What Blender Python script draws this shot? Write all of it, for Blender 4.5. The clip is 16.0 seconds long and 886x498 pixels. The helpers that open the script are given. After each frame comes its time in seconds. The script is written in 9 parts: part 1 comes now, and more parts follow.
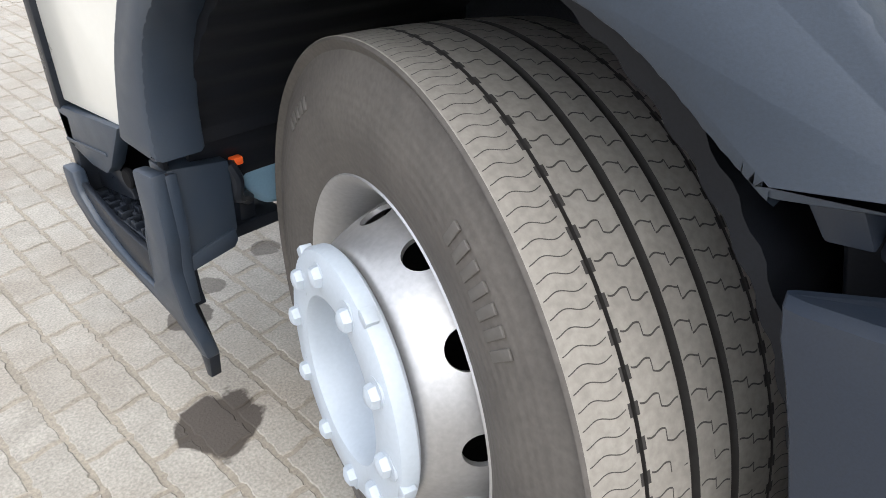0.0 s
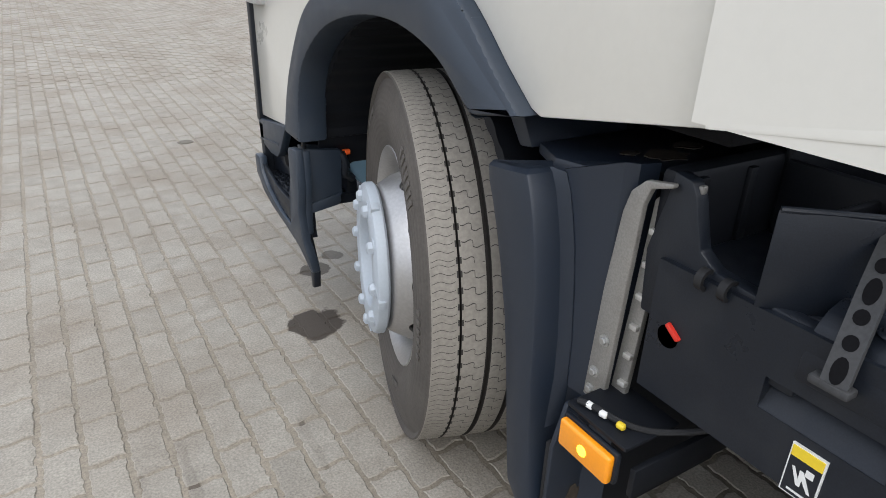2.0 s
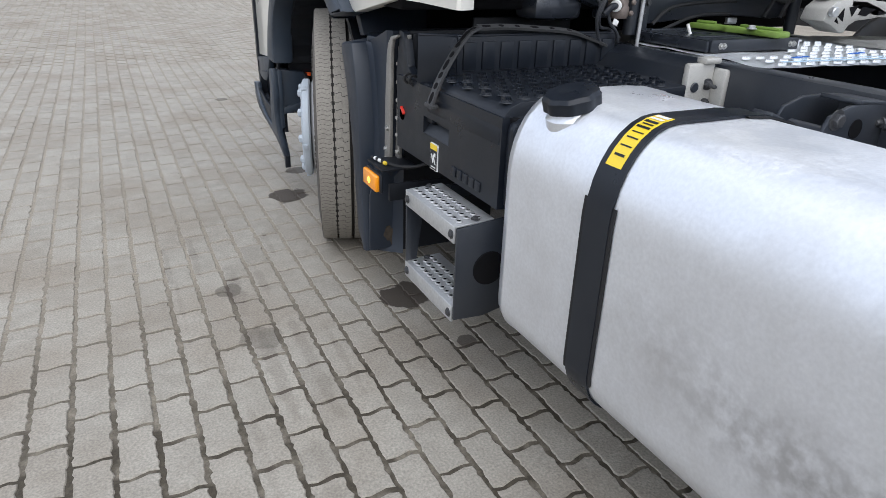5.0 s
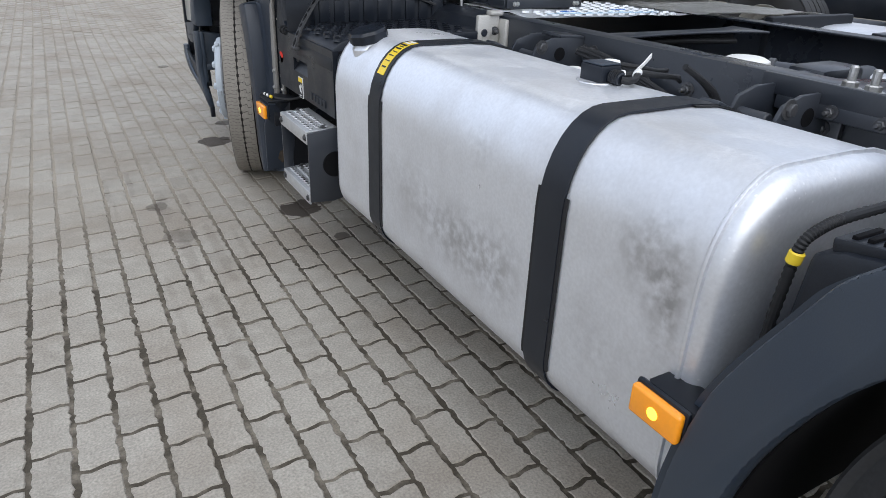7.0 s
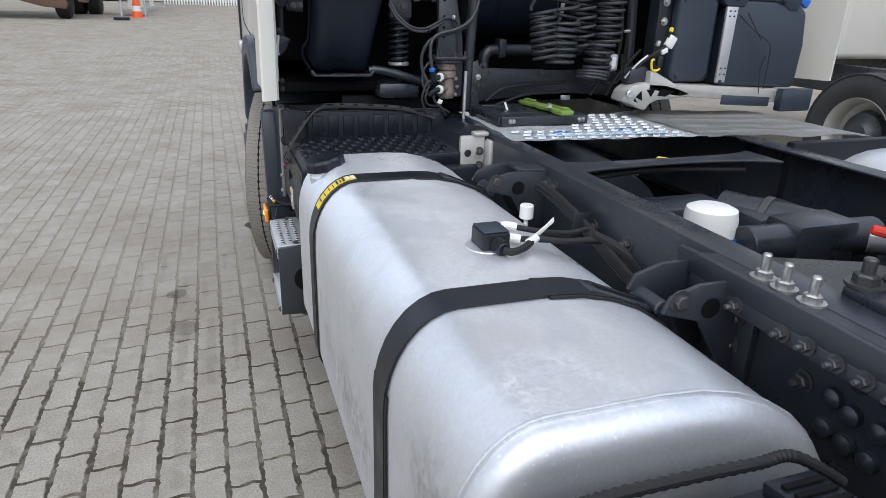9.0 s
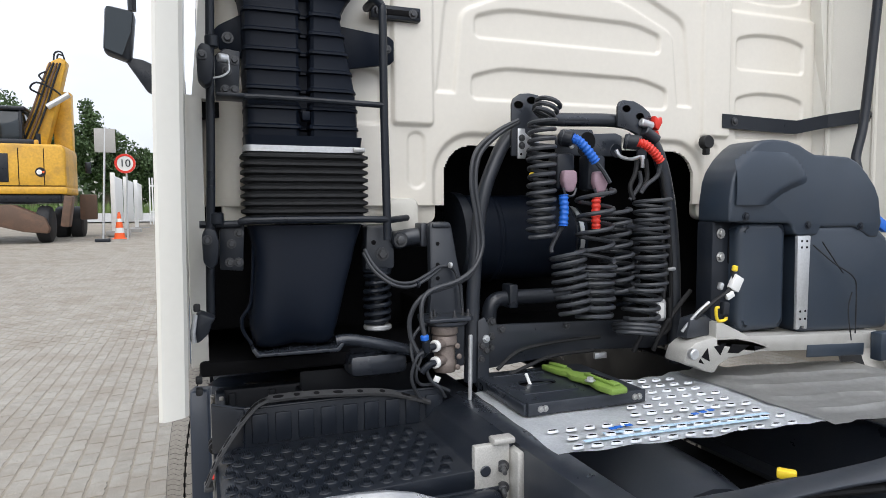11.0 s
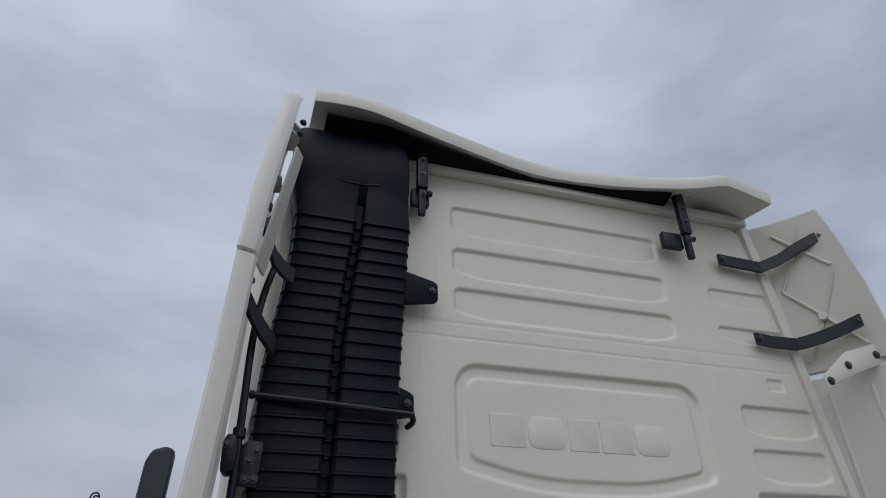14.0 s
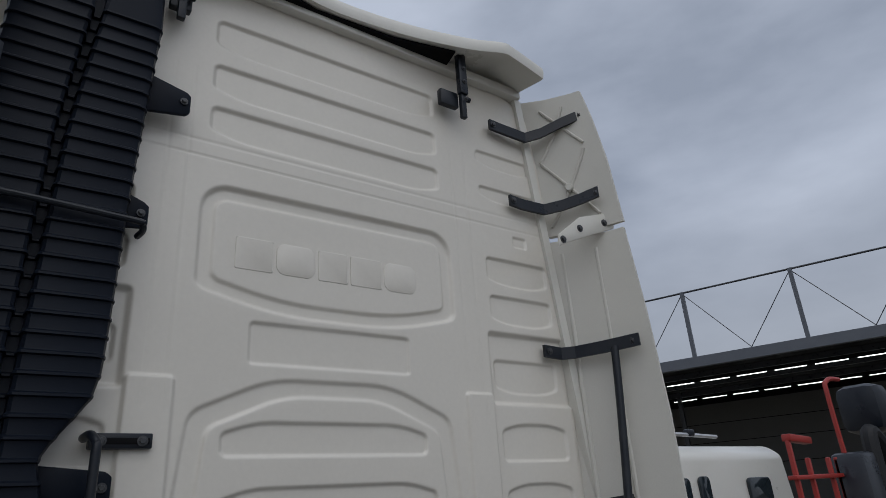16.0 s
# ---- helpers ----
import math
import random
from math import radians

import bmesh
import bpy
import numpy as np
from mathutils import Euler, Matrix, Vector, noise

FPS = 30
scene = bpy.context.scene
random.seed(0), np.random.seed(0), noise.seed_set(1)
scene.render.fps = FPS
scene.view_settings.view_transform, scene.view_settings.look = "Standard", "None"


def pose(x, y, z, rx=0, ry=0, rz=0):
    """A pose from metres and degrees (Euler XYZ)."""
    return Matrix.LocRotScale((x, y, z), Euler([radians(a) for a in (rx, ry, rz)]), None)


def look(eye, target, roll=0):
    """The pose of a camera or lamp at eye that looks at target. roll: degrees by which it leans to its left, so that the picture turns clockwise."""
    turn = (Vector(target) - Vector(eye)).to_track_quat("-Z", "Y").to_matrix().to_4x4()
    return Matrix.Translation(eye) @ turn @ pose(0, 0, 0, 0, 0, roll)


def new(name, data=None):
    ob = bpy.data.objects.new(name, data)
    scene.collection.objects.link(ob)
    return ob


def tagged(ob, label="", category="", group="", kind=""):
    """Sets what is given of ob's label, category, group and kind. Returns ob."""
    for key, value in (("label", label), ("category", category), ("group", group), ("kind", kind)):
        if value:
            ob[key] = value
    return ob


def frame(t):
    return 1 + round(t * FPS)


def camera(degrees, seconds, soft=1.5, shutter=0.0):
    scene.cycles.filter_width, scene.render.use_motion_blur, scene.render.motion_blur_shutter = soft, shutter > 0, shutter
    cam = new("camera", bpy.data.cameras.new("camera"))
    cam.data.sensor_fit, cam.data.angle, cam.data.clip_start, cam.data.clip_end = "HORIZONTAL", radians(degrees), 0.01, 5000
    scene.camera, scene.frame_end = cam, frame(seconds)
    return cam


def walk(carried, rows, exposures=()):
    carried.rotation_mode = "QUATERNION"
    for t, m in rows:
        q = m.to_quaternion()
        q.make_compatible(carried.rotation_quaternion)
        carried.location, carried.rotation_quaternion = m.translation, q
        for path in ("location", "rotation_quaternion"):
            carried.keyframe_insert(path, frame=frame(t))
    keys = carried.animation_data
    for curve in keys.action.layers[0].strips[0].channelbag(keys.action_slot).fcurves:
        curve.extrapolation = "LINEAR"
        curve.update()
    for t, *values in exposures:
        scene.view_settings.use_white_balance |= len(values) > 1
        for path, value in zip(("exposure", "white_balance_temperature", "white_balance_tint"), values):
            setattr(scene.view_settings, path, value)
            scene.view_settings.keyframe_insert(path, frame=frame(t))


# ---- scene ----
cam = camera(68.8, 16.0, soft=0.8)
PATH = [
    (0, (-0.465, 0.349, 1.187), (0.806, 1.464, 0.119), 2.4),
    (0.5, (-0.532, 0.175, 1.234), (0.627, 1.446, 0.214), 2.4),
    (1, (-0.587, -0.044, 1.272), (0.487, 1.361, 0.337), 2.0),
    (1.5, (-0.672, -0.269, 1.269), (0.38, 1.186, 0.388), 1.9),
    (2, (-0.688, -0.526, 1.267), (0.272, 1.011, 0.42), 1.9),
    (2.5, (-0.671, -0.804, 1.292), (0.189, 0.803, 0.468), 1.7),
    (3, (-0.777, -1.037, 1.323), (0.182, 0.543, 0.558), 1.5),
    (3.5, (-0.825, -1.232, 1.276), (0.209, 0.297, 0.506), 1.6),
    (4, (-0.791, -1.441, 1.209), (0.167, 0.12, 0.404), 2.0),
    (4.2, (-0.778, -1.527, 1.191), (0.109, 0.073, 0.385), 2.2),
    (6.3, (-0.729, -2.411, 1.194), (0.085, -0.787, 0.356), 2.0),
    (6.5, (-0.731, -2.497, 1.193), (0.149, -0.911, 0.351), 2.1),
    (7, (-0.728, -2.699, 1.215), (0.181, -1.146, 0.343), 2.2),
    (7.5, (-0.602, -2.893, 1.274), (0.238, -1.289, 0.424), 2.4),
    (8, (-0.435, -2.983, 1.387), (0.252, -1.281, 0.592), 2.4),
    (8.2, (-0.384, -2.96, 1.416), (0.288, -1.239, 0.648), 2.3),
    (10.3, (-0.007, -2.201, 1.4), (0.544, -0.366, 0.828), 0.2),
    (10.5, (0.001, -2.102, 1.438), (0.61, -0.257, 0.965), -0.2),
    (11, (0.026, -1.958, 1.517), (0.734, -0.092, 1.394), -0.4),
    (11.5, (0.066, -1.93, 1.621), (0.695, -0.035, 1.742), -0.7),
    (12, (0.069, -1.935, 1.753), (0.652, -0.068, 2.172), -0.8),
    (12.3, (0.076, -1.94, 1.846), (0.631, -0.093, 2.375), -1.1),
    (12.5, (0.083, -1.948, 1.896), (0.602, -0.11, 2.489), -1.1),
    (13, (0.072, -1.968, 1.996), (0.569, -0.162, 2.696), -0.9),
    (13.5, (0.077, -2.002, 2.053), (0.601, -0.281, 2.927), -1.2),
    (14, (0.066, -2.047, 2.075), (0.595, -0.436, 3.136), -1.4),
    (14.5, (0.123, -2.081, 2.067), (0.781, -0.535, 3.151), -1.9),
    (15, (0.211, -2.054, 2.037), (1.091, -0.561, 3.036), -2.9),
    (15.5, (0.262, -2.027, 1.986), (1.298, -0.562, 2.87), -3.4),
    (16, (0.266, -1.991, 1.893), (1.374, -0.501, 2.636), -3.8),
]
EXPOSURES = [(0.0, 1.9, 6540, 10), (1.0, 1.38, 6500, 10), (1.5, 1.18, 6490, 10), (2.5, 1.17, 6430, 10), (3.5, 1.18, 6350, 10), (7.0, 0.95, 6190, 10), (8.0, 1.03, 6200, 10), (10.5, 0.85, 6300, 10), (11.0, 1.2, 6450, 10), (11.5, 1.05, 6470, 10),
             (12.5, 0.28, 6500, 10), (13.5, 0.12, 6350, 10), (14.0, -0.08, 6220, 10), (14.5, -0.2, 6120, 10), (15.0, -0.12, 6100, 10), (16.0, -0.25, 6150, 10)]
# the plan below is drawn at 0.95 of true size; SIZE brings the place to full size
SIZE = 1.05
walk(cam, [(t, look(eye, target, roll)) for t, eye, target, roll in PATH], EXPOSURES)

# ---- light ----
SUN_ELEV, SUN_TURN = 52.0, 200.0
world = bpy.data.worlds.new("overcast_sky")
scene.world = world
world.use_nodes = True
wn, wl = world.node_tree.nodes, world.node_tree.links
wn.clear()
w_out = wn.new("ShaderNodeOutputWorld")
w_bg = wn.new("ShaderNodeBackground")
w_sky = wn.new("ShaderNodeTexSky")
w_sky.sky_type, w_sky.sun_disc = "NISHITA", False
w_sky.sun_elevation, w_sky.sun_rotation = radians(SUN_ELEV), radians(SUN_TURN)
w_sky.dust_density, w_sky.air_density = 3.0, 1.0
w_co = wn.new("ShaderNodeTexCoord")
w_map = wn.new("ShaderNodeMapping")
w_map.inputs["Scale"].default_value = (1.0, 1.0, 2.6)
w_noise = wn.new("ShaderNodeTexNoise")
w_noise.inputs["Scale"].default_value, w_noise.inputs["Detail"].default_value = 2.2, 6.0
w_noise.inputs["Roughness"].default_value = 0.5
w_ramp = wn.new("ShaderNodeValToRGB")
w_ramp.color_ramp.elements[0].position, w_ramp.color_ramp.elements[0].color = 0.34, (3.45, 3.8, 4.5, 1)
w_ramp.color_ramp.elements[1].position, w_ramp.color_ramp.elements[1].color = 0.66, (5.9, 6.3, 7.15, 1)
w_sep = wn.new("ShaderNodeSeparateXYZ")
w_low = wn.new("ShaderNodeMapRange")
w_low.inputs["From Min"].default_value, w_low.inputs["From Max"].default_value = 0.02, 0.42
w_low.inputs["To Min"].default_value, w_low.inputs["To Max"].default_value = 0.9, 0.0
w_haze = wn.new("ShaderNodeMix")
w_haze.data_type = "RGBA"
w_haze.inputs["B"].default_value = (3.8, 3.9, 4.1, 1)
w_mix = wn.new("ShaderNodeMix")
w_mix.data_type = "RGBA"
w_mix.inputs["Factor"].default_value = 0.92
w_bg.inputs["Strength"].default_value = 0.105
wl.new(w_co.outputs["Generated"], w_map.inputs["Vector"])
wl.new(w_map.outputs["Vector"], w_noise.inputs["Vector"])
wl.new(w_noise.outputs["Fac"], w_ramp.inputs["Fac"])
wl.new(w_co.outputs["Generated"], w_sep.inputs["Vector"])
wl.new(w_sep.outputs["Z"], w_low.inputs["Value"])
wl.new(w_low.outputs["Result"], w_haze.inputs["Factor"])
wl.new(w_ramp.outputs["Color"], w_haze.inputs["A"])
wl.new(w_sky.outputs["Color"], w_mix.inputs["A"])
wl.new(w_haze.outputs["Result"], w_mix.inputs["B"])
wl.new(w_mix.outputs["Result"], w_bg.inputs["Color"])
wl.new(w_bg.outputs["Background"], w_out.inputs["Surface"])

sun_data = bpy.data.lights.new("sun", "SUN")
sun_data.energy, sun_data.angle, sun_data.color = 1.05, radians(75), (1.0, 0.97, 0.92)
sun = new("sun", sun_data)
a, e = radians(SUN_TURN), radians(SUN_ELEV)
sun.matrix_world = look((0, 0, 0), (-math.sin(a) * math.cos(e), -math.cos(a) * math.cos(e), -math.sin(e)))
sun.location = (0, 0, 30)


# ---- materials ----
def material(name, color, rough=0.5, metal=0.0, grain=0.0, grain_scale=200.0, wear=0.0, wear_scale=4.0,
             wear_color=None, bump=0.0, coat=0.0, streak=1.0, rough_var=0.0, tint=0.0, spec=0.5):
    """A surface with fine grain, larger wear or dirt, and relief."""
    m = bpy.data.materials.new(name)
    m.use_nodes = True
    n, l = m.node_tree.nodes, m.node_tree.links
    b = n["Principled BSDF"]
    b.inputs["Metallic"].default_value, b.inputs["Roughness"].default_value = metal, rough
    b.inputs["Coat Weight"].default_value, b.inputs["Coat Roughness"].default_value = coat, 0.12
    b.inputs["Specular IOR Level"].default_value = spec
    co = n.new("ShaderNodeTexCoord")
    fine = n.new("ShaderNodeTexNoise")
    fine.inputs["Scale"].default_value, fine.inputs["Detail"].default_value = grain_scale, 4.0
    stretch = n.new("ShaderNodeMapping")
    stretch.inputs["Scale"].default_value = (1, 1, streak)
    large = n.new("ShaderNodeTexNoise")
    large.inputs["Scale"].default_value, large.inputs["Detail"].default_value = wear_scale, 7.0
    large.inputs["Roughness"].default_value = 0.62
    l.new(co.outputs["Object"], fine.inputs["Vector"])
    l.new(co.outputs["Object"], stretch.inputs["Vector"])
    l.new(stretch.outputs["Vector"], large.inputs["Vector"])
    gr = n.new("ShaderNodeMapRange")
    gr.inputs["From Min"].default_value, gr.inputs["From Max"].default_value = 0.3, 0.7
    gr.inputs["To Min"].default_value, gr.inputs["To Max"].default_value = 1 - grain, 1 + grain
    l.new(fine.outputs["Fac"], gr.inputs["Value"])
    mul = n.new("ShaderNodeVectorMath")
    mul.operation = "SCALE"
    mul.inputs[0].default_value = color[:3]
    l.new(gr.outputs["Result"], mul.inputs["Scale"])
    out = mul.outputs["Vector"]
    if tint:
        info = n.new("ShaderNodeObjectInfo")
        tr = n.new("ShaderNodeMapRange")
        tr.inputs["To Min"].default_value, tr.inputs["To Max"].default_value = 1 - tint, 1 + tint
        l.new(info.outputs["Random"], tr.inputs["Value"])
        mul2 = n.new("ShaderNodeVectorMath")
        mul2.operation = "SCALE"
        l.new(out, mul2.inputs[0])
        l.new(tr.outputs["Result"], mul2.inputs["Scale"])
        out = mul2.outputs["Vector"]
    if wear:
        wr = n.new("ShaderNodeMapRange")
        wr.inputs["From Min"].default_value, wr.inputs["From Max"].default_value = 0.48, 0.72
        wr.inputs["To Max"].default_value = wear
        l.new(large.outputs["Fac"], wr.inputs["Value"])
        mix = n.new("ShaderNodeMix")
        mix.data_type = "RGBA"
        mix.inputs["B"].default_value = (*(wear_color or (0.2, 0.18, 0.15)), 1)
        l.new(wr.outputs["Result"], mix.inputs["Factor"])
        l.new(out, mix.inputs["A"])
        out = mix.outputs["Result"]
    l.new(out, b.inputs["Base Color"])
    if rough_var:
        rr = n.new("ShaderNodeMapRange")
        rr.inputs["From Min"].default_value, rr.inputs["From Max"].default_value = 0.35, 0.65
        rr.inputs["To Min"].default_value, rr.inputs["To Max"].default_value = rough - rough_var, rough + rough_var
        l.new(large.outputs["Fac"], rr.inputs["Value"])
        l.new(rr.outputs["Result"], b.inputs["Roughness"])
    if bump:
        bp = n.new("ShaderNodeBump")
        bp.inputs["Strength"].default_value, bp.inputs["Distance"].default_value = bump, 0.002
        l.new(fine.outputs["Fac"], bp.inputs["Height"])
        l.new(bp.outputs["Normal"], b.inputs["Normal"])
    return m


WHITE = material("cab_paint", (0.68, 0.664, 0.605), 0.32, grain=0.012, grain_scale=60, wear=0.10, wear_scale=2.5,
                 wear_color=(0.62, 0.60, 0.54), coat=0.5, rough_var=0.05)
REAR = material("rear_wall_paint", (0.70, 0.662, 0.588), 0.38, grain=0.015, grain_scale=60, wear=0.16, wear_scale=2.0,
                wear_color=(0.56, 0.53, 0.46), coat=0.3, rough_var=0.06)
WHITE_IN = material("moulded_white", (0.62, 0.60, 0.54), 0.5, grain=0.02, wear=0.18, wear_scale=5, wear_color=(0.5, 0.48, 0.43))
GREY = material("grey_plastic", (0.022, 0.033, 0.050), 0.42, grain=0.10, grain_scale=500, wear=0.22, wear_scale=6,
                wear_color=(0.05, 0.055, 0.06), bump=0.06, rough_var=0.08, spec=0.6)
BLACK = material("black_plastic", (0.010, 0.013, 0.019), 0.38, grain=0.18, grain_scale=450, wear=0.30, wear_scale=7,
                 wear_color=(0.040, 0.042, 0.045), bump=0.08, rough_var=0.12, spec=0.34)
DUCT = material("duct_plastic", (0.0055, 0.0085, 0.0155), 0.42, grain=0.1, grain_scale=300, wear=0.25, wear_scale=5,
                wear_color=(0.012, 0.014, 0.020), bump=0.04, rough_var=0.08, spec=0.12)
# near-black that puts shade into the colour of holes, gaps and undersides
DARK = material("shade_black", (0.004, 0.004, 0.005), 0.8, grain=0.2, wear=0.3, wear_scale=6, wear_color=(0.012, 0.011, 0.010), spec=0.15)
LINER = material("liner_plastic", (0.008, 0.0095, 0.013), 0.5, grain=0.15, grain_scale=300, wear=0.3, wear_scale=6, wear_color=(0.016, 0.016, 0.017), bump=0.05, spec=0.25)
CHASSIS = material("chassis_paint", (0.021, 0.025, 0.033), 0.36, grain=0.1, grain_scale=250, wear=0.30, wear_scale=5,
                   wear_color=(0.055, 0.056, 0.058), bump=0.05, rough_var=0.12, spec=0.6)
def tank_metal():
    """Brushed aluminium with dried water marks on its top, sooty smudges on its flank and spray on its end."""
    m = material("tank_aluminium", (0.73, 0.75, 0.785), 0.36, metal=0.68, grain=0.05, grain_scale=130, wear=0.40, wear_scale=2.9, wear_color=(0.44, 0.42, 0.40), bump=0.03, rough_var=0.09)
    n, l = m.node_tree.nodes, m.node_tree.links
    b = n["Principled BSDF"]
    co = n.new("ShaderNodeTexCoord").outputs["Object"]
    sep = n.new("ShaderNodeSeparateXYZ")
    l.new(co, sep.inputs["Vector"])

    def noise_node(scale, detail=6.0):
        k = n.new("ShaderNodeTexNoise")
        k.inputs["Scale"].default_value, k.inputs["Detail"].default_value = scale, detail
        l.new(co, k.inputs["Vector"])
        return k.outputs["Fac"]

    def ranged(v, a, c, p=0.0, q=1.0):
        k = n.new("ShaderNodeMapRange")
        for key, val in (("From Min", a), ("From Max", c), ("To Min", p), ("To Max", q)):
            k.inputs[key].default_value = val
        l.new(v, k.inputs["Value"])
        return k.outputs["Result"]

    def op(kind, x, y):
        k = n.new("ShaderNodeMath")
        k.operation = kind
        for i, v in enumerate((x, y)):
            if isinstance(v, (int, float)):
                k.inputs[i].default_value = v
            else:
                l.new(v, k.inputs[i])
        return k.outputs[0]

    def tint(f, colour):
        link = b.inputs["Base Color"].links[0].from_socket
        k = n.new("ShaderNodeMix")
        k.data_type = "RGBA"
        l.new(f, k.inputs["Factor"])
        l.new(link, k.inputs["A"])
        k.inputs["B"].default_value = (*colour, 1)
        l.new(k.outputs["Result"], b.inputs["Base Color"])

    # dried rings and crusts on the upper side
    crust = op("MULTIPLY", ranged(op("ABSOLUTE", op("SUBTRACT", noise_node(62.0), 0.5), 0), 0.0, 0.045, 1.0, 0.0), ranged(noise_node(5.0, 3.0), 0.44, 0.56))
    crust = op("MULTIPLY", crust, ranged(sep.outputs["Z"], 0.84, 0.875))
    tint(op("MULTIPLY", crust, 0.42), (0.86, 0.86, 0.86))
    film = op("MULTIPLY", ranged(noise_node(7.0, 8.0), 0.50, 0.56), ranged(sep.outputs["Z"], 0.85, 0.88))
    tint(op("MULTIPLY", film, 0.30), (0.50, 0.53, 0.58))
    # sooty rubbed marks, spot by spot
    rag = noise_node(38.0, 9.0)
    for y, z, ry, rz, amount in SMUDGES:
        mp = n.new("ShaderNodeMapping")
        mp.inputs["Location"].default_value = (0, -y / ry, -z / rz)
        mp.inputs["Scale"].default_value = (0, 1 / ry, 1 / rz)
        l.new(co, mp.inputs["Vector"])
        ln = n.new("ShaderNodeVectorMath")
        ln.operation = "LENGTH"
        l.new(mp.outputs["Vector"], ln.inputs[0])
        f = op("MULTIPLY", ranged(ln.outputs["Value"], 0.1, 1.0, amount, 0.0), ranged(rag, 0.36, 0.62))
        tint(f, (0.10, 0.085, 0.07))
    # droplets and lime specks
    vor = n.new("ShaderNodeTexVoronoi")
    vor.inputs["Scale"].default_value = 75.0
    l.new(co, vor.inputs["Vector"])
    speck = op("MULTIPLY", ranged(vor.outputs["Distance"], 0.10, 0.20, 1.0, 0.0), ranged(noise_node(9.0, 3.0), 0.46, 0.60))
    tint(op("MULTIPLY", speck, ranged(sep.outputs["Y"], -2.04, -2.07, 0.12, 0.9)), (0.88, 0.89, 0.90))
    link = b.inputs["Roughness"].links[0].from_socket if b.inputs["Roughness"].links else None
    if link:
        l.new(op("ADD", link, op("MULTIPLY", op("ADD", crust, speck), 0.25)), b.inputs["Roughness"])
    return m


SMUDGES = [(-1.30, 0.52, 0.14, 0.11, 0.30), (-1.43, 0.52, 0.14, 0.11, 0.42), (-1.56, 0.52, 0.12, 0.13, 0.40), (-1.93, 0.74, 0.07, 0.08, 0.30), (-1.985, 0.71, 0.07, 0.12, 0.45), (-2.02, 0.66, 0.04, 0.13, 0.45), (-1.47, 0.76, 0.07, 0.06, 0.22), (-1.15, 0.55, 0.18, 0.13, 0.16), (-1.88, 0.50, 0.12, 0.15, 0.15)]
ALU = tank_metal()
GALV = material("galvanised_steel", (0.58, 0.59, 0.60), 0.42, metal=0.7, grain=0.08, grain_scale=120, wear=0.3, wear_scale=9,
                wear_color=(0.38, 0.37, 0.35), bump=0.05, rough_var=0.1)
CAST = material("cast_aluminium", (0.50, 0.49, 0.46), 0.55, metal=0.5, grain=0.12, grain_scale=300, wear=0.4, wear_scale=12,
                wear_color=(0.28, 0.26, 0.23), bump=0.15)
STEEL = material("bright_bolt", (0.45, 0.45, 0.44), 0.4, metal=0.8, grain=0.1, wear=0.3, wear_scale=30, wear_color=(0.2, 0.19, 0.17))
BOLT = material("dark_bolt", (0.06, 0.062, 0.066), 0.4, metal=0.4, grain=0.2, wear=0.3, wear_scale=40, wear_color=(0.15, 0.14, 0.13))
RIM = material("silver_rim", (0.47, 0.465, 0.46), 0.40, metal=0.72, grain=0.07, grain_scale=120, wear=0.45, wear_scale=8,
               wear_color=(0.36, 0.345, 0.32), bump=0.03)
HUBGREY = material("hub_paint", (0.41, 0.455, 0.50), 0.45, grain=0.03, grain_scale=150, wear=0.25, wear_scale=10,
                   wear_color=(0.36, 0.38, 0.40), bump=0.03)
RUBBER = material("black_rubber", (0.016, 0.0165, 0.018), 0.6, grain=0.15, grain_scale=200, wear=0.3, wear_scale=9,
                  wear_color=(0.026, 0.025, 0.023), bump=0.05, spec=0.3)
HOSE = material("coil_hose", (0.036, 0.039, 0.045), 0.38, grain=0.1, grain_scale=200, wear=0.3, wear_scale=15, wear_color=(0.035, 0.035, 0.036), spec=0.4)
AMBER = material("amber_lens", (0.95, 0.33, 0.01), 0.22, grain=0.03, coat=0.6)
YELLOW = material("yellow_label", (0.80, 0.58, 0.03), 0.4, grain=0.03, wear=0.2, wear_scale=30, wear_color=(0.45, 0.36, 0.08))
REDP = material("red_plastic", (0.65, 0.035, 0.02), 0.4, grain=0.05)
BLUEP = material("blue_sleeve", (0.015, 0.13, 0.55), 0.45, grain=0.06)
PINK = material("mauve_cap", (0.30, 0.20, 0.24), 0.5, grain=0.06)
GREENP = material("green_tool", (0.17, 0.27, 0.05), 0.5, grain=0.06, wear=0.3, wear_scale=20, wear_color=(0.10, 0.12, 0.05))
WHITEP = material("white_plastic", (0.75, 0.75, 0.73), 0.4, grain=0.02)
TANKBLUE = material("washer_bottle", (0.16, 0.27, 0.36), 0.35, grain=0.05, wear=0.2, wear_scale=8, wear_color=(0.10, 0.16, 0.2))
OCHRE = material("excavator_yellow", (0.60, 0.325, 0.026), 0.45, grain=0.12, grain_scale=14, wear=0.75, wear_scale=1.6, wear_color=(0.30, 0.17, 0.035))
RUST = material("rusty_steel", (0.10, 0.06, 0.04), 0.7, grain=0.2, grain_scale=40, wear=0.6, wear_scale=3, wear_color=(0.19, 0.10, 0.06))
ORANGE = material("signal_orange", (0.85, 0.12, 0.02), 0.5, grain=0.04)
GLASS = material("dark_glass", (0.02, 0.028, 0.034), 0.06, grain=0.0)
CONCRETE = material("concrete_grey", (0.36, 0.35, 0.33), 0.8, grain=0.08, grain_scale=40, wear=0.3, wear_scale=1.2, wear_color=(0.26, 0.25, 0.24))
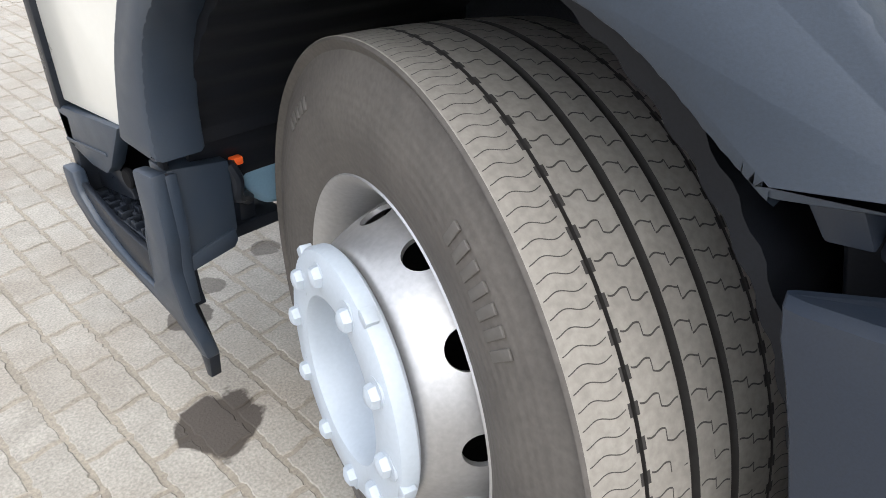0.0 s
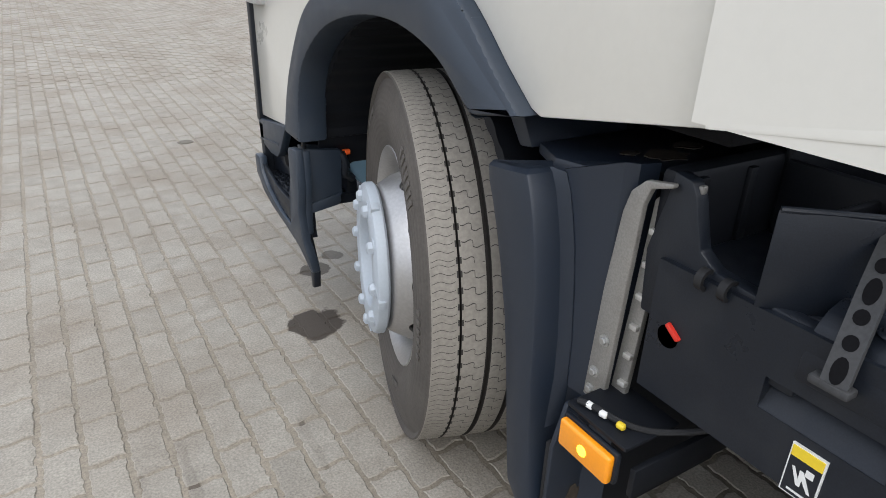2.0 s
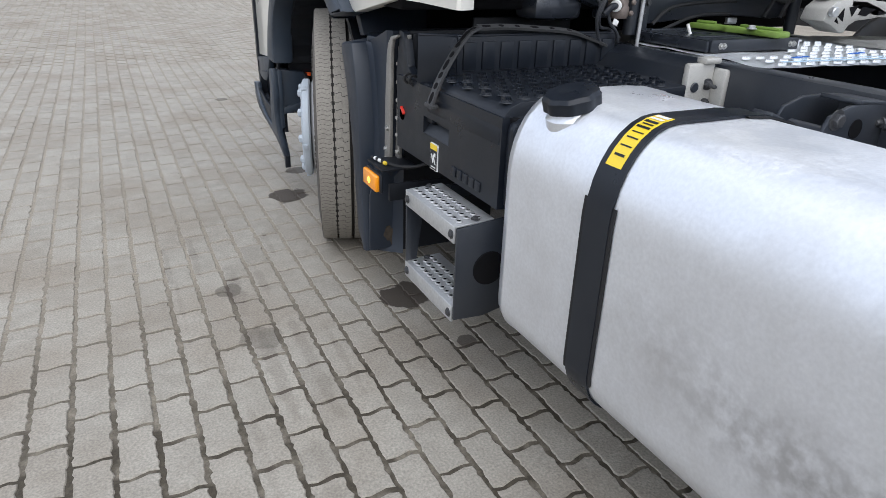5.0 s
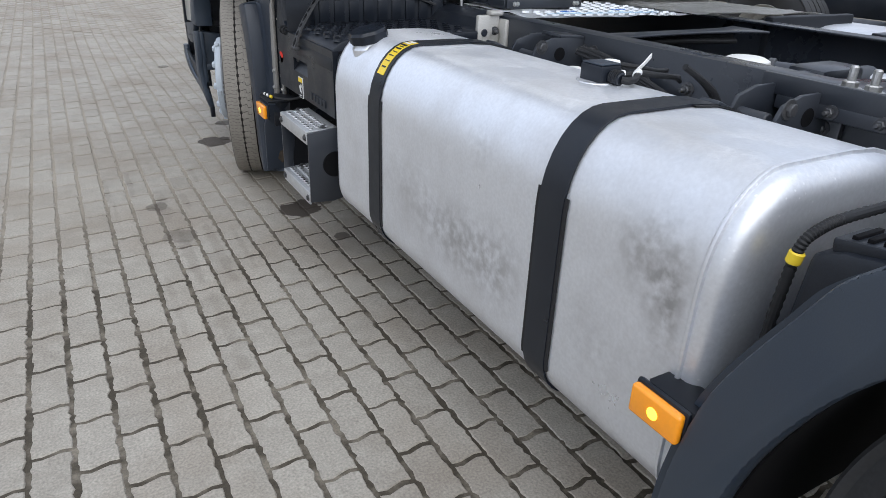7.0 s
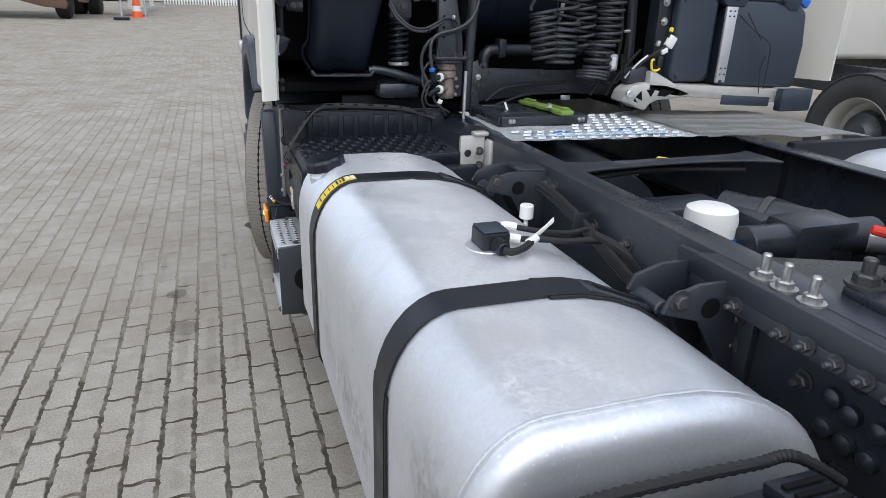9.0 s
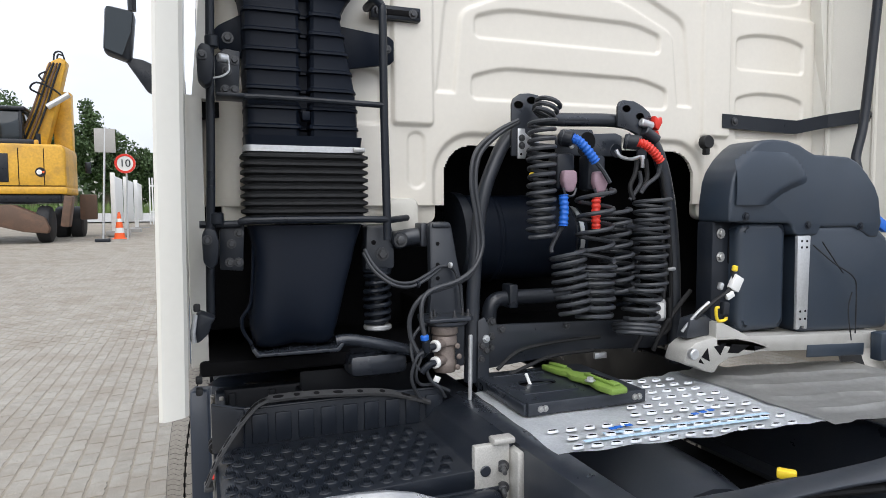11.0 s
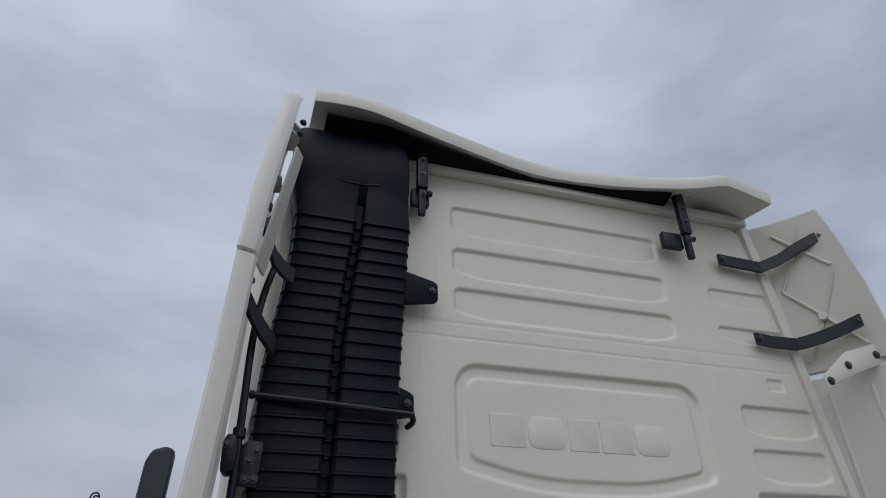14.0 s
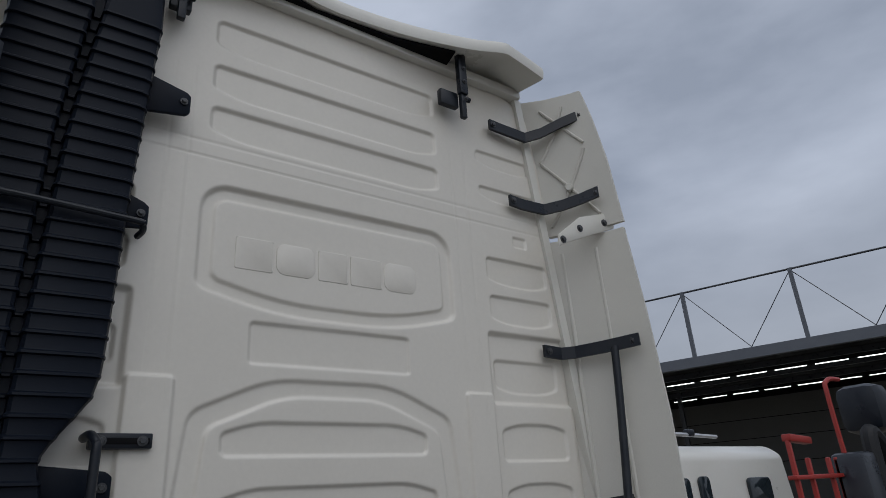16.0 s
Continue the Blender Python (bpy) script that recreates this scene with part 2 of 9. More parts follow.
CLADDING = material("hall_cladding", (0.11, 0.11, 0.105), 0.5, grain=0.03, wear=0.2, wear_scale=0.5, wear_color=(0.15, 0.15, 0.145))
LEAF = material("leaves", (0.055, 0.095, 0.03), 0.6, grain=0.35, grain_scale=3, wear=0.5, wear_scale=1.2, wear_color=(0.030, 0.055, 0.02))
GRASS = material("meadow", (0.10, 0.16, 0.04), 0.8, grain=0.3, grain_scale=8, wear=0.5, wear_scale=0.4, wear_color=(0.17, 0.17, 0.07))
BARK = material("bark", (0.09, 0.07, 0.05), 0.85, grain=0.3, grain_scale=20)


def emitter(name, color, strength):
    m = bpy.data.materials.new(name)
    m.use_nodes = True
    b = m.node_tree.nodes["Principled BSDF"]
    b.inputs["Base Color"].default_value = (*color, 1)
    b.inputs["Emission Color"].default_value = (*color, 1)
    b.inputs["Emission Strength"].default_value = strength
    return m


TUBE_LIGHT = emitter("tube_light", (1.0, 1.0, 0.94), 1.9)
LAMP_GLOW = emitter("lit_bulb", (1.0, 0.62, 0.03), 2.5)


# ---- mesh helpers ----
ROOT_AT = {}
DRAW = [Matrix.Identity(4)]     # the scale and place at which the section being built is drawn


def section(x=(1.0, 0.0), y=(1.0, 0.0), z=(1.0, 0.0)):
    """Sets the scale and shift, axis by axis, of the sections that follow."""
    DRAW[0] = Matrix.Translation((x[1], y[1], z[1])) @ Matrix.Diagonal((x[0], y[0], z[0], 1))


def thing(name, at, label, category, group="", kind=""):
    ob = new(name)
    ob.location = at
    ROOT_AT[ob.name] = Vector(at)
    ob.empty_display_size = 0.1
    return tagged(ob, label, category, group, kind)


def finish(name, bm, mat, smooth=35.0):
    bmesh.ops.recalc_face_normals(bm, faces=bm.faces)
    me = bpy.data.meshes.new(name)
    bm.to_mesh(me)
    bm.free()
    me.materials.append(mat)
    if smooth:
        me.shade_smooth()
        me.set_sharp_from_angle(angle=radians(smooth))
    return me


def part(name, bm, mat, parent, label="", smooth=35.0):
    """Links a bmesh, in world coordinates, as one mesh under a thing or a part."""
    me = bm if isinstance(bm, bpy.types.Mesh) else finish(name, bm, mat, smooth)
    at = ROOT_AT[parent.name]
    if not isinstance(bm, bpy.types.Mesh):
        me.transform(Matrix.Translation(-at) @ DRAW[0])
    ob = new(name, me)
    ob.parent = parent
    ROOT_AT[ob.name] = at
    return tagged(ob, label) if label else ob


def pieces(name, bm, mat, parent, places, smooth=35.0):
    """Alike pieces, each an object of its own on one mesh; places are world points or poses."""
    me = finish(name, bm, mat, smooth)
    at = ROOT_AT[parent.name]
    for p in places:
        ob = new(name, me)
        ob.parent = parent
        m = p if isinstance(p, Matrix) else Matrix.Translation(p)
        ob.matrix_basis = Matrix.Translation(-at) @ DRAW[0] @ m
        ROOT_AT[ob.name] = at


def solid(name, bm, mat, label, category, kind="", group="", smooth=35.0):
    ob = new(name, finish(name, bm, mat, smooth))
    ROOT_AT[ob.name] = Vector((0, 0, 0))
    return tagged(ob, label, category, group, kind)


def box(x0, x1, y0, y1, z0, z1, bevel=0.0, bm=None, turn=None, seg=2):
    own = bmesh.new()
    m = Matrix.Translation(((x0 + x1) / 2, (y0 + y1) / 2, (z0 + z1) / 2))
    if turn:
        m = m @ Euler([radians(v) for v in turn]).to_matrix().to_4x4()
    m = m @ Matrix.Diagonal((abs(x1 - x0), abs(y1 - y0), abs(z1 - z0), 1))
    bmesh.ops.create_cube(own, size=1.0, matrix=m)
    if bevel:
        bmesh.ops.bevel(own, geom=own.edges[:], offset=bevel, segments=seg, affect="EDGES", profile=0.5)
    return merge(bm, own)


def merge(bm, own):
    if bm is None:
        return own
    me = bpy.data.meshes.new("tmp")
    own.to_mesh(me)
    own.free()
    bm.from_mesh(me)
    bpy.data.meshes.remove(me)
    return bm


def prism(points, axis, a, b, bevel=0.0, bm=None, seg=2):
    """A flat outline pushed along an axis: points are (y, z) for x, (x, z) for y, (x, y) for z."""
    own = bmesh.new()

    def at(p, h):
        return {"x": (h, p[0], p[1]), "y": (p[0], h, p[1]), "z": (p[0], p[1], h)}[axis]

    lo = [own.verts.new(at(p, a)) for p in points]
    hi = [own.verts.new(at(p, b)) for p in points]
    own.faces.new(lo)
    own.faces.new(hi[::-1])
    for i in range(len(points)):
        j = (i + 1) % len(points)
        own.faces.new((lo[j], lo[i], hi[i], hi[j]))
    bmesh.ops.recalc_face_normals(own, faces=own.faces)
    if bevel:
        bmesh.ops.bevel(own, geom=own.edges[:], offset=bevel, segments=seg, affect="EDGES", profile=0.5)
    return merge(bm, own)


def rounded(x0, x1, z0, z1, r, n=6):
    pts = []
    for cx, cz, a0 in ((x1 - r, z1 - r, 0), (x0 + r, z1 - r, 90), (x0 + r, z0 + r, 180), (x1 - r, z0 + r, 270)):
        for i in range(n + 1):
            t = radians(a0 + 90 * i / n)
            pts.append((cx + r * math.cos(t), cz + r * math.sin(t)))
    return pts


def curve(points, steps=8, closed=False):
    """A smooth line through the points."""
    p = [Vector(q) for q in points]
    out = []
    n = len(p)
    last = n if closed else n - 1
    for i in range(last):
        if closed:
            a, b, c, d = p[i - 1], p[i], p[(i + 1) % n], p[(i + 2) % n]
        else:
            a, b, c, d = p[max(i - 1, 0)], p[i], p[i + 1], p[min(i + 2, n - 1)]
        for k in range(steps):
            t = k / steps
            out.append(0.5 * ((2 * b) + (c - a) * t + (2 * a - 5 * b + 4 * c - d) * t * t + (3 * b - a - 3 * c + d) * t ** 3))
    if not closed:
        out.append(p[-1])
    return out


def tube(points, r, seg=10, bm=None, cap=True, radii=None):
    own = bmesh.new()
    pts = [Vector(q) for q in points]
    up = Vector((0, 0, 1))
    rings = []
    side = None
    for i, p in enumerate(pts):
        d = (pts[min(i + 1, len(pts) - 1)] - pts[max(i - 1, 0)]).normalized()
        if side is None:
            side = d.cross(up if abs(d.z) < 0.9 else Vector((1, 0, 0))).normalized()
        side = (side - d * side.dot(d)).normalized()
        other = d.cross(side)
        rr = radii[i] if radii else r
        rings.append([own.verts.new(p + rr * (math.cos(2 * math.pi * k / seg) * side + math.sin(2 * math.pi * k / seg) * other)) for k in range(seg)])
    for a, b in zip(rings, rings[1:]):
        for k in range(seg):
            own.faces.new((a[k], a[(k + 1) % seg], b[(k + 1) % seg], b[k]))
    if cap:
        own.faces.new(rings[0][::-1])
        own.faces.new(rings[-1])
    return merge(bm, own)


def revolve(profile, m, seg=48, bm=None, closed=False, cap=True):
    """Turns (radius, height) round the z axis of m."""
    own = bmesh.new()
    rings = []
    for r, h in profile:
        rings.append([own.verts.new(m @ Vector((r * math.cos(2 * math.pi * k / seg), r * math.sin(2 * math.pi * k / seg), h))) for k in range(seg)])
    pairs = list(zip(rings, rings[1:])) + ([(rings[-1], rings[0])] if closed else [])
    for a, b in pairs:
        for k in range(seg):
            own.faces.new((a[k], a[(k + 1) % seg], b[(k + 1) % seg], b[k]))
    if cap and not closed:
        if profile[0][0] > 1e-6:
            own.faces.new(rings[0][::-1])
        if profile[-1][0] > 1e-6:
            own.faces.new(rings[-1])
    bmesh.ops.remove_doubles(own, verts=own.verts, dist=1e-6)
    return merge(bm, own)


def axis_to(at, direction):
    """A frame at a place whose z axis points along the direction."""
    return Matrix.Translation(at) @ Vector(direction).to_track_quat("Z", "Y").to_matrix().to_4x4()


def cylinder(a, b, r, seg=20, bm=None, bevel=0.003):
    a, b = Vector(a), Vector(b)
    h = (b - a).length
    k = min(bevel, r * 0.4, h * 0.3)
    return revolve([(r - k, 0), (r, k), (r, h - k), (r - k, h)], axis_to(a, b - a), seg, bm)


def bolt(at, direction, r=0.012, h=0.012, bm=None, stud=0.0):
    """A hexagon head on a washer, with the end of its stud."""
    m = axis_to(at, direction)
    bm = revolve([(r * 1.5, 0), (r * 1.5, h * 0.25)], m, 14, bm)
    bm = revolve([(r, h * 0.25), (r, h * 0.9), (r * 0.8, h * 1.05)], m, 6, bm)
    if stud:
        bm = revolve([(r * 0.55, h), (r * 0.55, h + stud), (r * 0.4, h + stud + 0.003)], m, 10, bm)
    return bm


def ribbon(points, w, t, across, bm=None):
    """A flat strap along the points, with its width along across."""
    own = bmesh.new()
    c = curve(points, 8)
    prev = None
    frames = []
    for i, p in enumerate(c):
        d = (c[min(i + 1, len(c) - 1)] - c[max(i - 1, 0)]).normalized()
        s = (Vector(across) - d * d.dot(Vector(across))).normalized()
        n_ = d.cross(s)
        frames.append((p, d, s, n_))
        vs = [own.verts.new(p + s * a * w / 2 + n_ * b * t / 2) for a, b in ((1, 1), (-1, 1), (-1, -1), (1, -1))]
        if prev:
            for q in range(4):
                own.faces.new((prev[q], prev[(q + 1) % 4], vs[(q + 1) % 4], vs[q]))
        else:
            own.faces.new(vs)
        prev = vs
    own.faces.new(prev[::-1])
    return merge(bm, own), frames


def coil(a, b, r, wire, turns, lead=(), seg=8, squash=1.0):
    """A coiled hose from a to b."""
    a, b = Vector(a), Vector(b)
    d = (b - a).normalized()
    s = d.cross(Vector((0, 1, 0))).normalized()
    o = d.cross(s)
    n = int(turns * 16)
    pts = []
    for i in range(n + 1):
        t = 2 * math.pi * i / 16
        wob = 1 + 0.05 * math.sin(i * 0.7)
        pts.append(a + (b - a) * i / n + r * wob * (math.cos(t) * s + squash * math.sin(t) * o))
    return pts


# ---- ground ----
def paving(name, base, joint):
    """Concrete blocks or the sand between them, with damp patches and oily stains of their own shape."""
    m = bpy.data.materials.new(name)
    m.use_nodes = True
    n, l = m.node_tree.nodes, m.node_tree.links
    b = n["Principled BSDF"]
    geo = n.new("ShaderNodeNewGeometry")
    fine = n.new("ShaderNodeTexNoise")
    fine.inputs["Scale"].default_value, fine.inputs["Detail"].default_value = 160.0, 5.0
    mid = n.new("ShaderNodeTexNoise")
    mid.inputs["Scale"].default_value, mid.inputs["Detail"].default_value = 2.1, 8.0
    edge = n.new("ShaderNodeTexNoise")
    edge.inputs["Scale"].default_value, edge.inputs["Detail"].default_value = 14.0, 5.0
    plan = n.new("ShaderNodeVectorMath")
    plan.operation = "SCALE"
    plan.inputs["Scale"].default_value = 1 / SIZE
    l.new(geo.outputs["Position"], plan.inputs[0])
    spot = plan.outputs["Vector"]
    for t in (fine, mid, edge):
        l.new(spot, t.inputs["Vector"])

    def math_node(op, x, y=None):
        k = n.new("ShaderNodeMath")
        k.operation = op
        for i, v in enumerate((x, y)):
            if v is None:
                continue
            if isinstance(v, (int, float)):
                k.inputs[i].default_value = v
            else:
                l.new(v, k.inputs[i])
        return k.outputs[0]

    def ranged(v, a, c, p, q):
        k = n.new("ShaderNodeMapRange")
        k.inputs["From Min"].default_value, k.inputs["From Max"].default_value = a, c
        k.inputs["To Min"].default_value, k.inputs["To Max"].default_value = p, q
        l.new(v, k.inputs["Value"])
        return k.outputs["Result"]

    def mixed(f, x, y):
        k = n.new("ShaderNodeMix")
        k.data_type = "RGBA"
        for key, v in (("Factor", f), ("A", x), ("B", y)):
            if isinstance(v, (int, float)):
                k.inputs[key].default_value = v
            elif isinstance(v, tuple):
                k.inputs[key].default_value = (*v, 1)
            else:
                l.new(v, k.inputs[key])
        return k.outputs["Result"]

    rnd = n.new("ShaderNodeObjectInfo").outputs["Random"] if base == "single" else geo.outputs["Random Per Island"]
    if joint:
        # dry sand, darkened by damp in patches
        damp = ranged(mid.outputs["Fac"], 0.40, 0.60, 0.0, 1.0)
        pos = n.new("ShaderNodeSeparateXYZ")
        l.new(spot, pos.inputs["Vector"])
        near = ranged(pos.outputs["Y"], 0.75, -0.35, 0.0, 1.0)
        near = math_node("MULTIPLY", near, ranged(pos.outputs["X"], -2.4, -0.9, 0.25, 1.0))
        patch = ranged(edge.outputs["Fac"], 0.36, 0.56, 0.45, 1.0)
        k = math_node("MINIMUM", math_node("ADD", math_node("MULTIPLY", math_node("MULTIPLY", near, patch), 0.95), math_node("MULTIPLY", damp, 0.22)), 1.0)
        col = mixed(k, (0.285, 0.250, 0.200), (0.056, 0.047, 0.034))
    else:
        col = mixed(ranged(rnd, 0, 1, 0, 1), (0.272, 0.250, 0.213), (0.322, 0.298, 0.256))
        col = mixed(ranged(edge.outputs["Fac"], 0.42, 0.66, 0.0, 0.6), col, (0.360, 0.333, 0.286))
        col = mixed(ranged(mid.outputs["Fac"], 0.44, 0.68, 0.0, 0.6), col, (0.230, 0.192, 0.150))
    sp = ranged(fine.outputs["Fac"], 0.25, 0.75, 0.72, 1.26)
    sc = n.new("ShaderNodeVectorMath")
    sc.operation = "SCALE"
    l.new(col, sc.inputs[0])
    l.new(sp, sc.inputs["Scale"])
    col = sc.outputs["Vector"]
    rough = 0.85
    for cx, cy, r, core in STAINS:
        d = n.new("ShaderNodeVectorMath")
        d.operation = "DISTANCE"
        d.inputs[1].default_value = (cx, cy, 0)
        l.new(spot, d.inputs[0])
        f = ranged(math_node("ADD", d.outputs["Value"], math_node("MULTIPLY", math_node("SUBTRACT", edge.outputs["Fac"], 0.5), r * 1.1)), r * 0.93, r * 1.03, core, 0.0)
        col = mixed(f, col, (0.052, 0.042, 0.034))
    wob = math_node("MULTIPLY", math_node("SUBTRACT", edge.outputs["Fac"], 0.5), 1.5)
    for cx, cy, hw_, hl_, core in TRAILS:
        mp = n.new("ShaderNodeMapping")
        hw_ *= 0.75
        mp.inputs["Location"].default_value = (-cx / hw_, -cy / hl_, 0)
        mp.inputs["Scale"].default_value = (1 / hw_, 1 / hl_, 0)
        l.new(spot, mp.inputs["Vector"])
        ln = n.new("ShaderNodeVectorMath")
        ln.operation = "LENGTH"
        l.new(mp.outputs["Vector"], ln.inputs[0])
        col = mixed(ranged(math_node("ADD", ln.outputs["Value"], wob), 0.65, 1.0, min(0.9, core * 1.35) * (1.0 if joint else 0.22), 0.0), col, (0.075, 0.061, 0.049))
    l.new(col, b.inputs["Base Color"])
    b.inputs["Roughness"].default_value = rough
    b.inputs["Specular IOR Level"].default_value = 0.3
    bp = n.new("ShaderNodeBump")
    bp.inputs["Strength"].default_value, bp.inputs["Distance"].default_value = 0.5, 0.003
    l.new(math_node("ADD", fine.outputs["Fac"], math_node("MULTIPLY", edge.outputs["Fac"], 0.8)), bp.inputs["Height"])
    l.new(bp.outputs["Normal"], b.inputs["Normal"])
    return m


STAINS = [(0.0, 1.372, 0.10, 0.93), (0.15, 1.765, 0.06, 0.75), (0.26, 1.86, 0.045, 0.6), (0.50, 1.92, 0.05, 0.6), (0.127, 0.15, 0.092, 0.95), (0.25, 0.19, 0.04, 0.7),
          (0.073, 3.88, 0.05, 0.6), (-0.45, 0.44, 0.05, 0.5), (-0.41, 0.07, 0.07, 0.35), (0.19, -0.21, 0.035, 0.75)]
# damp trails along the joints: x, y, half width, half length, depth
TRAILS = [(-0.53, 0.80, 0.022, 0.22, 0.6), (-0.43, 0.43, 0.05, 0.20, 0.62), (-0.41, -0.15, 0.035, 0.30, 0.7), (-0.30, -0.12, 0.03, 0.38, 0.6), (-0.205, -0.14, 0.02, 0.22, 0.5), (-0.325, 0.47, 0.025, 0.16, 0.6),
          (-0.635, 0.72, 0.018, 0.2, 0.5), (-0.62, 0.40, 0.018, 0.2, 0.4), (-0.225, 0.82, 0.02, 0.14, 0.5), (-0.40, -0.75, 0.03, 0.3, 0.4), (-0.52, -0.45, 0.02, 0.3, 0.4)]
PAVER = paving("paving_block", "joined", False)
PAVER_ONE = paving("paving_block_near", "single", False)
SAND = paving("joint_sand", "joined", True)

def rise(x, y):
    """The yard climbs gently towards the road."""
    return 0.028 * min(max(0.0, y - 6), 48) * min(1.0, max(0.0, (14 - x) / 8))


gm = bmesh.new()
g_x = [-2500, -400, -100, -40, -20, 0, 6, 8, 10, 12, 14, 40, 400, 2500]
g_y = [-2500, -300, -30, 6, 8, 20, 40, 54, 300, 2500]
g_v = [[gm.verts.new((x, y, rise(x, y) - 0.0034)) for y in g_y] for x in g_x]
for i in range(len(g_x) - 1):
    for j in range(len(g_y) - 1):
        gm.faces.new((g_v[i][j], g_v[i + 1][j], g_v[i + 1][j + 1], g_v[i][j + 1]))
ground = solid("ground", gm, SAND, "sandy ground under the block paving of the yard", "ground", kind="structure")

# wave-edged blocks in running bond, long side along the truck
PX, PY = 0.0985, 0.190


def block_outline(seed):
    """A block with ragged long sides and gently waved ends, no two sides alike."""
    rr = random.Random(seed)
    w, h, g, gy = PX / 2, PY / 2, 0.0066, 0.0064
    pts = []
    n_ = 13
    for side in (1, -1):
        drift = rr.uniform(-0.0016, 0.0016)
        for i in range(n_):
            tooth = 0.0 if i in (0, n_ - 1) else rr.choice((-1, -0.3, 0.4, 1)) * rr.uniform(0.0012, 0.0046)
            pts.append((side * (w - g) + tooth + drift * (i / 6 - 1), side * (-h + gy + (2 * h - 2 * gy) * (i + (rr.uniform(-0.3, 0.3) if 0 < i < n_ - 1 else 0)) / (n_ - 1)) + rr.uniform(-0.0015, 0.0015)))
        for i in (1, 2, 3):
            pts.append((side * (w - g - (2 * w - 2 * g) * i / 4), side * (h - gy + rr.uniform(0.003, 0.0065) * math.sin(i * math.pi / 2)) + rr.uniform(-0.0012, 0.0012)))
    return pts


OUTLINES = [block_outline(k) for k in range(20)]


def block_geometry(outline, verts, faces, ox, oy, oz, simple=False):
    k0 = len(verts)
    pts = outline if not simple else [(outline[i][0] * 1.03, outline[i][1] * 1.006) for i in (0, 6, 12, 14, 16, 22, 28, 30)]
    n = len(pts)
    for s, z in ((1.0, -0.012), (1.0, -0.0028), (0.94, 0.0)):
        verts.extend((ox + x * s, oy + y * (s if s == 1 else 0.965), oz + z) for x, y in pts)
    for r in (0, 1):
        for i in range(n):
            j = (i + 1) % n
            faces.append((k0 + r * n + i, k0 + r * n + j, k0 + (r + 1) * n + j, k0 + (r + 1) * n + i))
    faces.append(tuple(k0 + 2 * n + i for i in range(n)))


pavement = thing("pavement", (0, 0, 0), "sandy grey wave-edged concrete block paving with dark damp joints", "paving", kind="structure")


def lay_pavers():
    near_mesh = []
    for o in OUTLINES:
        v, f = [], []
        block_geometry(o, v, f, 0, 0, 0)
        me = bpy.data.meshes.new("paving_block")
        me.from_pydata(v, [], f)
        me.materials.append(PAVER_ONE)
        near_mesh.append(me)
    v, f, v2, f2 = [], [], [], []
    rr = random.Random(7)
    for i in range(-150, 60):
        x_row = (i + 0.5) * PX + 0.038
        for j in range(-26, 150):
            x, y = x_row, (j + (0.5 if i % 2 else 0)) * PY - 0.048
            far = y > 7 or x < -4 or x > 1.6
            if x < -0.55 * max(y, 0) - 5.5 or x > 5.4 or y > 26:
                continue
            k, dz = rr.randrange(20), rr.uniform(-0.0018, 0.0012)
            x, y = x + rr.uniform(-0.0012, 0.0012), y + rr.uniform(-0.0016, 0.0016)
            if -0.92 < x < -0.03 and -1.75 < y < 1.75 and len(near_obs) < 300 and -1.45 < y:
                ob = new("paving_block", near_mesh[k])
                ob.parent = pavement
                ob.location = (x, y, dz)
                near_obs.append(ob)
            elif far:
                block_geometry(OUTLINES[k], v2, f2, x, y, dz + rise(x, y), True)
            else:
                block_geometry(OUTLINES[k], v, f, x, y, dz + rise(x, y))
    for vv, ff in ((v, f), (v2, f2)):
        me = bpy.data.meshes.new("paving_rest")
        me.from_pydata(vv, [], ff)
        me.materials.append(PAVER)
        ob = new("paving_rest", me)
        ob.parent = pavement
        tagged(ob, kind="stuff")


near_obs = []

# ---- truck ----
CX = 1.19
truck = thing("tractor_truck", (CX, 0, 0), "cream-white tractor unit truck with dark grey trim, parked on block paving", "truck")

# cab side with the wheel arch
ARCH_IN = [(1.325, 0.66), (1.318, 0.77), (1.262, 0.90), (1.10, 1.010), (0.90, 1.060), (0.72, 1.066), (0.56, 1.028), (0.46, 0.965), (0.425, 0.942)]
ARCH_OUT = [(1.462, 0.665), (1.39, 0.85), (1.24, 1.04), (1.05, 1.12), (0.84, 1.158), (0.64, 1.165), (0.52, 1.145), (0.455, 1.108), (0.365, 1.03), (0.288, 0.969)]


def smooth2(pts, n=5):
    return [(p.x, p.y) for p in curve([(a, b, 0) for a, b in pts], n)]


side = [(-0.026, 1.022), (0.275, 0.969)] + smooth2(ARCH_OUT)[::-1][1:] + [(1.80, 0.64), (1.80, 1.0), (1.80, 1.75), (-0.026, 1.75)]
side_up = [(-0.026, 1.74), (1.80, 1.74), (1.74, 2.5), (1.60, 3.1), (1.40, 3.45), (0.9, 3.62), (-0.0, 3.62)]
part("cab_side", prism(side, "x", 0.0, 0.045, 0.004), WHITE, truck, "cream-white painted cab side panel")
part("cab_side", prism(side, "x", 2 * CX - 0.045, 2 * CX, 0.004), WHITE, truck)
for x0, k in ((0.02, 1), (2 * CX - 0.02, -1)):
    up = prism(side_up, "x", x0, x0 + k * 0.04)
    for v in up.verts:
        v.co.x += k * 0.15 * ((v.co.z - 1.74) / 1.74) ** 1.6
    part("cab_side_upper", up, WHITE, truck)
arch = smooth2(ARCH_OUT) + smooth2(ARCH_IN)[::-1]
part("wheel_arch_trim", prism(arch, "x", -0.035, 0.06, 0.012), GREY, truck, "dark grey plastic wheel arch trim")
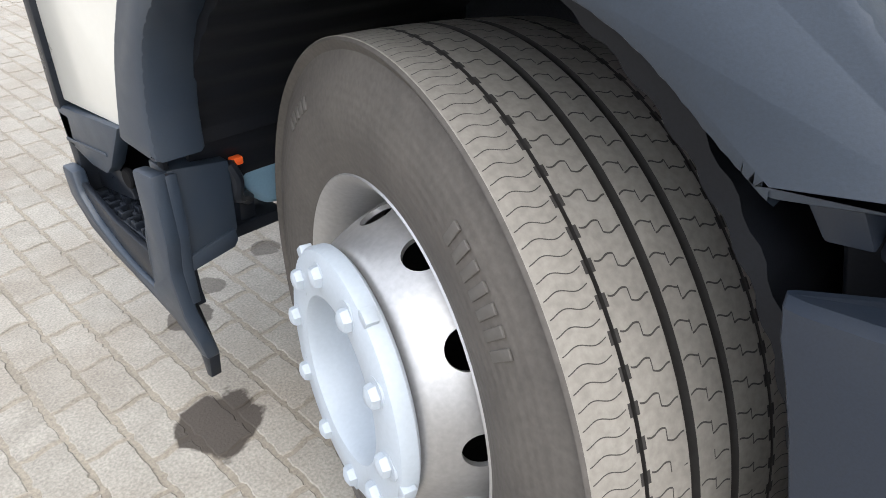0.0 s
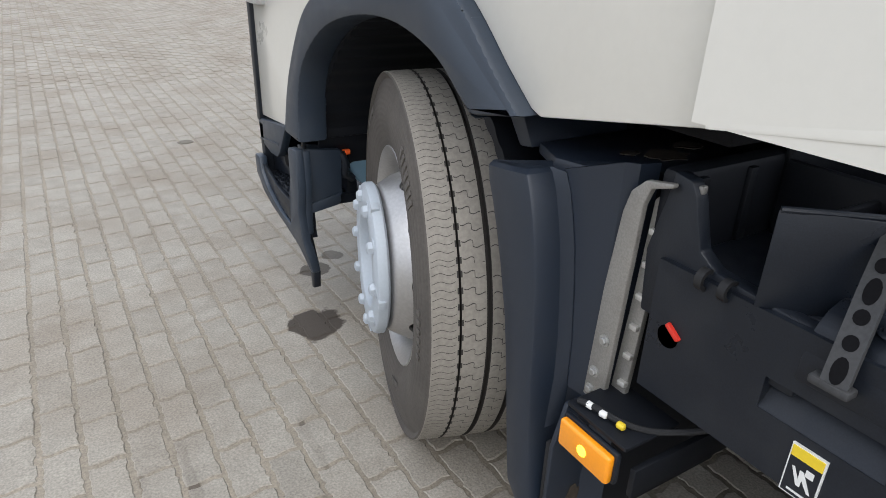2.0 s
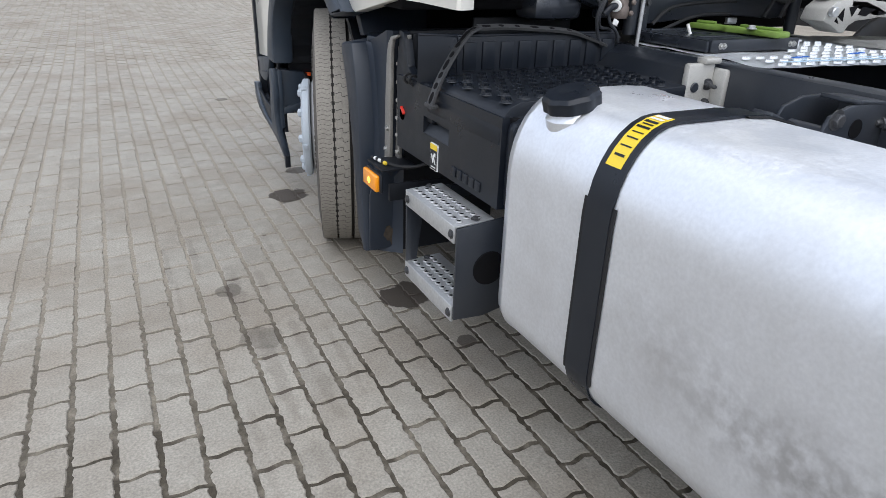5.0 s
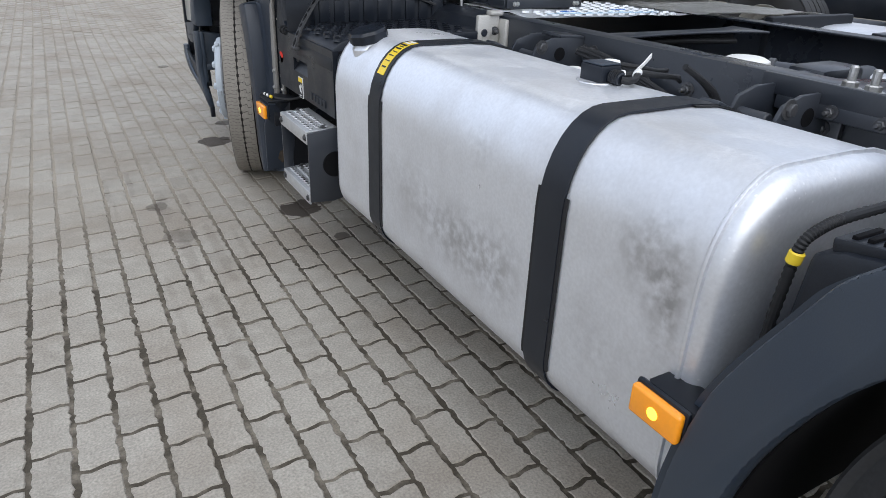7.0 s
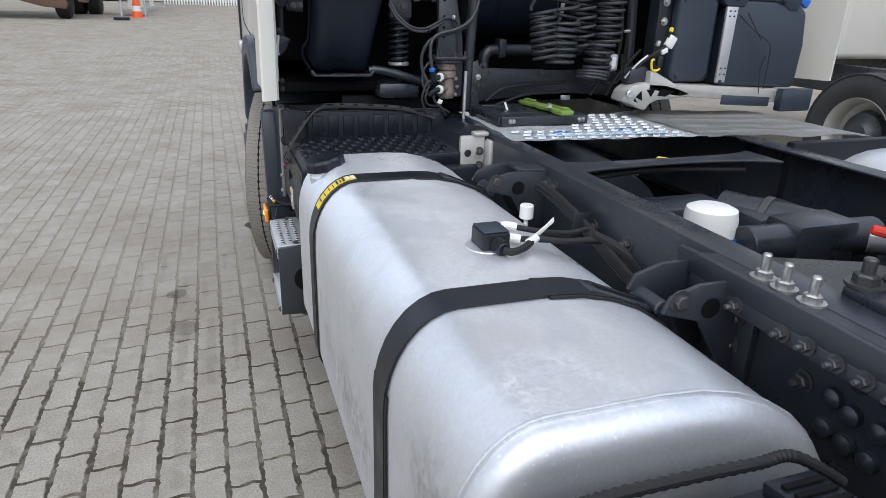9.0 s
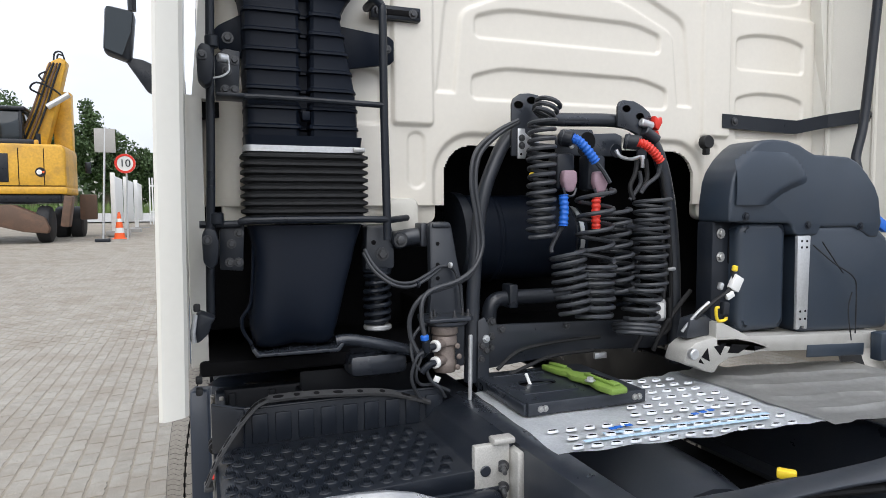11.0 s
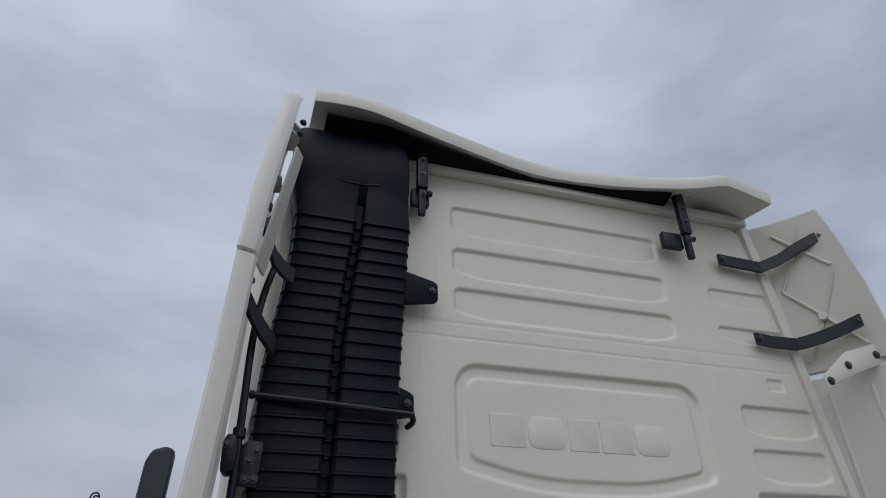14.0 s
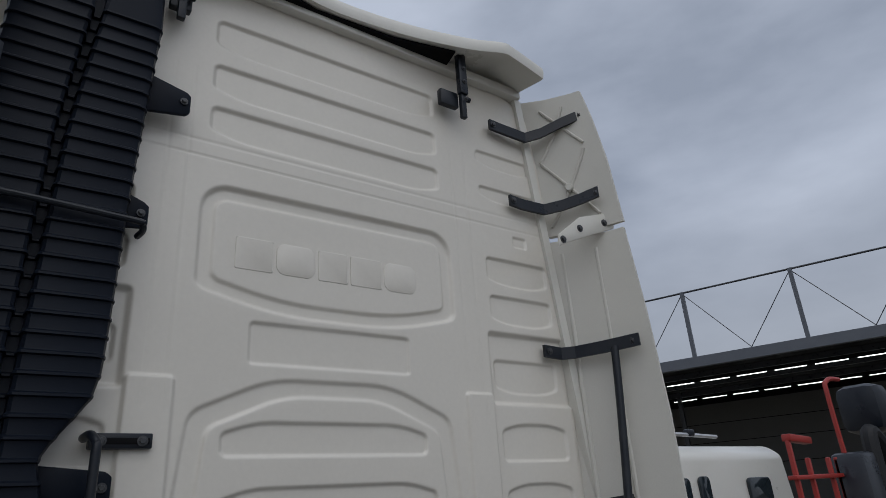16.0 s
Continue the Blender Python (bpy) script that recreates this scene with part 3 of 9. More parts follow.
part("front_edge_trim", prism([(1.795, 0.62), (1.83, 0.62), (1.835, 1.0), (1.835, 1.7), (1.81, 1.7), (1.80, 1.0)], "x", -0.012, 0.05, 0.003), BLACK, truck)
# gap along the foot of the door
part("door_seam", tube(curve([(0.0005, 1.52, 1.40), (0.0005, 1.48, 1.24), (0.0005, 1.38, 1.195), (0.0005, 0.95, 1.165), (0.0005, 0.48, 1.158), (0.0005, 0.10, 1.182), (0.0005, 0.045, 1.205), (0.0005, 0.03, 1.26), (0.0005, 0.03, 1.72)], 6), 0.0035, 6), DARK, truck)
part("cab_front", box(0.045, 2 * CX - 0.045, 1.74, 1.80, 0.6, 2.5, 0.02), BLACK, truck)
roof = [(-0.02, 3.62), (-0.02, 3.67), (0.9, 3.67), (1.42, 3.50), (1.62, 3.13), (1.77, 2.52), (1.72, 2.48), (1.57, 3.08), (1.37, 3.44), (0.88, 3.62)]
part("cab_roof", prism(roof, "x", 0.20, 2 * CX - 0.20, 0.01), WHITE, truck)

# wheel housing liner, ribbed
lm = bmesh.new()
NR = 120
hr = []
for k in range(NR + 1):
    t = radians(8 + 166 * k / NR)
    r = 0.608 + (0.004 if k % 4 < 2 else 0.0)
    hr.append([lm.verts.new((x, 0.86 + r * math.cos(t) * 0.90, 0.445 + r * math.sin(t) * 1.02 + d)) for x, d in ((0.05, 0), (0.74, 0), (0.74, 0.03), (0.05, 0.03))])
for a_, b_ in zip(hr, hr[1:]):
    for k in range(4):
        lm.faces.new((a_[k], a_[(k + 1) % 4], b_[(k + 1) % 4], b_[k]))
lm.faces.new(hr[0][::-1])
lm.faces.new(hr[-1])
part("wheel_housing", lm, LINER, truck, "ribbed black wheel housing liner")
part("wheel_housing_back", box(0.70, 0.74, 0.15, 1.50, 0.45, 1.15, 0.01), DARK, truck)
part("wheel_housing_front", box(0.056, 0.72, 1.365, 1.395, 0.652, 1.0, 0.008), LINER, truck)
part("bottle_neck", tube(curve([(0.118, 1.375, 0.60), (0.13, 1.37, 0.565), (0.128, 1.375, 0.53), (0.15, 1.39, 0.515), (0.165, 1.40, 0.50)], 5), 0.014, 10), BLACK, truck)

# boarding step and corner guard
guard = [(1.80, 0.505), (1.792, 0.435), (1.72, 0.378), (1.64, 0.346), (1.55, 0.325), (1.48, 0.305), (1.42, 0.283), (1.388, 0.25), (1.372, 0.20),
         (1.338, 0.212), (1.332, 0.265), (1.345, 0.33), (1.352, 0.43), (1.340, 0.50), (1.343, 0.636), (1.418, 0.626), (1.415, 0.53), (1.432, 0.475), (1.440, 0.42), (1.446, 0.37), (1.462, 0.350),
         (1.53, 0.358), (1.60, 0.378), (1.68, 0.412), (1.735, 0.455), (1.745, 0.505)]
gb_ = prism(guard, "x", -0.042, -0.012, 0.007)
for v in gb_.verts:      # the tip bends in under the cab
    v.co.x += 0.035 * max(0.0, (0.40 - v.co.z) / 0.2) ** 1.5
front_step = part("front_step", gb_, GREY, truck, "grey plastic boarding step surround with a pointed tip")
part("post_return", prism([(1.343, 0.630), (1.372, 0.622), (1.380, 0.43), (1.376, 0.36), (1.347, 0.35), (1.352, 0.43), (1.342, 0.50)], "x", -0.018, 0.006, 0.004), GREY, front_step)
part("rubber_tip", prism([(1.386, 0.208), (1.345, 0.212), (1.352, 0.15), (1.372, 0.145)], "x", -0.004, 0.02, 0.003), BLACK, front_step)
part("step_box", prism([(-0.005, 0.630), (0.116, 0.612), (0.114, 0.468), (0.104, 0.447), (0.098, 0.430), (0.0, 0.415)], "y", 1.362, 1.43, 0.005), GREY, front_step, "dark grey plastic end box of the boarding step")
part("step_box_foot", prism([(0.006, 0.450), (0.104, 0.472), (0.108, 0.446), (0.098, 0.432), (0.004, 0.417)], "y", 1.355, 1.37, 0.003), GREY, front_step)
part("step_floor", box(-0.015, 0.26, 1.42, 1.79, 0.405, 0.435, 0.006), BLACK, front_step)
gr = bmesh.new()
for i in range(10):
    for j in range(5):
        x_, y_ = -0.012 + j * 0.036, 1.452 + i * 0.030
        box(x_, x_ + 0.026, y_, y_ + 0.008, 0.432, 0.450, 0.002, gr)
        box(x_ + (0.0 if i % 2 else 0.018), x_ + (0.008 if i % 2 else 0.026), y_ + 0.006, y_ + 0.024, 0.432, 0.450, 0.002, gr)
tagged(part("step_tread", gr, BLACK, front_step, "black studded plastic step tread"), kind="stuff")
part("step_back", box(0.16, 0.20, 1.43, 1.80, 0.42, 0.70, 0.01), BLACK, front_step)
part("step_end", prism([(1.775, 0.43), (1.80, 0.43), (1.815, 0.62), (1.76, 0.62)], "x", -0.012, 0.18, 0.006), BLACK, front_step)
panel_ = part("step_panel", prism([(1.825, 0.627), (1.515, 0.664), (1.597, 0.556), (1.628, 0.531), (1.70, 0.526), (1.80, 0.545)], "x", -0.012, 0.02, 0.007), GREY, truck, "matt grey lower corner panel of the cab")
part("panel_crease", prism([(1.805, 0.560), (1.60, 0.588), (1.598, 0.580), (1.803, 0.552)], "x", -0.0145, -0.008, 0.001), GREY, panel_)
part("panel_gap", prism([(1.80, 0.54), (1.62, 0.522), (1.60, 0.47), (1.78, 0.44)], "x", 0.02, 0.04, 0.004), BLACK, truck)
part("screw_recess", cylinder((0.008, 1.585, 0.53), (0.021, 1.585, 0.53), 0.022, 18), DARK, truck)
part("kick_plate", prism([(1.742, 0.478), (1.60, 0.438), (1.446, 0.428), (1.447, 0.372), (1.465, 0.356), (1.53, 0.364), (1.60, 0.384), (1.68, 0.418), (1.733, 0.458)], "x", -0.030, -0.016, 0.003), BLACK, front_step, "black rubber kick strip")
part("inner_foot", prism([(1.385, 0.42), (1.41, 0.42), (1.415, 0.335), (1.37, 0.325), (1.38, 0.35)], "x", 0.004, 0.026, 0.003), BLACK, front_step)
part("housing_corner", prism([(-0.007, 0.726), (0.060, 0.720), (0.058, 0.80), (-0.007, 0.80)], "y", 1.365, 1.385, 0.003), LINER, truck)
part("housing_strip", box(-0.008, 0.002, 1.362, 1.385, 0.63, 0.73, 0.002), LINER, truck)
bottle = part("washer_bottle", prism([(0.142, 0.70), (0.142, 0.583), (0.160, 0.522), (0.205, 0.468), (0.256, 0.456), (0.36, 0.456), (0.36, 0.70)], "y", 1.40, 1.56, 0.018, seg=3), TANKBLUE, truck, "milky blue washer fluid bottle")
part("orange_clip", box(0.128, 0.152, 1.372, 1.39, 0.590, 0.606, 0.003), ORANGE, truck)
part("marker_lamp", box(-0.03, 0.02, 1.66, 1.80, 1.02, 1.08, 0.012), GALV, truck, "clear side marker lamp in a chrome frame")


# wheels
def tyre_material():
    """Worn grey tread with wavy sipes and slots, and a dark sidewall."""
    m = bpy.data.materials.new("tyre_rubber")
    m.use_nodes = True
    n, l = m.node_tree.nodes, m.node_tree.links
    b = n["Principled BSDF"]
    uv = n.new("ShaderNodeUVMap")
    sep = n.new("ShaderNodeSeparateXYZ")
    l.new(uv.outputs["UV"], sep.inputs["Vector"])
    U, V = sep.outputs["X"], sep.outputs["Y"]

    def mt(op, x, y=None, z=None):
        k = n.new("ShaderNodeMath")
        k.operation = op
        for i, v in enumerate((x, y, z)):
            if v is None:
                continue
            if isinstance(v, (int, float)):
                k.inputs[i].default_value = v
            else:
                l.new(v, k.inputs[i])
        return k.outputs[0]

    def band(v, lo, hi):
        return mt("MULTIPLY", mt("GREATER_THAN", v, lo), mt("LESS_THAN", v, hi))

    def sipes(lo, hi, pitch, amp, waves, width, shift=0.0):
        """Wavy cuts across the ribs between lo and hi."""
        bend = mt("MULTIPLY", mt("SINE", mt("MULTIPLY", V, 6.2832 * waves)), amp)
        f = mt("ABSOLUTE", mt("SUBTRACT", mt("FRACT", mt("ADD", mt("DIVIDE", mt("ADD", U, bend), pitch), shift)), 0.5))
        return mt("MULTIPLY", mt("LESS_THAN", f, width / pitch), band(V, lo, hi))

    def stepped(lo, mid, hi, s):
        """A cut that steps sideways half way across its rib."""
        at = mt("FRACT", mt("ADD", mt("DIVIDE", U, 0.0333), s))
        link = mt("MULTIPLY", mt("MULTIPLY", mt("GREATER_THAN", at, 0.15), mt("LESS_THAN", at, 0.5)), band(V, mid - 0.0006, mid + 0.0006))
        return [sipes(lo, mid, 0.0333, 0.002, 40, 0.00095, s), sipes(mid, hi, 0.0333, 0.002, 40, 0.00095, s + 0.35), link]

    parts_ = [sipes(0.012, 0.060, 0.01665, 0.0026, 26, 0.00055), sipes(0.250, 0.298, 0.01665, 0.0026, 26, 0.00055, 0.3),
              *stepped(0.076, 0.099, 0.120, 0.2), *stepped(0.136, 0.156, 0.176, 0.6), *stepped(0.192, 0.213, 0.236, 0.9)]
    cut = parts_[0]
    for p in parts_[1:]:
        cut = mt("MAXIMUM", cut, p)
    cut = mt("MULTIPLY", cut, 0.92)
    # slots along the narrow cut
    fr = mt("FRACT", mt("DIVIDE", U, 0.0333))
    for lo, hi in ((0.0625, 0.0740), (0.2375, 0.2485)):
        slot = mt("MULTIPLY", mt("LESS_THAN", fr, 0.40), band(V, lo, hi))
        line = band(V, (lo + hi) / 2 - 0.0016, (lo + hi) / 2 + 0.0016)
        cut = mt("MAXIMUM", cut, mt("MAXIMUM", slot, line))
    tread = band(V, 0.008, 0.302)
    co = n.new("ShaderNodeTexCoord")
    dust = n.new("ShaderNodeTexNoise")
    dust.inputs["Scale"].default_value, dust.inputs["Detail"].default_value = 9.0, 8.0
    grain = n.new("ShaderNodeTexNoise")
    grain.inputs["Scale"].default_value, grain.inputs["Detail"].default_value = 120.0, 4.0
    l.new(co.outputs["Object"], dust.inputs["Vector"])
    l.new(co.outputs["Object"], grain.inputs["Vector"])

    def mix(f, x, y):
        k = n.new("ShaderNodeMix")
        k.data_type = "RGBA"
        for key, v in (("Factor", f), ("A", x), ("B", y)):
            if isinstance(v, tuple):
                k.inputs[key].default_value = (*v, 1)
            else:
                l.new(v, k.inputs[key])
        return k.outputs["Result"]

    worn = mix(dust.outputs["Fac"], (0.200, 0.183, 0.158), (0.300, 0.278, 0.243))
    wall = mix(dust.outputs["Fac"], (0.050, 0.045, 0.041), (0.125, 0.112, 0.098))
    col = mix(tread, wall, worn)
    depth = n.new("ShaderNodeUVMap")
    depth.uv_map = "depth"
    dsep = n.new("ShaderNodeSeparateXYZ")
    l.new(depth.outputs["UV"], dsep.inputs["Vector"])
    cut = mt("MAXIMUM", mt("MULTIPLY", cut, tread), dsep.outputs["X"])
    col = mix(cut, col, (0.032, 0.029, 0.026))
    sc = n.new("ShaderNodeVectorMath")
    sc.operation = "SCALE"
    gg = n.new("ShaderNodeMapRange")
    gg.inputs["From Min"].default_value, gg.inputs["From Max"].default_value = 0.3, 0.7
    gg.inputs["To Min"].default_value, gg.inputs["To Max"].default_value = 0.88, 1.12
    l.new(grain.outputs["Fac"], gg.inputs["Value"])
    l.new(col, sc.inputs[0])
    l.new(gg.outputs["Result"], sc.inputs["Scale"])
    l.new(sc.outputs["Vector"], b.inputs["Base Color"])
    b.inputs["Roughness"].default_value = 0.72
    b.inputs["Specular IOR Level"].default_value = 0.35
    # rings and relief of the sidewall
    rings = mt("MULTIPLY", mt("SINE", mt("MULTIPLY", V, 420.0)), mt("SUBTRACT", 1.0, tread))
    h = mt("ADD", mt("MULTIPLY", cut, -1.0), mt("ADD", mt("MULTIPLY", rings, 0.06), mt("MULTIPLY", grain.outputs["Fac"], 0.12)))
    bp = n.new("ShaderNodeBump")
    bp.inputs["Strength"].default_value, bp.inputs["Distance"].default_value = 0.7, 0.005
    l.new(h, bp.inputs["Height"])
    l.new(bp.outputs["Normal"], b.inputs["Normal"])
    return m


TYRE = tyre_material()


def tyre_mesh(R=0.476, W=0.30, rim=0.279, seg=144):
    """A tyre round the z axis, outer face at +W/2, with four grooves in its tread."""
    prof = []          # radius, height, v, groove
    hw = W / 2
    for k in range(9):  # outer sidewall, bead to shoulder
        t = k / 8
        prof.append((rim + (R - 0.022 - rim) * t, hw - 0.03 + 0.034 * math.sin(math.pi * (0.1 + 0.75 * t)), -0.2 + 0.19 * t, 0))
    prof.append((R - 0.010, hw - 0.006, 0.0, 0))
    grooves = ((0.126, 0.008), (0.182, 0.008))
    v = 0.01
    edges = [(0.010, 0)]
    for c in (0.068, 0.128, 0.184, 0.243):
        wide = 0.0060 if c in (0.128, 0.184) else 0.0024
        edges += [(c - wide, 0), (c - wide * 0.75, 1), (c + wide * 0.75, 1), (c + wide, 0)]
    edges.append((0.300, 0))
    for vv, g in edges:
        crown = 0.006 * (1 - ((vv - 0.155) / 0.155) ** 2)
        prof.append((R - 0.006 + crown - (0.014 if g else 0), hw - vv, vv, g))
    prof.append((R - 0.010, -hw + 0.006, 0.31, 0))
    for k in range(9):
        t = 1 - k / 8
        prof.append((rim + (R - 0.022 - rim) * t, -hw + 0.03 - 0.034 * math.sin(math.pi * (0.1 + 0.75 * t)), 0.32 + 0.19 * (1 - t), 0))
    bm = bmesh.new()
    uvl, dep = bm.loops.layers.uv.new("UVMap"), bm.loops.layers.uv.new("depth")
    rings = [[bm.verts.new((r * math.cos(2 * math.pi * k / seg), r * math.sin(2 * math.pi * k / seg), h)) for k in range(seg)] for r, h, _, _ in prof]
    for i in range(len(prof) - 1):
        for k in range(seg):
            j = (k + 1) % seg
            f = bm.faces.new((rings[i][k], rings[i][j], rings[i + 1][j], rings[i + 1][k]))
            for lp, (a, c) in zip(f.loops, ((i, k), (i, k + 1), (i + 1, k + 1), (i + 1, k))):
                lp[uvl].uv = (2 * math.pi * R * c / seg, prof[a][2])
                lp[dep].uv = (1.0 if prof[i][3] or prof[i + 1][3] else 0.0, 0)
    me = finish("tyre", bm, TYRE, 40)
    return me


def put(name, bm, mat, parent, m, label="", smooth=35.0):
    """A part built round its own axis and set at m."""
    me = finish(name, bm, mat, smooth)
    me.transform(DRAW[0] @ m)
    me.transform(Matrix.Translation(-ROOT_AT[parent.name]))
    ob = new(name, me)
    ob.parent = parent
    ROOT_AT[ob.name] = ROOT_AT[parent.name]
    return tagged(ob, label) if label else ob


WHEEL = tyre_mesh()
RUBBER_WORN = material("worn_sidewall", (0.092, 0.084, 0.075), 0.65, grain=0.1, grain_scale=120, wear=0.3, wear_scale=9, wear_color=(0.08, 0.074, 0.068))


def wheel_tyre(parent, m, label, rubber=None):
    me = WHEEL.copy()
    if rubber:
        me.materials[0] = rubber
    me.transform(m)
    me.transform(Matrix.Translation(-ROOT_AT[parent.name]))
    ob = new("front_wheel", me)
    ob.parent = parent
    ROOT_AT[ob.name] = ROOT_AT[parent.name]
    return tagged(ob, label)


def front_wheel(m, detail=True):
    """Tyre, silver disc rim with hand holes, and a nut ring; m's z axis points out."""
    w = wheel_tyre(truck, m, "worn steer tyre with dusty grey tread on a silver steel rim")
    I = Matrix.Identity(4)
    w_m = m
    m = m @ Matrix.Diagonal((0.958, 0.958, 0.958, 1))
    rim = revolve([(0.286, 0.105), (0.301, 0.128), (0.305, 0.138), (0.300, 0.143), (0.292, 0.138), (0.276, 0.118), (0.262, 0.08), (0.255, 0.02), (0.252, -0.10),
                   (0.262, -0.12), (0.30, -0.14), (0.305, -0.13)], I, 72, cap=False)
    put("rim", rim, RIM, w, m, "silver steel rim")
    # dished disc with ten round hand holes
    disc = bmesh.new()
    seg, holes = 200, 10
    rows = [(0.252, 0.045), (0.2505, 0.056)] + [(0.249 - 0.0022 * k - 0.00012 * k * k, 0.062 + 0.0085 * k) for k in range(14)] + [(0.19, 0.178), (0.15, 0.181)]
    rr_, hh_ = [p[0] for p in rows], [p[1] for p in rows]
    ring_v = [[disc.verts.new((r * math.cos(2 * math.pi * k / seg), r * math.sin(2 * math.pi * k / seg), h)) for k in range(seg)] for r, h in rows]
    MID, PITCH, HOLE = 7.3, 0.0094, 0.030
    for i in range(len(rows) - 1):
        for k in range(seg):
            ph = ((k + 0.5) * holes / seg % 1 - 0.5) * 2 * math.pi * 0.24 / holes
            if math.hypot(ph, (i + 0.5 - MID) * PITCH) < HOLE:
                continue
            disc.faces.new((ring_v[i][k], ring_v[i][(k + 1) % seg], ring_v[i + 1][(k + 1) % seg], ring_v[i + 1][k]))
    for i in range(1, len(rows) - 1):
        for k in range(seg):
            v = ring_v[i][k]
            if v.is_boundary and v.link_faces:
                ph, dv = (k * holes / seg % 1 - 0.5) * 2 * math.pi * 0.24 / holes, (i - MID) * PITCH
                q_ = HOLE / max(1e-6, math.hypot(ph, dv))
                t_, f_ = 2 * math.pi * k / seg + ph * (q_ - 1) / 0.24, MID + dv * q_ / PITCH
                r_, h_ = float(np.interp(f_, range(len(rows)), rr_)), float(np.interp(f_, range(len(rows)), hh_))
                v.co = (r_ * math.cos(t_), r_ * math.sin(t_), h_)
    bmesh.ops.delete(disc, geom=[v for v in disc.verts if not v.link_faces], context="VERTS")
    bmesh.ops.solidify(disc, geom=disc.faces[:], thickness=0.008)
    put("disc", disc, RIM, w, m)
    # dark disc added as the shade seen through the hand holes
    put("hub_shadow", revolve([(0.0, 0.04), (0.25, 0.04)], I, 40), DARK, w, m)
    ring_ = revolve([(0.126, 0.10), (0.126, 0.205), (0.133, 0.217), (0.146, 0.220), (0.190, 0.219), (0.203, 0.213), (0.207, 0.206), (0.207, 0.189), (0.200, 0.183), (0.150, 0.180), (0.140, 0.10)], I, 72, closed=True)
    put("nut_ring", ring_, HUBGREY, w, m, "light blue-grey wheel nut ring")
    put("hub_cap", revolve([(0.0, 0.085), (0.105, 0.085), (0.128, 0.10)], I, 40), HUBGREY, w, m)
    for k in range(10):
        t = 2 * math.pi * (k + 0.3) / 10
        c = Vector((0.170 * math.cos(t), 0.170 * math.sin(t), 0.219))
        hole_ = revolve([(0.0235, -0.012), (0.0235, 0.0008), (0.0, 0.001)], Matrix.Translation(c + Vector((0.004 * math.cos(t + 0.8), 0.004 * math.sin(t + 0.8), 0))), 16)
        put("nut_recess", hole_, HUBGREY, w, m @ Matrix.Translation(c) @ Matrix.Rotation(t, 4, "Z") @ Matrix.Translation(-c))
        nb = revolve([(0.0175, -0.01), (0.0175, 0.007), (0.015, 0.012), (0.008, 0.015)], Matrix.Translation(c), 6)
        put("wheel_nut", nb, HUBGREY, w, m)
    # raised plain marks on the sidewall
    for k, (t0, n_, r_, hgt) in enumerate(((18, 7, 0.395, 0.032), (100, 5, 0.40, 0.02), (196, 7, 0.395, 0.032), (262, 4, 0.345, 0.026), (330, 6, 0.40, 0.016))):
        for q_ in range(n_):
            sl = box(r_ - hgt / 2, r_ + hgt / 2, -0.006, 0.006, 0.151, 0.1545, 0.001, turn=(0, 4, 0))
            put("sidewall_mark", sl, RUBBER_WORN, w, w_m @ Matrix.Rotation(radians(t0 + 3.1 * q_), 4, "Z"))
    for k in range(5):
        t = 2 * math.pi * (k + 0.55) / 5
        pk = box(0.198, 0.214, -0.012, 0.012, 0.195, 0.215, 0.002)
        put("ring_notch", pk, HUBGREY, w, m @ Matrix.Rotation(t, 4, "Z"))
    return w


STEER = 17.3
out = Vector((-math.cos(radians(STEER)), math.sin(radians(STEER)), 0))
wheel_mid = Vector((0.047, 0.874, 0.463)) - out * 0.138
front_wheel(axis_to(wheel_mid, out) @ Matrix.Rotation(0.4, 4, "Z"))
out_r = Vector((math.cos(radians(STEER)), -math.sin(radians(STEER)), 0))
wheel_tyre(truck, axis_to((2 * CX - 0.14, 0.874, 0.476), out_r), "far steer tyre")
part("front_axle", cylinder((0.3, 0.90, 0.46), (2.1, 0.90, 0.46), 0.07), CHASSIS, truck)

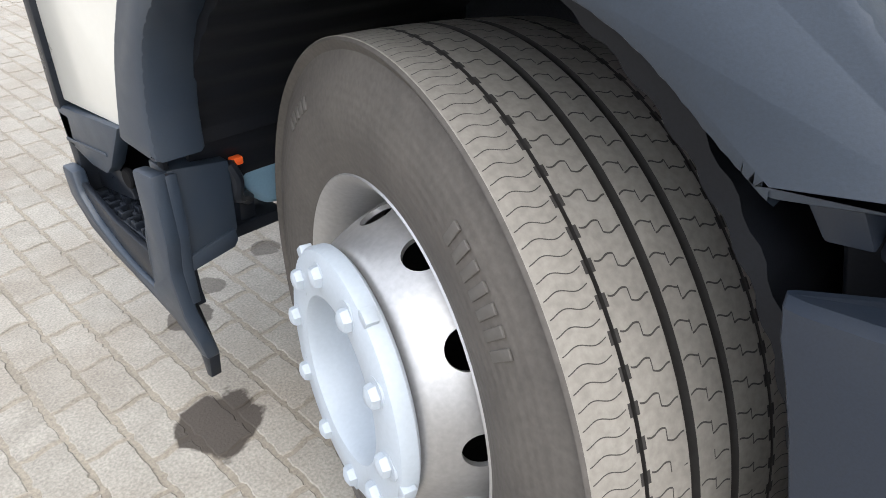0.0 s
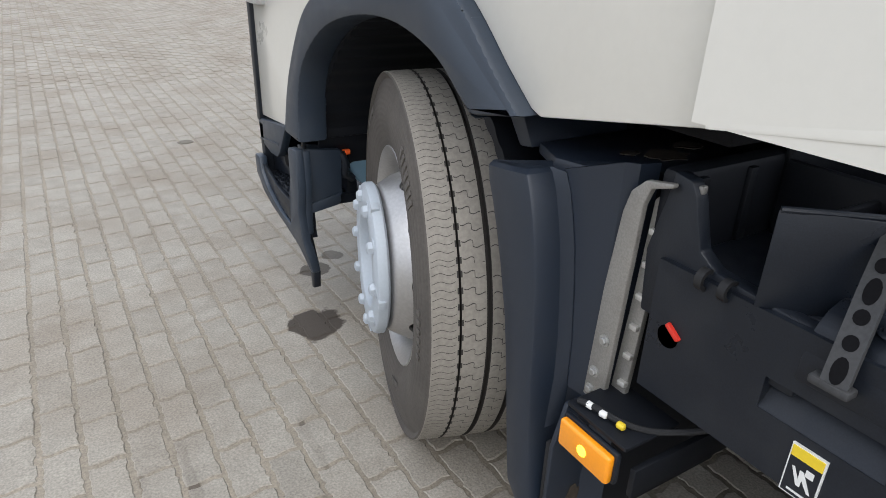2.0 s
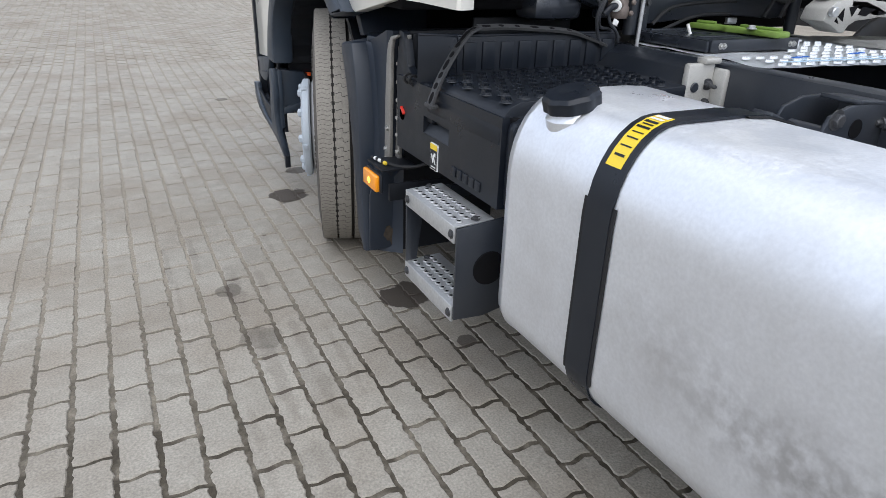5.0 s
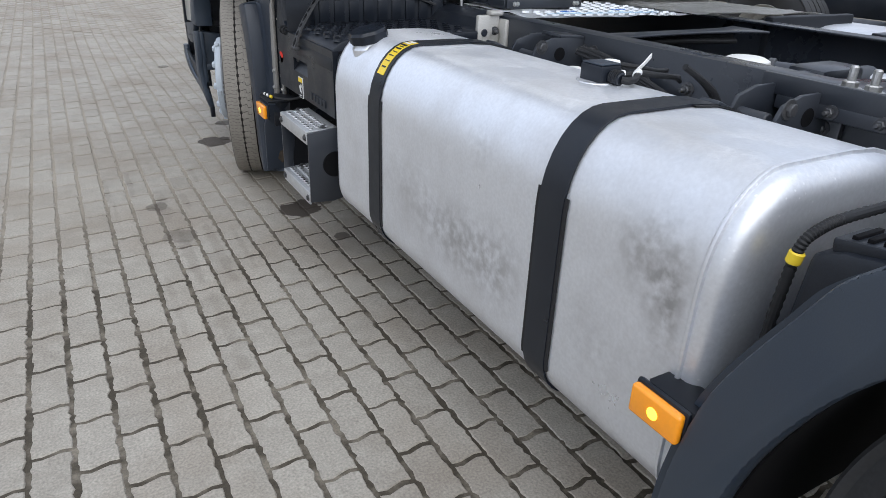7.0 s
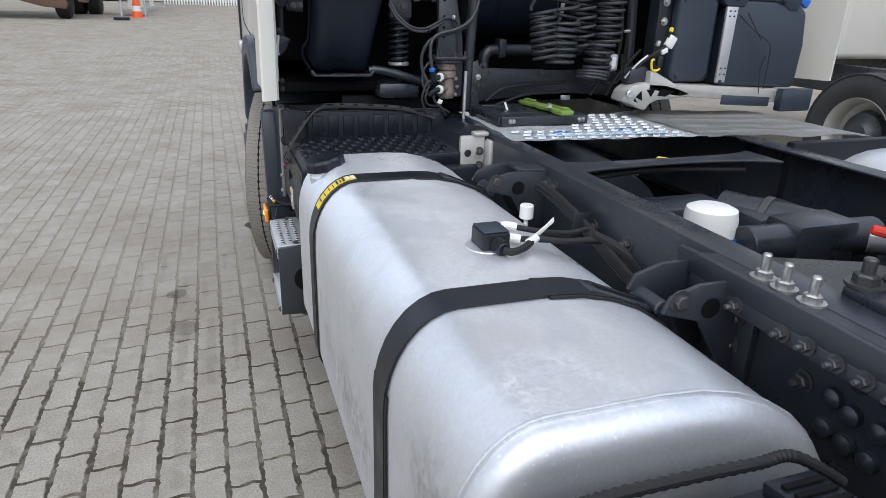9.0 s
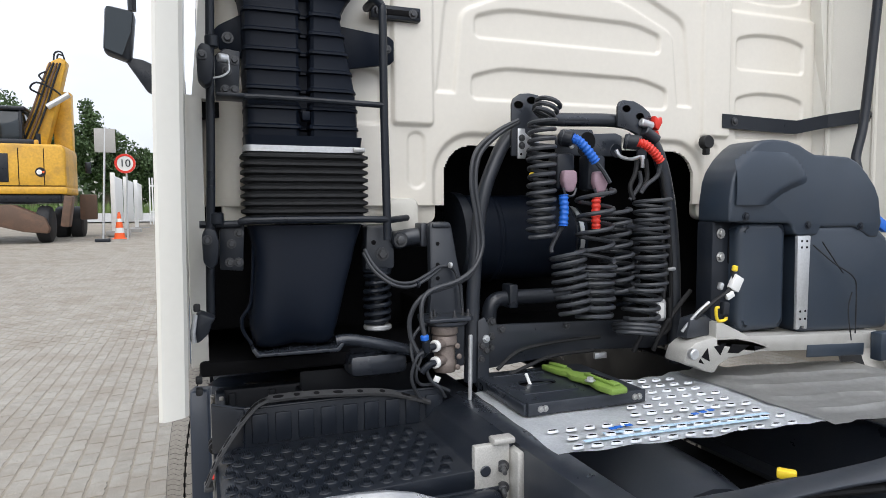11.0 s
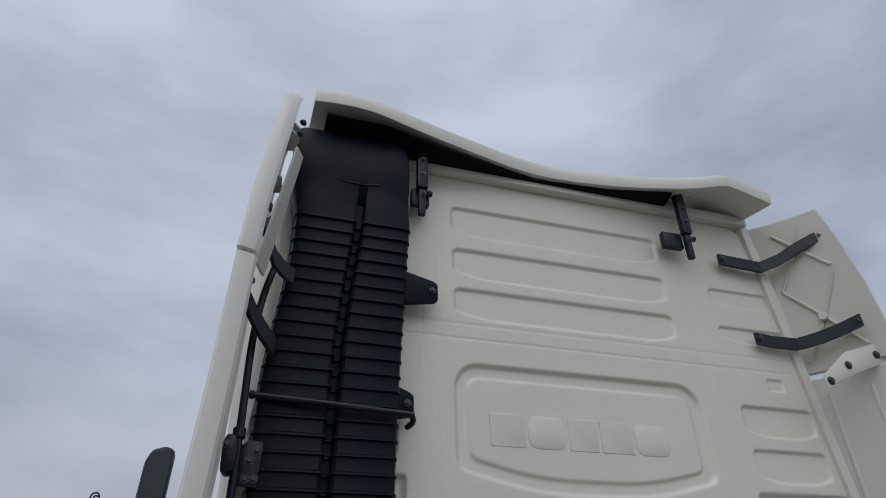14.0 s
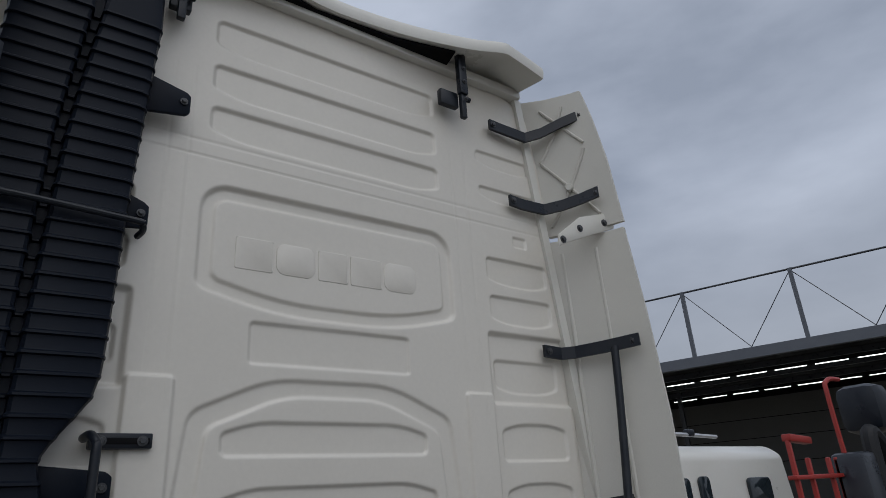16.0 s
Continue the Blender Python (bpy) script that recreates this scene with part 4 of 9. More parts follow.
# mudguard behind the front wheel: one shell from its front edge over a ridge to the recessed rear
def guard_shell():
    own = bmesh.new()
    zs = (0.19, 0.24, 0.30, 0.40, 0.50, 0.59, 0.69, 0.76, 0.81, 0.85, 0.880, 0.887)
    front = (0.215, 0.262, 0.272, 0.285, 0.298, 0.313, 0.338, 0.358, 0.374, 0.388, 0.395, 0.397)
    ridge = (0.178, 0.184, 0.194, 0.208, 0.217, 0.220, 0.231, 0.242, 0.254, 0.266, 0.280, 0.288)
    skew = (-0.010, -0.010, -0.010, -0.010, -0.010, -0.010, -0.010, -0.010, -0.010, -0.010, -0.008, 0.002)
    rings = []
    for z, f, r, x in zip(zs, front, ridge, skew):
        deep = 0.052 if z > 0.5 else 0.052 - (0.5 - z) * 0.3
        c = r - 0.028
        pts = [(0.035, f - 0.05), (x + 0.012, f - 0.004), (x + 0.006, f + 0.001), (x + 0.002, f - 0.001), (x - 0.001, f - 0.014), (x - 0.004, (f + r) / 2), (x - 0.003, r + 0.008), (x - 0.001, r + 0.003), (x + 0.004, r),
               (max(x + 0.02, deep - 0.014), r - 0.004), (max(x + 0.02, deep - 0.004), c), (max(x + 0.02, deep - 0.008), c - 0.008), (deep, min(c - 0.02, 0.135)), (deep + 0.014, min(c - 0.03, 0.118)), (0.10, 0.11)]
        if z < 0.5:
            pts[9:14] = [(x + 0.03, r - 0.005), (x + 0.05, r - 0.006), (x + 0.07, r - 0.006), (x + 0.09, r - 0.007), (x + 0.11, r - 0.008)]
        sag = max(0.0, (z - 0.72) / 0.16)
        rings.append([own.verts.new((px, py, z + sag * (0.040 * min(1.0, max(0.0, (0.225 - py) / 0.04)) - 0.020 * min(1.0, max(0.0, (py - 0.24) / 0.15))))) for px, py in pts])
    for a_, b_ in zip(rings, rings[1:]):
        for k in range(len(a_)):
            own.faces.new((a_[k], a_[(k + 1) % len(a_)], b_[(k + 1) % len(a_)], b_[k]))
    own.faces.new(rings[0][::-1])
    own.faces.new(rings[-1])
    return own


DIRT = material("dried_mud", (0.055, 0.042, 0.03), 0.85, grain=0.3, grain_scale=90, wear=0.6, wear_scale=25, wear_color=(0.025, 0.022, 0.02))
# same plastic as GREY, with the guard's shade put into a darker base
GREY_SHADED = material("grey_plastic_shaded", (0.016, 0.023, 0.036), 0.40, grain=0.10, grain_scale=500, wear=0.22, wear_scale=6, wear_color=(0.03, 0.034, 0.04), bump=0.06, rough_var=0.1, spec=0.5)
front_guard = part("front_mudguard", guard_shell(), GREY_SHADED, truck, "dark grey plastic mudguard behind the front wheel", 28)
part("guard_inner", box(0.10, 0.45, 0.115, 0.145, 0.20, 0.90, 0.006), LINER, front_guard)
part("guard_top", prism([(0.075, 0.36), (0.04, 0.275), (0.056, 0.215), (0.060, 0.15), (0.37, 0.127), (0.37, 0.36)], "z", 0.878, 0.900, 0.006), GREY_SHADED, front_guard)
part("guard_upstand", prism([(0.36, 0.890), (0.42, 0.99), (0.44, 1.0), (0.46, 1.0), (0.43, 0.93), (0.395, 0.885)], "x", 0.06, 0.40, 0.004), GREY_SHADED, front_guard)
rd = random.Random(31)
for px, py, pr in ((0.22, 0.20, 0.035), (0.30, 0.225, 0.022), (0.17, 0.235, 0.014)):
    blot = [(px + 1.5 * pr * rd.uniform(0.6, 1.1) * math.cos(2 * math.pi * k / 14), py + pr * rd.uniform(0.6, 1.1) * math.sin(2 * math.pi * k / 14)) for k in range(14)]
    part("dirt_patch", prism(blot, "z", 0.8995, 0.9015), DIRT, front_guard)
part("rear_flap", prism([(-0.006, 0.20), (0.355, 0.205), (0.345, 0.30), (0.30, 0.47), (0.02, 0.49), (-0.004, 0.40)], "y", 0.150, 0.162, 0.005), GREY_SHADED, front_guard)
part("mud_flap", box(0.0, 0.45, 0.163, 0.175, 0.195, 0.40, 0.004), RUBBER, front_guard)
for px, pz, pr in ((0.07, 0.25, 0.028), (0.14, 0.23, 0.016), (0.20, 0.24, 0.02)):
    blot = [(px + pr * rd.uniform(0.5, 1.1) * math.cos(2 * math.pi * k / 14), pz + 1.4 * pr * rd.uniform(0.5, 1.1) * math.sin(2 * math.pi * k / 14)) for k in range(14)]
    part("dirt_patch", prism(blot, "y", 0.1488, 0.1502), DIRT, front_guard)
part("guard_liner", prism([(0.36, 0.88), (0.42, 0.98), (0.46, 1.0), (0.44, 0.94), (0.39, 0.85), (0.30, 0.55), (0.28, 0.2), (0.26, 0.2), (0.28, 0.55)], "x", 0.14, 0.5, 0.004), LINER, front_guard)
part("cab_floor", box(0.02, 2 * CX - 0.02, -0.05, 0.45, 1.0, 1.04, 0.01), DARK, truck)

# grey metal strip of the box frame
section((1, -0.006), (1, 0.010), (1, 0.014))
sb = prism([(0.137, 0.495), (0.126, 0.71), (0.112, 0.845), (0.102, 0.880), (0.078, 0.903), (0.030, 0.912), (0.030, 0.905), (0.066, 0.893), (0.076, 0.865), (0.083, 0.70), (0.092, 0.495)], "x", 0.052, 0.064, 0.003)
STRIP = material("weathered_strip", (0.30, 0.29, 0.27), 0.55, metal=0.45, grain=0.12, grain_scale=300, wear=0.45, wear_scale=14, wear_color=(0.18, 0.165, 0.145), bump=0.15)
part("frame_strip", sb, STRIP, truck, "weathered bare aluminium strip with bolts")
for y, z in ((0.121, 0.515), (0.118, 0.552), (0.106, 0.62)):
    part("strip_bolt", bolt((0.052, y, z), (-1, 0, 0), 0.007, 0.007), STEEL, truck)
inner = prism([(0.10, 0.50), (0.068, 0.50), (0.056, 0.70), (0.050, 0.862), (0.03, 0.89), (0.0, 0.902), (0.0, 0.915), (0.04, 0.905), (0.075, 0.872), (0.085, 0.70)], "x", 0.074, 0.086, 0.003)
part("strip_flange", inner, STRIP, truck)
for k in range(6):
    part("flange_rib", box(0.066, 0.078, 0.064 - 0.002 * k, 0.080 - 0.002 * k, 0.545 + 0.055 * k, 0.555 + 0.055 * k, 0.002), CAST, truck)

# side lamps
def side_lamp(x, y0, y1, z0, z1):
    lamp = part("side_lamp", box(x - 0.006, x + 0.010, y0, y1, z0, z1, 0.006, seg=3), AMBER, truck, "lit amber side marker lamp")
    part("lamp_gasket", box(x + 0.008, x + 0.02, y0 - 0.004, y1 + 0.004, z0 - 0.004, z1 + 0.004, 0.006), BLACK, lamp)
    part("bulb_glow", cylinder((x - 0.0075, (y0 + y1) / 2, (z0 + z1) / 2), (x - 0.004, (y0 + y1) / 2, (z0 + z1) / 2), 0.010, 14), LAMP_GLOW, lamp)
    return lamp


side_lamp(-0.032, -0.018, 0.094, 0.455, 0.508)
side_lamp(-0.026, -2.135, -2.04, 0.494, 0.546)
part("lamp_bracket", box(-0.02, 0.10, -0.03, 0.10, 0.522, 0.53, 0.003), LINER, truck)
part("lamp_cable", tube(curve([(-0.01, 0.085, 0.538), (0.0, 0.05, 0.540), (0.01, 0.015, 0.538), (0.04, -0.02, 0.532), (0.09, -0.06, 0.54), (0.14, -0.12, 0.58)], 4), 0.0055, 8), RUBBER, truck)
for y_, mat_ in ((0.072, WHITEP), (0.045, WHITEP), (0.012, YELLOW)):
    part("cable_sleeve", cylinder((-0.005 + 0.12 * (0.072 - y_), y_, 0.539), (-0.003 + 0.12 * (0.072 - y_), y_ - 0.014, 0.539), 0.0062, 12), mat_, truck)
part("lamp_bracket", box(0.0, 0.25, -0.04, -0.028, 0.43, 0.485, 0.003), LINER, truck)
part("lamp_bracket", prism([(-2.05, 0.552), (-2.15, 0.552), (-2.165, 0.516), (-2.15, 0.488)], "x", -0.012, 0.05, 0.004), LINER, truck)

# ---- battery box and steps ----
bbox = part("battery_box", prism(rounded(0.080, 0.68, 0.584, 0.80, 0.02), "y", -0.572, 0.032, 0.010), BLACK, truck, "black plastic battery box with a studded tread lid")
# front panel round the sloped grip recess
for y0, y1, z0, z1 in ((-0.572, 0.032, 0.584, 0.670), (-0.572, 0.032, 0.717, 0.80), (-0.572, -0.314, 0.670, 0.717), (-0.157, 0.032, 0.670, 0.717)):
    part("front_panel", box(0.055, 0.083, y0, y1, z0, z1), BLACK, bbox)
part("grip_floor", prism([(0.0555, 0.669), (0.0835, 0.704), (0.0835, 0.669)], "y", -0.315, -0.156), BLACK, bbox)
lid = prism([(0.0525, 0.735), (0.053, 0.765), (0.057, 0.788), (0.066, 0.808), (0.082, 0.823), (0.105, 0.8315), (0.60, 0.842), (0.635, 0.88), (0.70, 0.90), (0.70, 0.885), (0.645, 0.865), (0.61, 0.80)], "y", -0.565, -0.19, 0.004)
part("lid", lid, BLACK, bbox)
stud = revolve([(0.0165, -0.001), (0.0150, 0.0015), (0.0128, 0.002), (0.0120, 0.0065), (0.0, 0.0065)], Matrix.Identity(4), 14)
for k in range(4):
    box(-0.0092 + k * 0.005, -0.0068 + k * 0.005, -0.0085, 0.0085, 0.005, 0.0115, 0, stud)
spots = []
for i in range(11):
    for j in range(8):
        x, y = 0.085 + 0.0455 * i + (0.022 if j % 2 else 0), -0.535 + 0.0455 * j
        if x < 0.585 and y < -0.222:
            spots.append((x, y, 0.8325 + 0.0185 * (x - 0.07) - (0.006 if x < 0.095 else 0)))
pieces("tread_stud", stud, BLACK, bbox, spots)
part("bin", prism([(0.068, 0.80), (0.045, 0.90), (0.042, 0.925), (0.012, 0.92), (0.0, 0.90), (-0.022, 0.83), (-0.05, 0.812), (-0.19, 0.80), (-0.19, 0.70), (0.06, 0.70)], "x", 0.065, 0.09, 0.004), BLACK, bbox)
part("compartment_wall", box(0.07, 0.66, 0.03, 0.07, 0.74, 0.925, 0.012), LINER, bbox)
part("compartment_wall", box(0.09, 0.30, -0.125, -0.11, 0.74, 0.90, 0.006), LINER, bbox)
part("compartment_wall", box(0.285, 0.30, -0.19, 0.02, 0.74, 0.92, 0.006), LINER, bbox)
part("compartment_wall", box(0.30, 0.66, 0.02, 0.035, 0.80, 0.96, 0.006), LINER, bbox)
for k in range(5):
    part("wall_rib", box(0.10 + 0.11 * k, 0.12 + 0.11 * k, 0.022, 0.034, 0.78, 0.915, 0.004), LINER, bbox)
for y in (-0.042, -0.078):
    part("hinge_eye", revolve([(0.010, -0.006), (0.016, -0.006), (0.016, 0.006), (0.010, 0.006)], axis_to((0.058, y, 0.80), (0, 1, 0)), 14, closed=True), RUBBER, bbox)
pk = prism([(0.050, -0.120), (0.058, -0.122), (0.132, -0.196), (0.126, -0.205)], "z", 0.80, 0.93, 0.002)
part("pocket", pk, BLACK, bbox)
part("rear_panel", box(0.128, 0.66, -0.205, -0.197, 0.80, 0.93, 0.002), BLACK, bbox, "ribbed black plastic wall behind the lid")
part("panel_rim", tube([(0.054, -0.121, 0.929), (0.129, -0.200, 0.932), (0.66, -0.200, 0.932)], 0.0045, 8), BLACK, bbox)
pieces("panel_rib", box(-0.020, 0.020, -0.006, 0.004, 0.0, 0.075, 0.004), BLACK, bbox, [(0.165 + 0.058 * k, -0.205, 0.842) for k in range(9)])
em = bmesh.new()
for k in range(5):
    box(0.050, 0.058, -0.365 - 0.032 * k, -0.341 - 0.032 * k, 0.600, 0.626, 0.003, em)
part("maker_mark", em, BLACK, bbox)
part("lock_recess", revolve([(0.0, 0.0), (0.018, 0.0)], axis_to((0.0545, -0.006, 0.690), (-1, 0, 0)), 24), DARK, bbox)
part("red_tab", box(0.048, 0.060, -0.030, 0.000, 0.699, 0.707, 0.003, turn=(36, 0, 0)), REDP, bbox, "red latch tab")
sticker = part("warning_label", box(0.0515, 0.0555, -0.257, -0.213, 0.583, 0.657, 0.0), WHITEP, bbox, "black and yellow warning label")
part("label_field", box(0.0508, 0.053, -0.255, -0.215, 0.585, 0.641, 0.0), BLACK, sticker)
part("label_head", box(0.0500, 0.052, -0.255, -0.215, 0.640, 0.655), YELLOW, sticker)
part("label_mark", prism([(-0.250, 0.60), (-0.246, 0.60), (-0.236, 0.614), (-0.236, 0.603), (-0.231, 0.603), (-0.221, 0.626), (-0.224, 0.627), (-0.232, 0.612), (-0.231, 0.626), (-0.236, 0.626)], "x", 0.0500, 0.052), WHITEP, sticker)
part("label_mark", box(0.0500, 0.052, -0.248, -0.238, 0.622, 0.632), WHITEP, sticker)
part("label_mark", box(0.0500, 0.052, -0.248, -0.222, 0.590, 0.593), WHITEP, sticker)
# perforated rubber strap over the box, and one across the bin
STRAP = material("strap_rubber", (0.045, 0.046, 0.048), 0.55, grain=0.15, grain_scale=200, wear=0.35, wear_scale=14, wear_color=(0.075, 0.073, 0.07), bump=0.05, spec=0.35)


def holed_strap(points, w, across, name="rubber_strap"):
    """A rubber strap with long and round holes in turn."""
    bm_, fr = ribbon(points, w, 0.007, across)
    st_ = part(name, bm_, STRAP, bbox, "perforated black rubber strap")
    n_ = len(fr)
    for k, i in enumerate(range(3, n_ - 2, 4)):
        p, d, s_, nn = fr[i]
        m = Matrix((( *s_, 0), (*d, 0), (*nn, 0), (0, 0, 0, 1))).transposed()
        m.translation = p
        r = w * 0.28
        hole = revolve([(r, -0.0042), (r, 0.0042)], Matrix.Diagonal((1, 1.9 if k % 3 == 0 else 1.1, 1, 1)), 14)
        put("strap_hole", hole, DARK, st_, m)


holed_strap([(0.034, -0.242, 0.766), (0.058, -0.236, 0.818), (0.092, -0.226, 0.868), (0.130, -0.216, 0.915), (0.160, -0.209, 0.942), (0.190, -0.206, 0.953)], 0.031, (0, 1, 0))
holed_strap([(0.188, -0.206, 0.953), (0.27, -0.206, 0.954), (0.38, -0.206, 0.948), (0.50, -0.207, 0.936), (0.62, -0.21, 0.90)], 0.026, (0, 1, 0.3))
part("strap_foot", box(0.028, 0.050, -0.262, -0.214, 0.756, 0.768, 0.004), STRAP, bbox)
part("box_end", prism(rounded(0.065, 0.66, 0.58, 0.80, 0.03), "y", -0.604, -0.575, 0.008), BLACK, bbox)
part("box_seam", box(0.075, 0.10, -0.59, -0.565, 0.58, 0.80, 0.006), DARK, bbox)

# perforated steps
def step_tread(z, front):
    s = part("step", prism([(-0.035, z - 0.045), (-0.035, z), (0.075, z + 0.006), (0.075, z), (-0.028, z - 0.006), (-0.028, z - 0.045)], "y", -0.535, -0.243, 0.002), GALV, truck, "bright pressed steel step with raised holes")
    raised = revolve([(0.0088, 0.0), (0.0078, 0.0035), (0.0055, 0.0035), (0.0052, -0.002)], Matrix.Identity(4), 12, cap=False)
    dark = revolve([(0.0, 0.0026), (0.0055, 0.0026)], Matrix.Identity(4), 10)
    spots = []
    for i in range(11):
        for j in range(3):
            x, y = -0.012 + 0.026 * j, -0.515 + 0.025 * i + (0.012 if j % 2 else 0)
            if y < -0.258:
                spots.append((x, y, z + 0.001 + 0.055 * (x + 0.035)))
    pieces("raised_hole", raised, GALV, s, spots)
    pieces("hole", dark, DARK, s, spots)
    for y in (-0.52, -0.258):
        part("step_bolt", bolt((0.03, y, z + 0.005), (0, 0, 1), 0.008, 0.006), BOLT, s)
        part("step_bolt", bolt((-0.035, y, z - 0.024), (-1, 0, 0), 0.008, 0.006), BOLT, s)


step_tread(0.54, True)
step_tread(0.325, False)
part("step_bracket", prism([(-0.033, 0.29), (-0.033, 0.535), (0.20, 0.56), (0.50, 0.56), (0.50, 0.44), (0.30, 0.40), (0.12, 0.30), (0.05, 0.285)], "y", -0.546, -0.538, 0.002), CHASSIS, truck)
part("step_bracket", prism([(-0.033, 0.29), (-0.033, 0.535), (0.20, 0.54), (0.20, 0.50), (0.02, 0.48), (0.0, 0.33), (0.05, 0.30)], "y", -0.248, -0.240, 0.002), CHASSIS, truck)
part("bracket_hole", cylinder((0.06, -0.550, 0.42), (0.06, -0.545, 0.42), 0.045, 24), DARK, truck)

# ---- fuel tank ----
section()
TX0, TX1, TZ0, TZ1 = 0.027, 0.625, 0.303, 0.886
def tank_outline(shrink=0.0):
    pts = []
    for cx, cz, r, a0 in ((TX1 - 0.32, TZ1 - 0.25, None, 0), (TX0 + 0.12, TZ1 - 0.17, 0.12, 90), (TX0 + 0.10, TZ0 + 0.10, 0.10, 180), (TX1 - 0.10, TZ0 + 0.10, 0.10, 270)):
        for i in range(9):
            t = radians(a0 + 90 * i / 8)
            if r is None:
                pts.append((cx + (0.32 - shrink) * math.cos(t), cz + (0.25 - shrink) * math.sin(t)))
            else:
                pts.append((cx + (r - shrink) * math.cos(t), cz + ((0.17 if a0 == 90 else r) - shrink) * math.sin(t)))
    return pts


def loft(sections, bm=None, cap=True):
    own = bmesh.new()
    rings = [[own.verts.new((x, y, z)) for x, z in pts] for y, pts in sections]
    for a, b in zip(rings, rings[1:]):
        for k in range(len(a)):
            own.faces.new((a[k], a[(k + 1) % len(a)], b[(k + 1) % len(a)], b[k]))
    if cap:
        own.faces.new(rings[0])
        own.faces.new(rings[-1][::-1])
    return merge(bm, own)


secs = []
secs += [(-2.1016, tank_outline(0.14)), (-2.1010, tank_outline(0.07)), (-2.1005, tank_outline(0.05))]
for k in range(6, 0, -1):
    secs.append((-2.066 - 0.034 * math.sin(k * math.pi / 12), tank_outline(0.042 * (1 - math.cos(k * math.pi / 12)))))
secs += [(-2.0635, tank_outline(0.002)), (-2.0625, tank_outline(-0.004)), (-2.0595, tank_outline(-0.005)), (-2.0565, tank_outline(-0.004)), (-2.0555, tank_outline(0.002)), (-2.0530, tank_outline(0.0))]
secs += [(-0.655, tank_outline(0.0)), (-0.652, tank_outline(-0.002)), (-0.646, tank_outline(-0.002))]
for s, dy in ((0.0, 0.0), (0.004, 0.016), (0.014, 0.030), (0.03, 0.040), (0.06, 0.048)):
    secs.append((-0.642 + dy, tank_outline(s)))
tank = part("fuel_tank", loft(secs), ALU, truck, "large dull aluminium fuel tank, water-spotted and smudged", 38)


def band(y0, y1, lift, mat, name, parent, arc=None, label=""):
    """A strap round the tank between two stations."""
    o = [(x, z) for x, z in tank_outline(-lift)]
    i = [(x, z) for x, z in tank_outline(-0.0015)]
    keep = range(len(o)) if arc is None else range(*arc)
    own = bmesh.new()
    prev = None
    for k in keep:
        vs = [own.verts.new((p[0], y, p[1])) for y, p in ((y0, o[k]), (y1, o[k]), (y1, i[k]), (y0, i[k]))]
        if prev:
            for q in range(4):
                own.faces.new((prev[q], prev[(q + 1) % 4], vs[(q + 1) % 4], vs[q]))
        prev = vs
    return part(name, own, mat, parent, label)


for yc in (-0.942, -1.726):
    band(yc - 0.034, yc + 0.034, 0.006, BLACK, "tank_strap", tank, (4, 30), "dark steel tank strap")
    band(yc - 0.042, yc + 0.042, 0.0045, RUBBER, "strap_rubber", tank, (2, 9))
    band(yc - 0.043, yc + 0.043, 0.0045, RUBBER, "strap_rubber", tank, (16, 20))
    part("strap_buckle", box(0.385, 0.55, yc - 0.024, yc + 0.024, 0.846, 0.858, 0.004, turn=(0, 22, 0)), CHASSIS, tank)
    part("strap_slot", box(0.405, 0.525, yc - 0.011, yc + 0.011, 0.849, 0.8605, 0.003, turn=(0, 22, 0)), DARK, tank)
    part("strap_pin", cylinder((0.535, yc - 0.04, 0.838), (0.535, yc + 0.04, 0.838), 0.016, 16), CHASSIS, tank)
band(-0.962, -0.922, 0.0068, YELLOW, "warning_label", tank, (9, 15), "yellow warning label on the tank strap")
o_ = tank_outline(-0.0076)
for k, (q0, q1, y0_, y1_, mat_) in enumerate(((9.1, 9.5, -0.958, -0.926, WHITEP), (9.7, 10.0, -0.958, -0.926, WHITEP), (10.2, 10.45, -0.958, -0.926, BLACK), (10.6, 10.75, -0.956, -0.93, BLACK), (10.95, 11.15, -0.958, -0.926, BLACK), (11.5, 11.6, -0.957, -0.929, BLACK), (12.0, 12.1, -0.957, -0.929, BLACK), (12.6, 12.7, -0.957, -0.929, BLACK), (13.2, 13.35, -0.955, -0.93, BLACK))):
    lm2 = bmesh.new()
    vs = []
    for q in (q0, (q0 + q1) / 2, q1):
        a, b = Vector(o_[int(q)]), Vector(o_[int(q) + 1])
        c = a.lerp(b, q - int(q))
        vs.append([lm2.verts.new((c.x, y, c.y)) for y in (y0_, y1_)])
    for a_, b_ in zip(vs, vs[1:]):
        lm2.faces.new((a_[0], a_[1], b_[1], b_[0]))
    part("label_print", lm2, mat_, tank)

cap_at = Vector((0.106, -0.735, 0.858))
cap_m = axis_to(cap_at, (-0.25, 0, 0.97))
part("filler_neck", revolve([(0.058, -0.03), (0.056, 0.0), (0.049, 0.008), (0.046, 0.03)], cap_m, 32), ALU, tank)
cp = []
cb = bmesh.new()
N = 64
for r_, h_ in ((0.050, 0.012), (0.0565, 0.015), (0.0575, 0.038), (0.052, 0.046), (0.026, 0.048), (0.012, 0.045)):
    cp.append([cb.verts.new(cap_m @ Vector(((r_ + (0.0018 * math.cos(9 * 2 * math.pi * k / N) if r_ > 0.051 else 0)) * math.cos(2 * math.pi * k / N),
                                          (r_ + (0.0018 * math.cos(9 * 2 * math.pi * k / N) if r_ > 0.051 else 0)) * math.sin(2 * math.pi * k / N), h_))) for k in range(N)])
for a_, b_ in zip(cp, cp[1:]):
    for k in range(N):
        cb.faces.new((a_[k], a_[(k + 1) % N], b_[(k + 1) % N], b_[k]))
cb.faces.new(cp[0][::-1])
cb.faces.new(cp[-1])
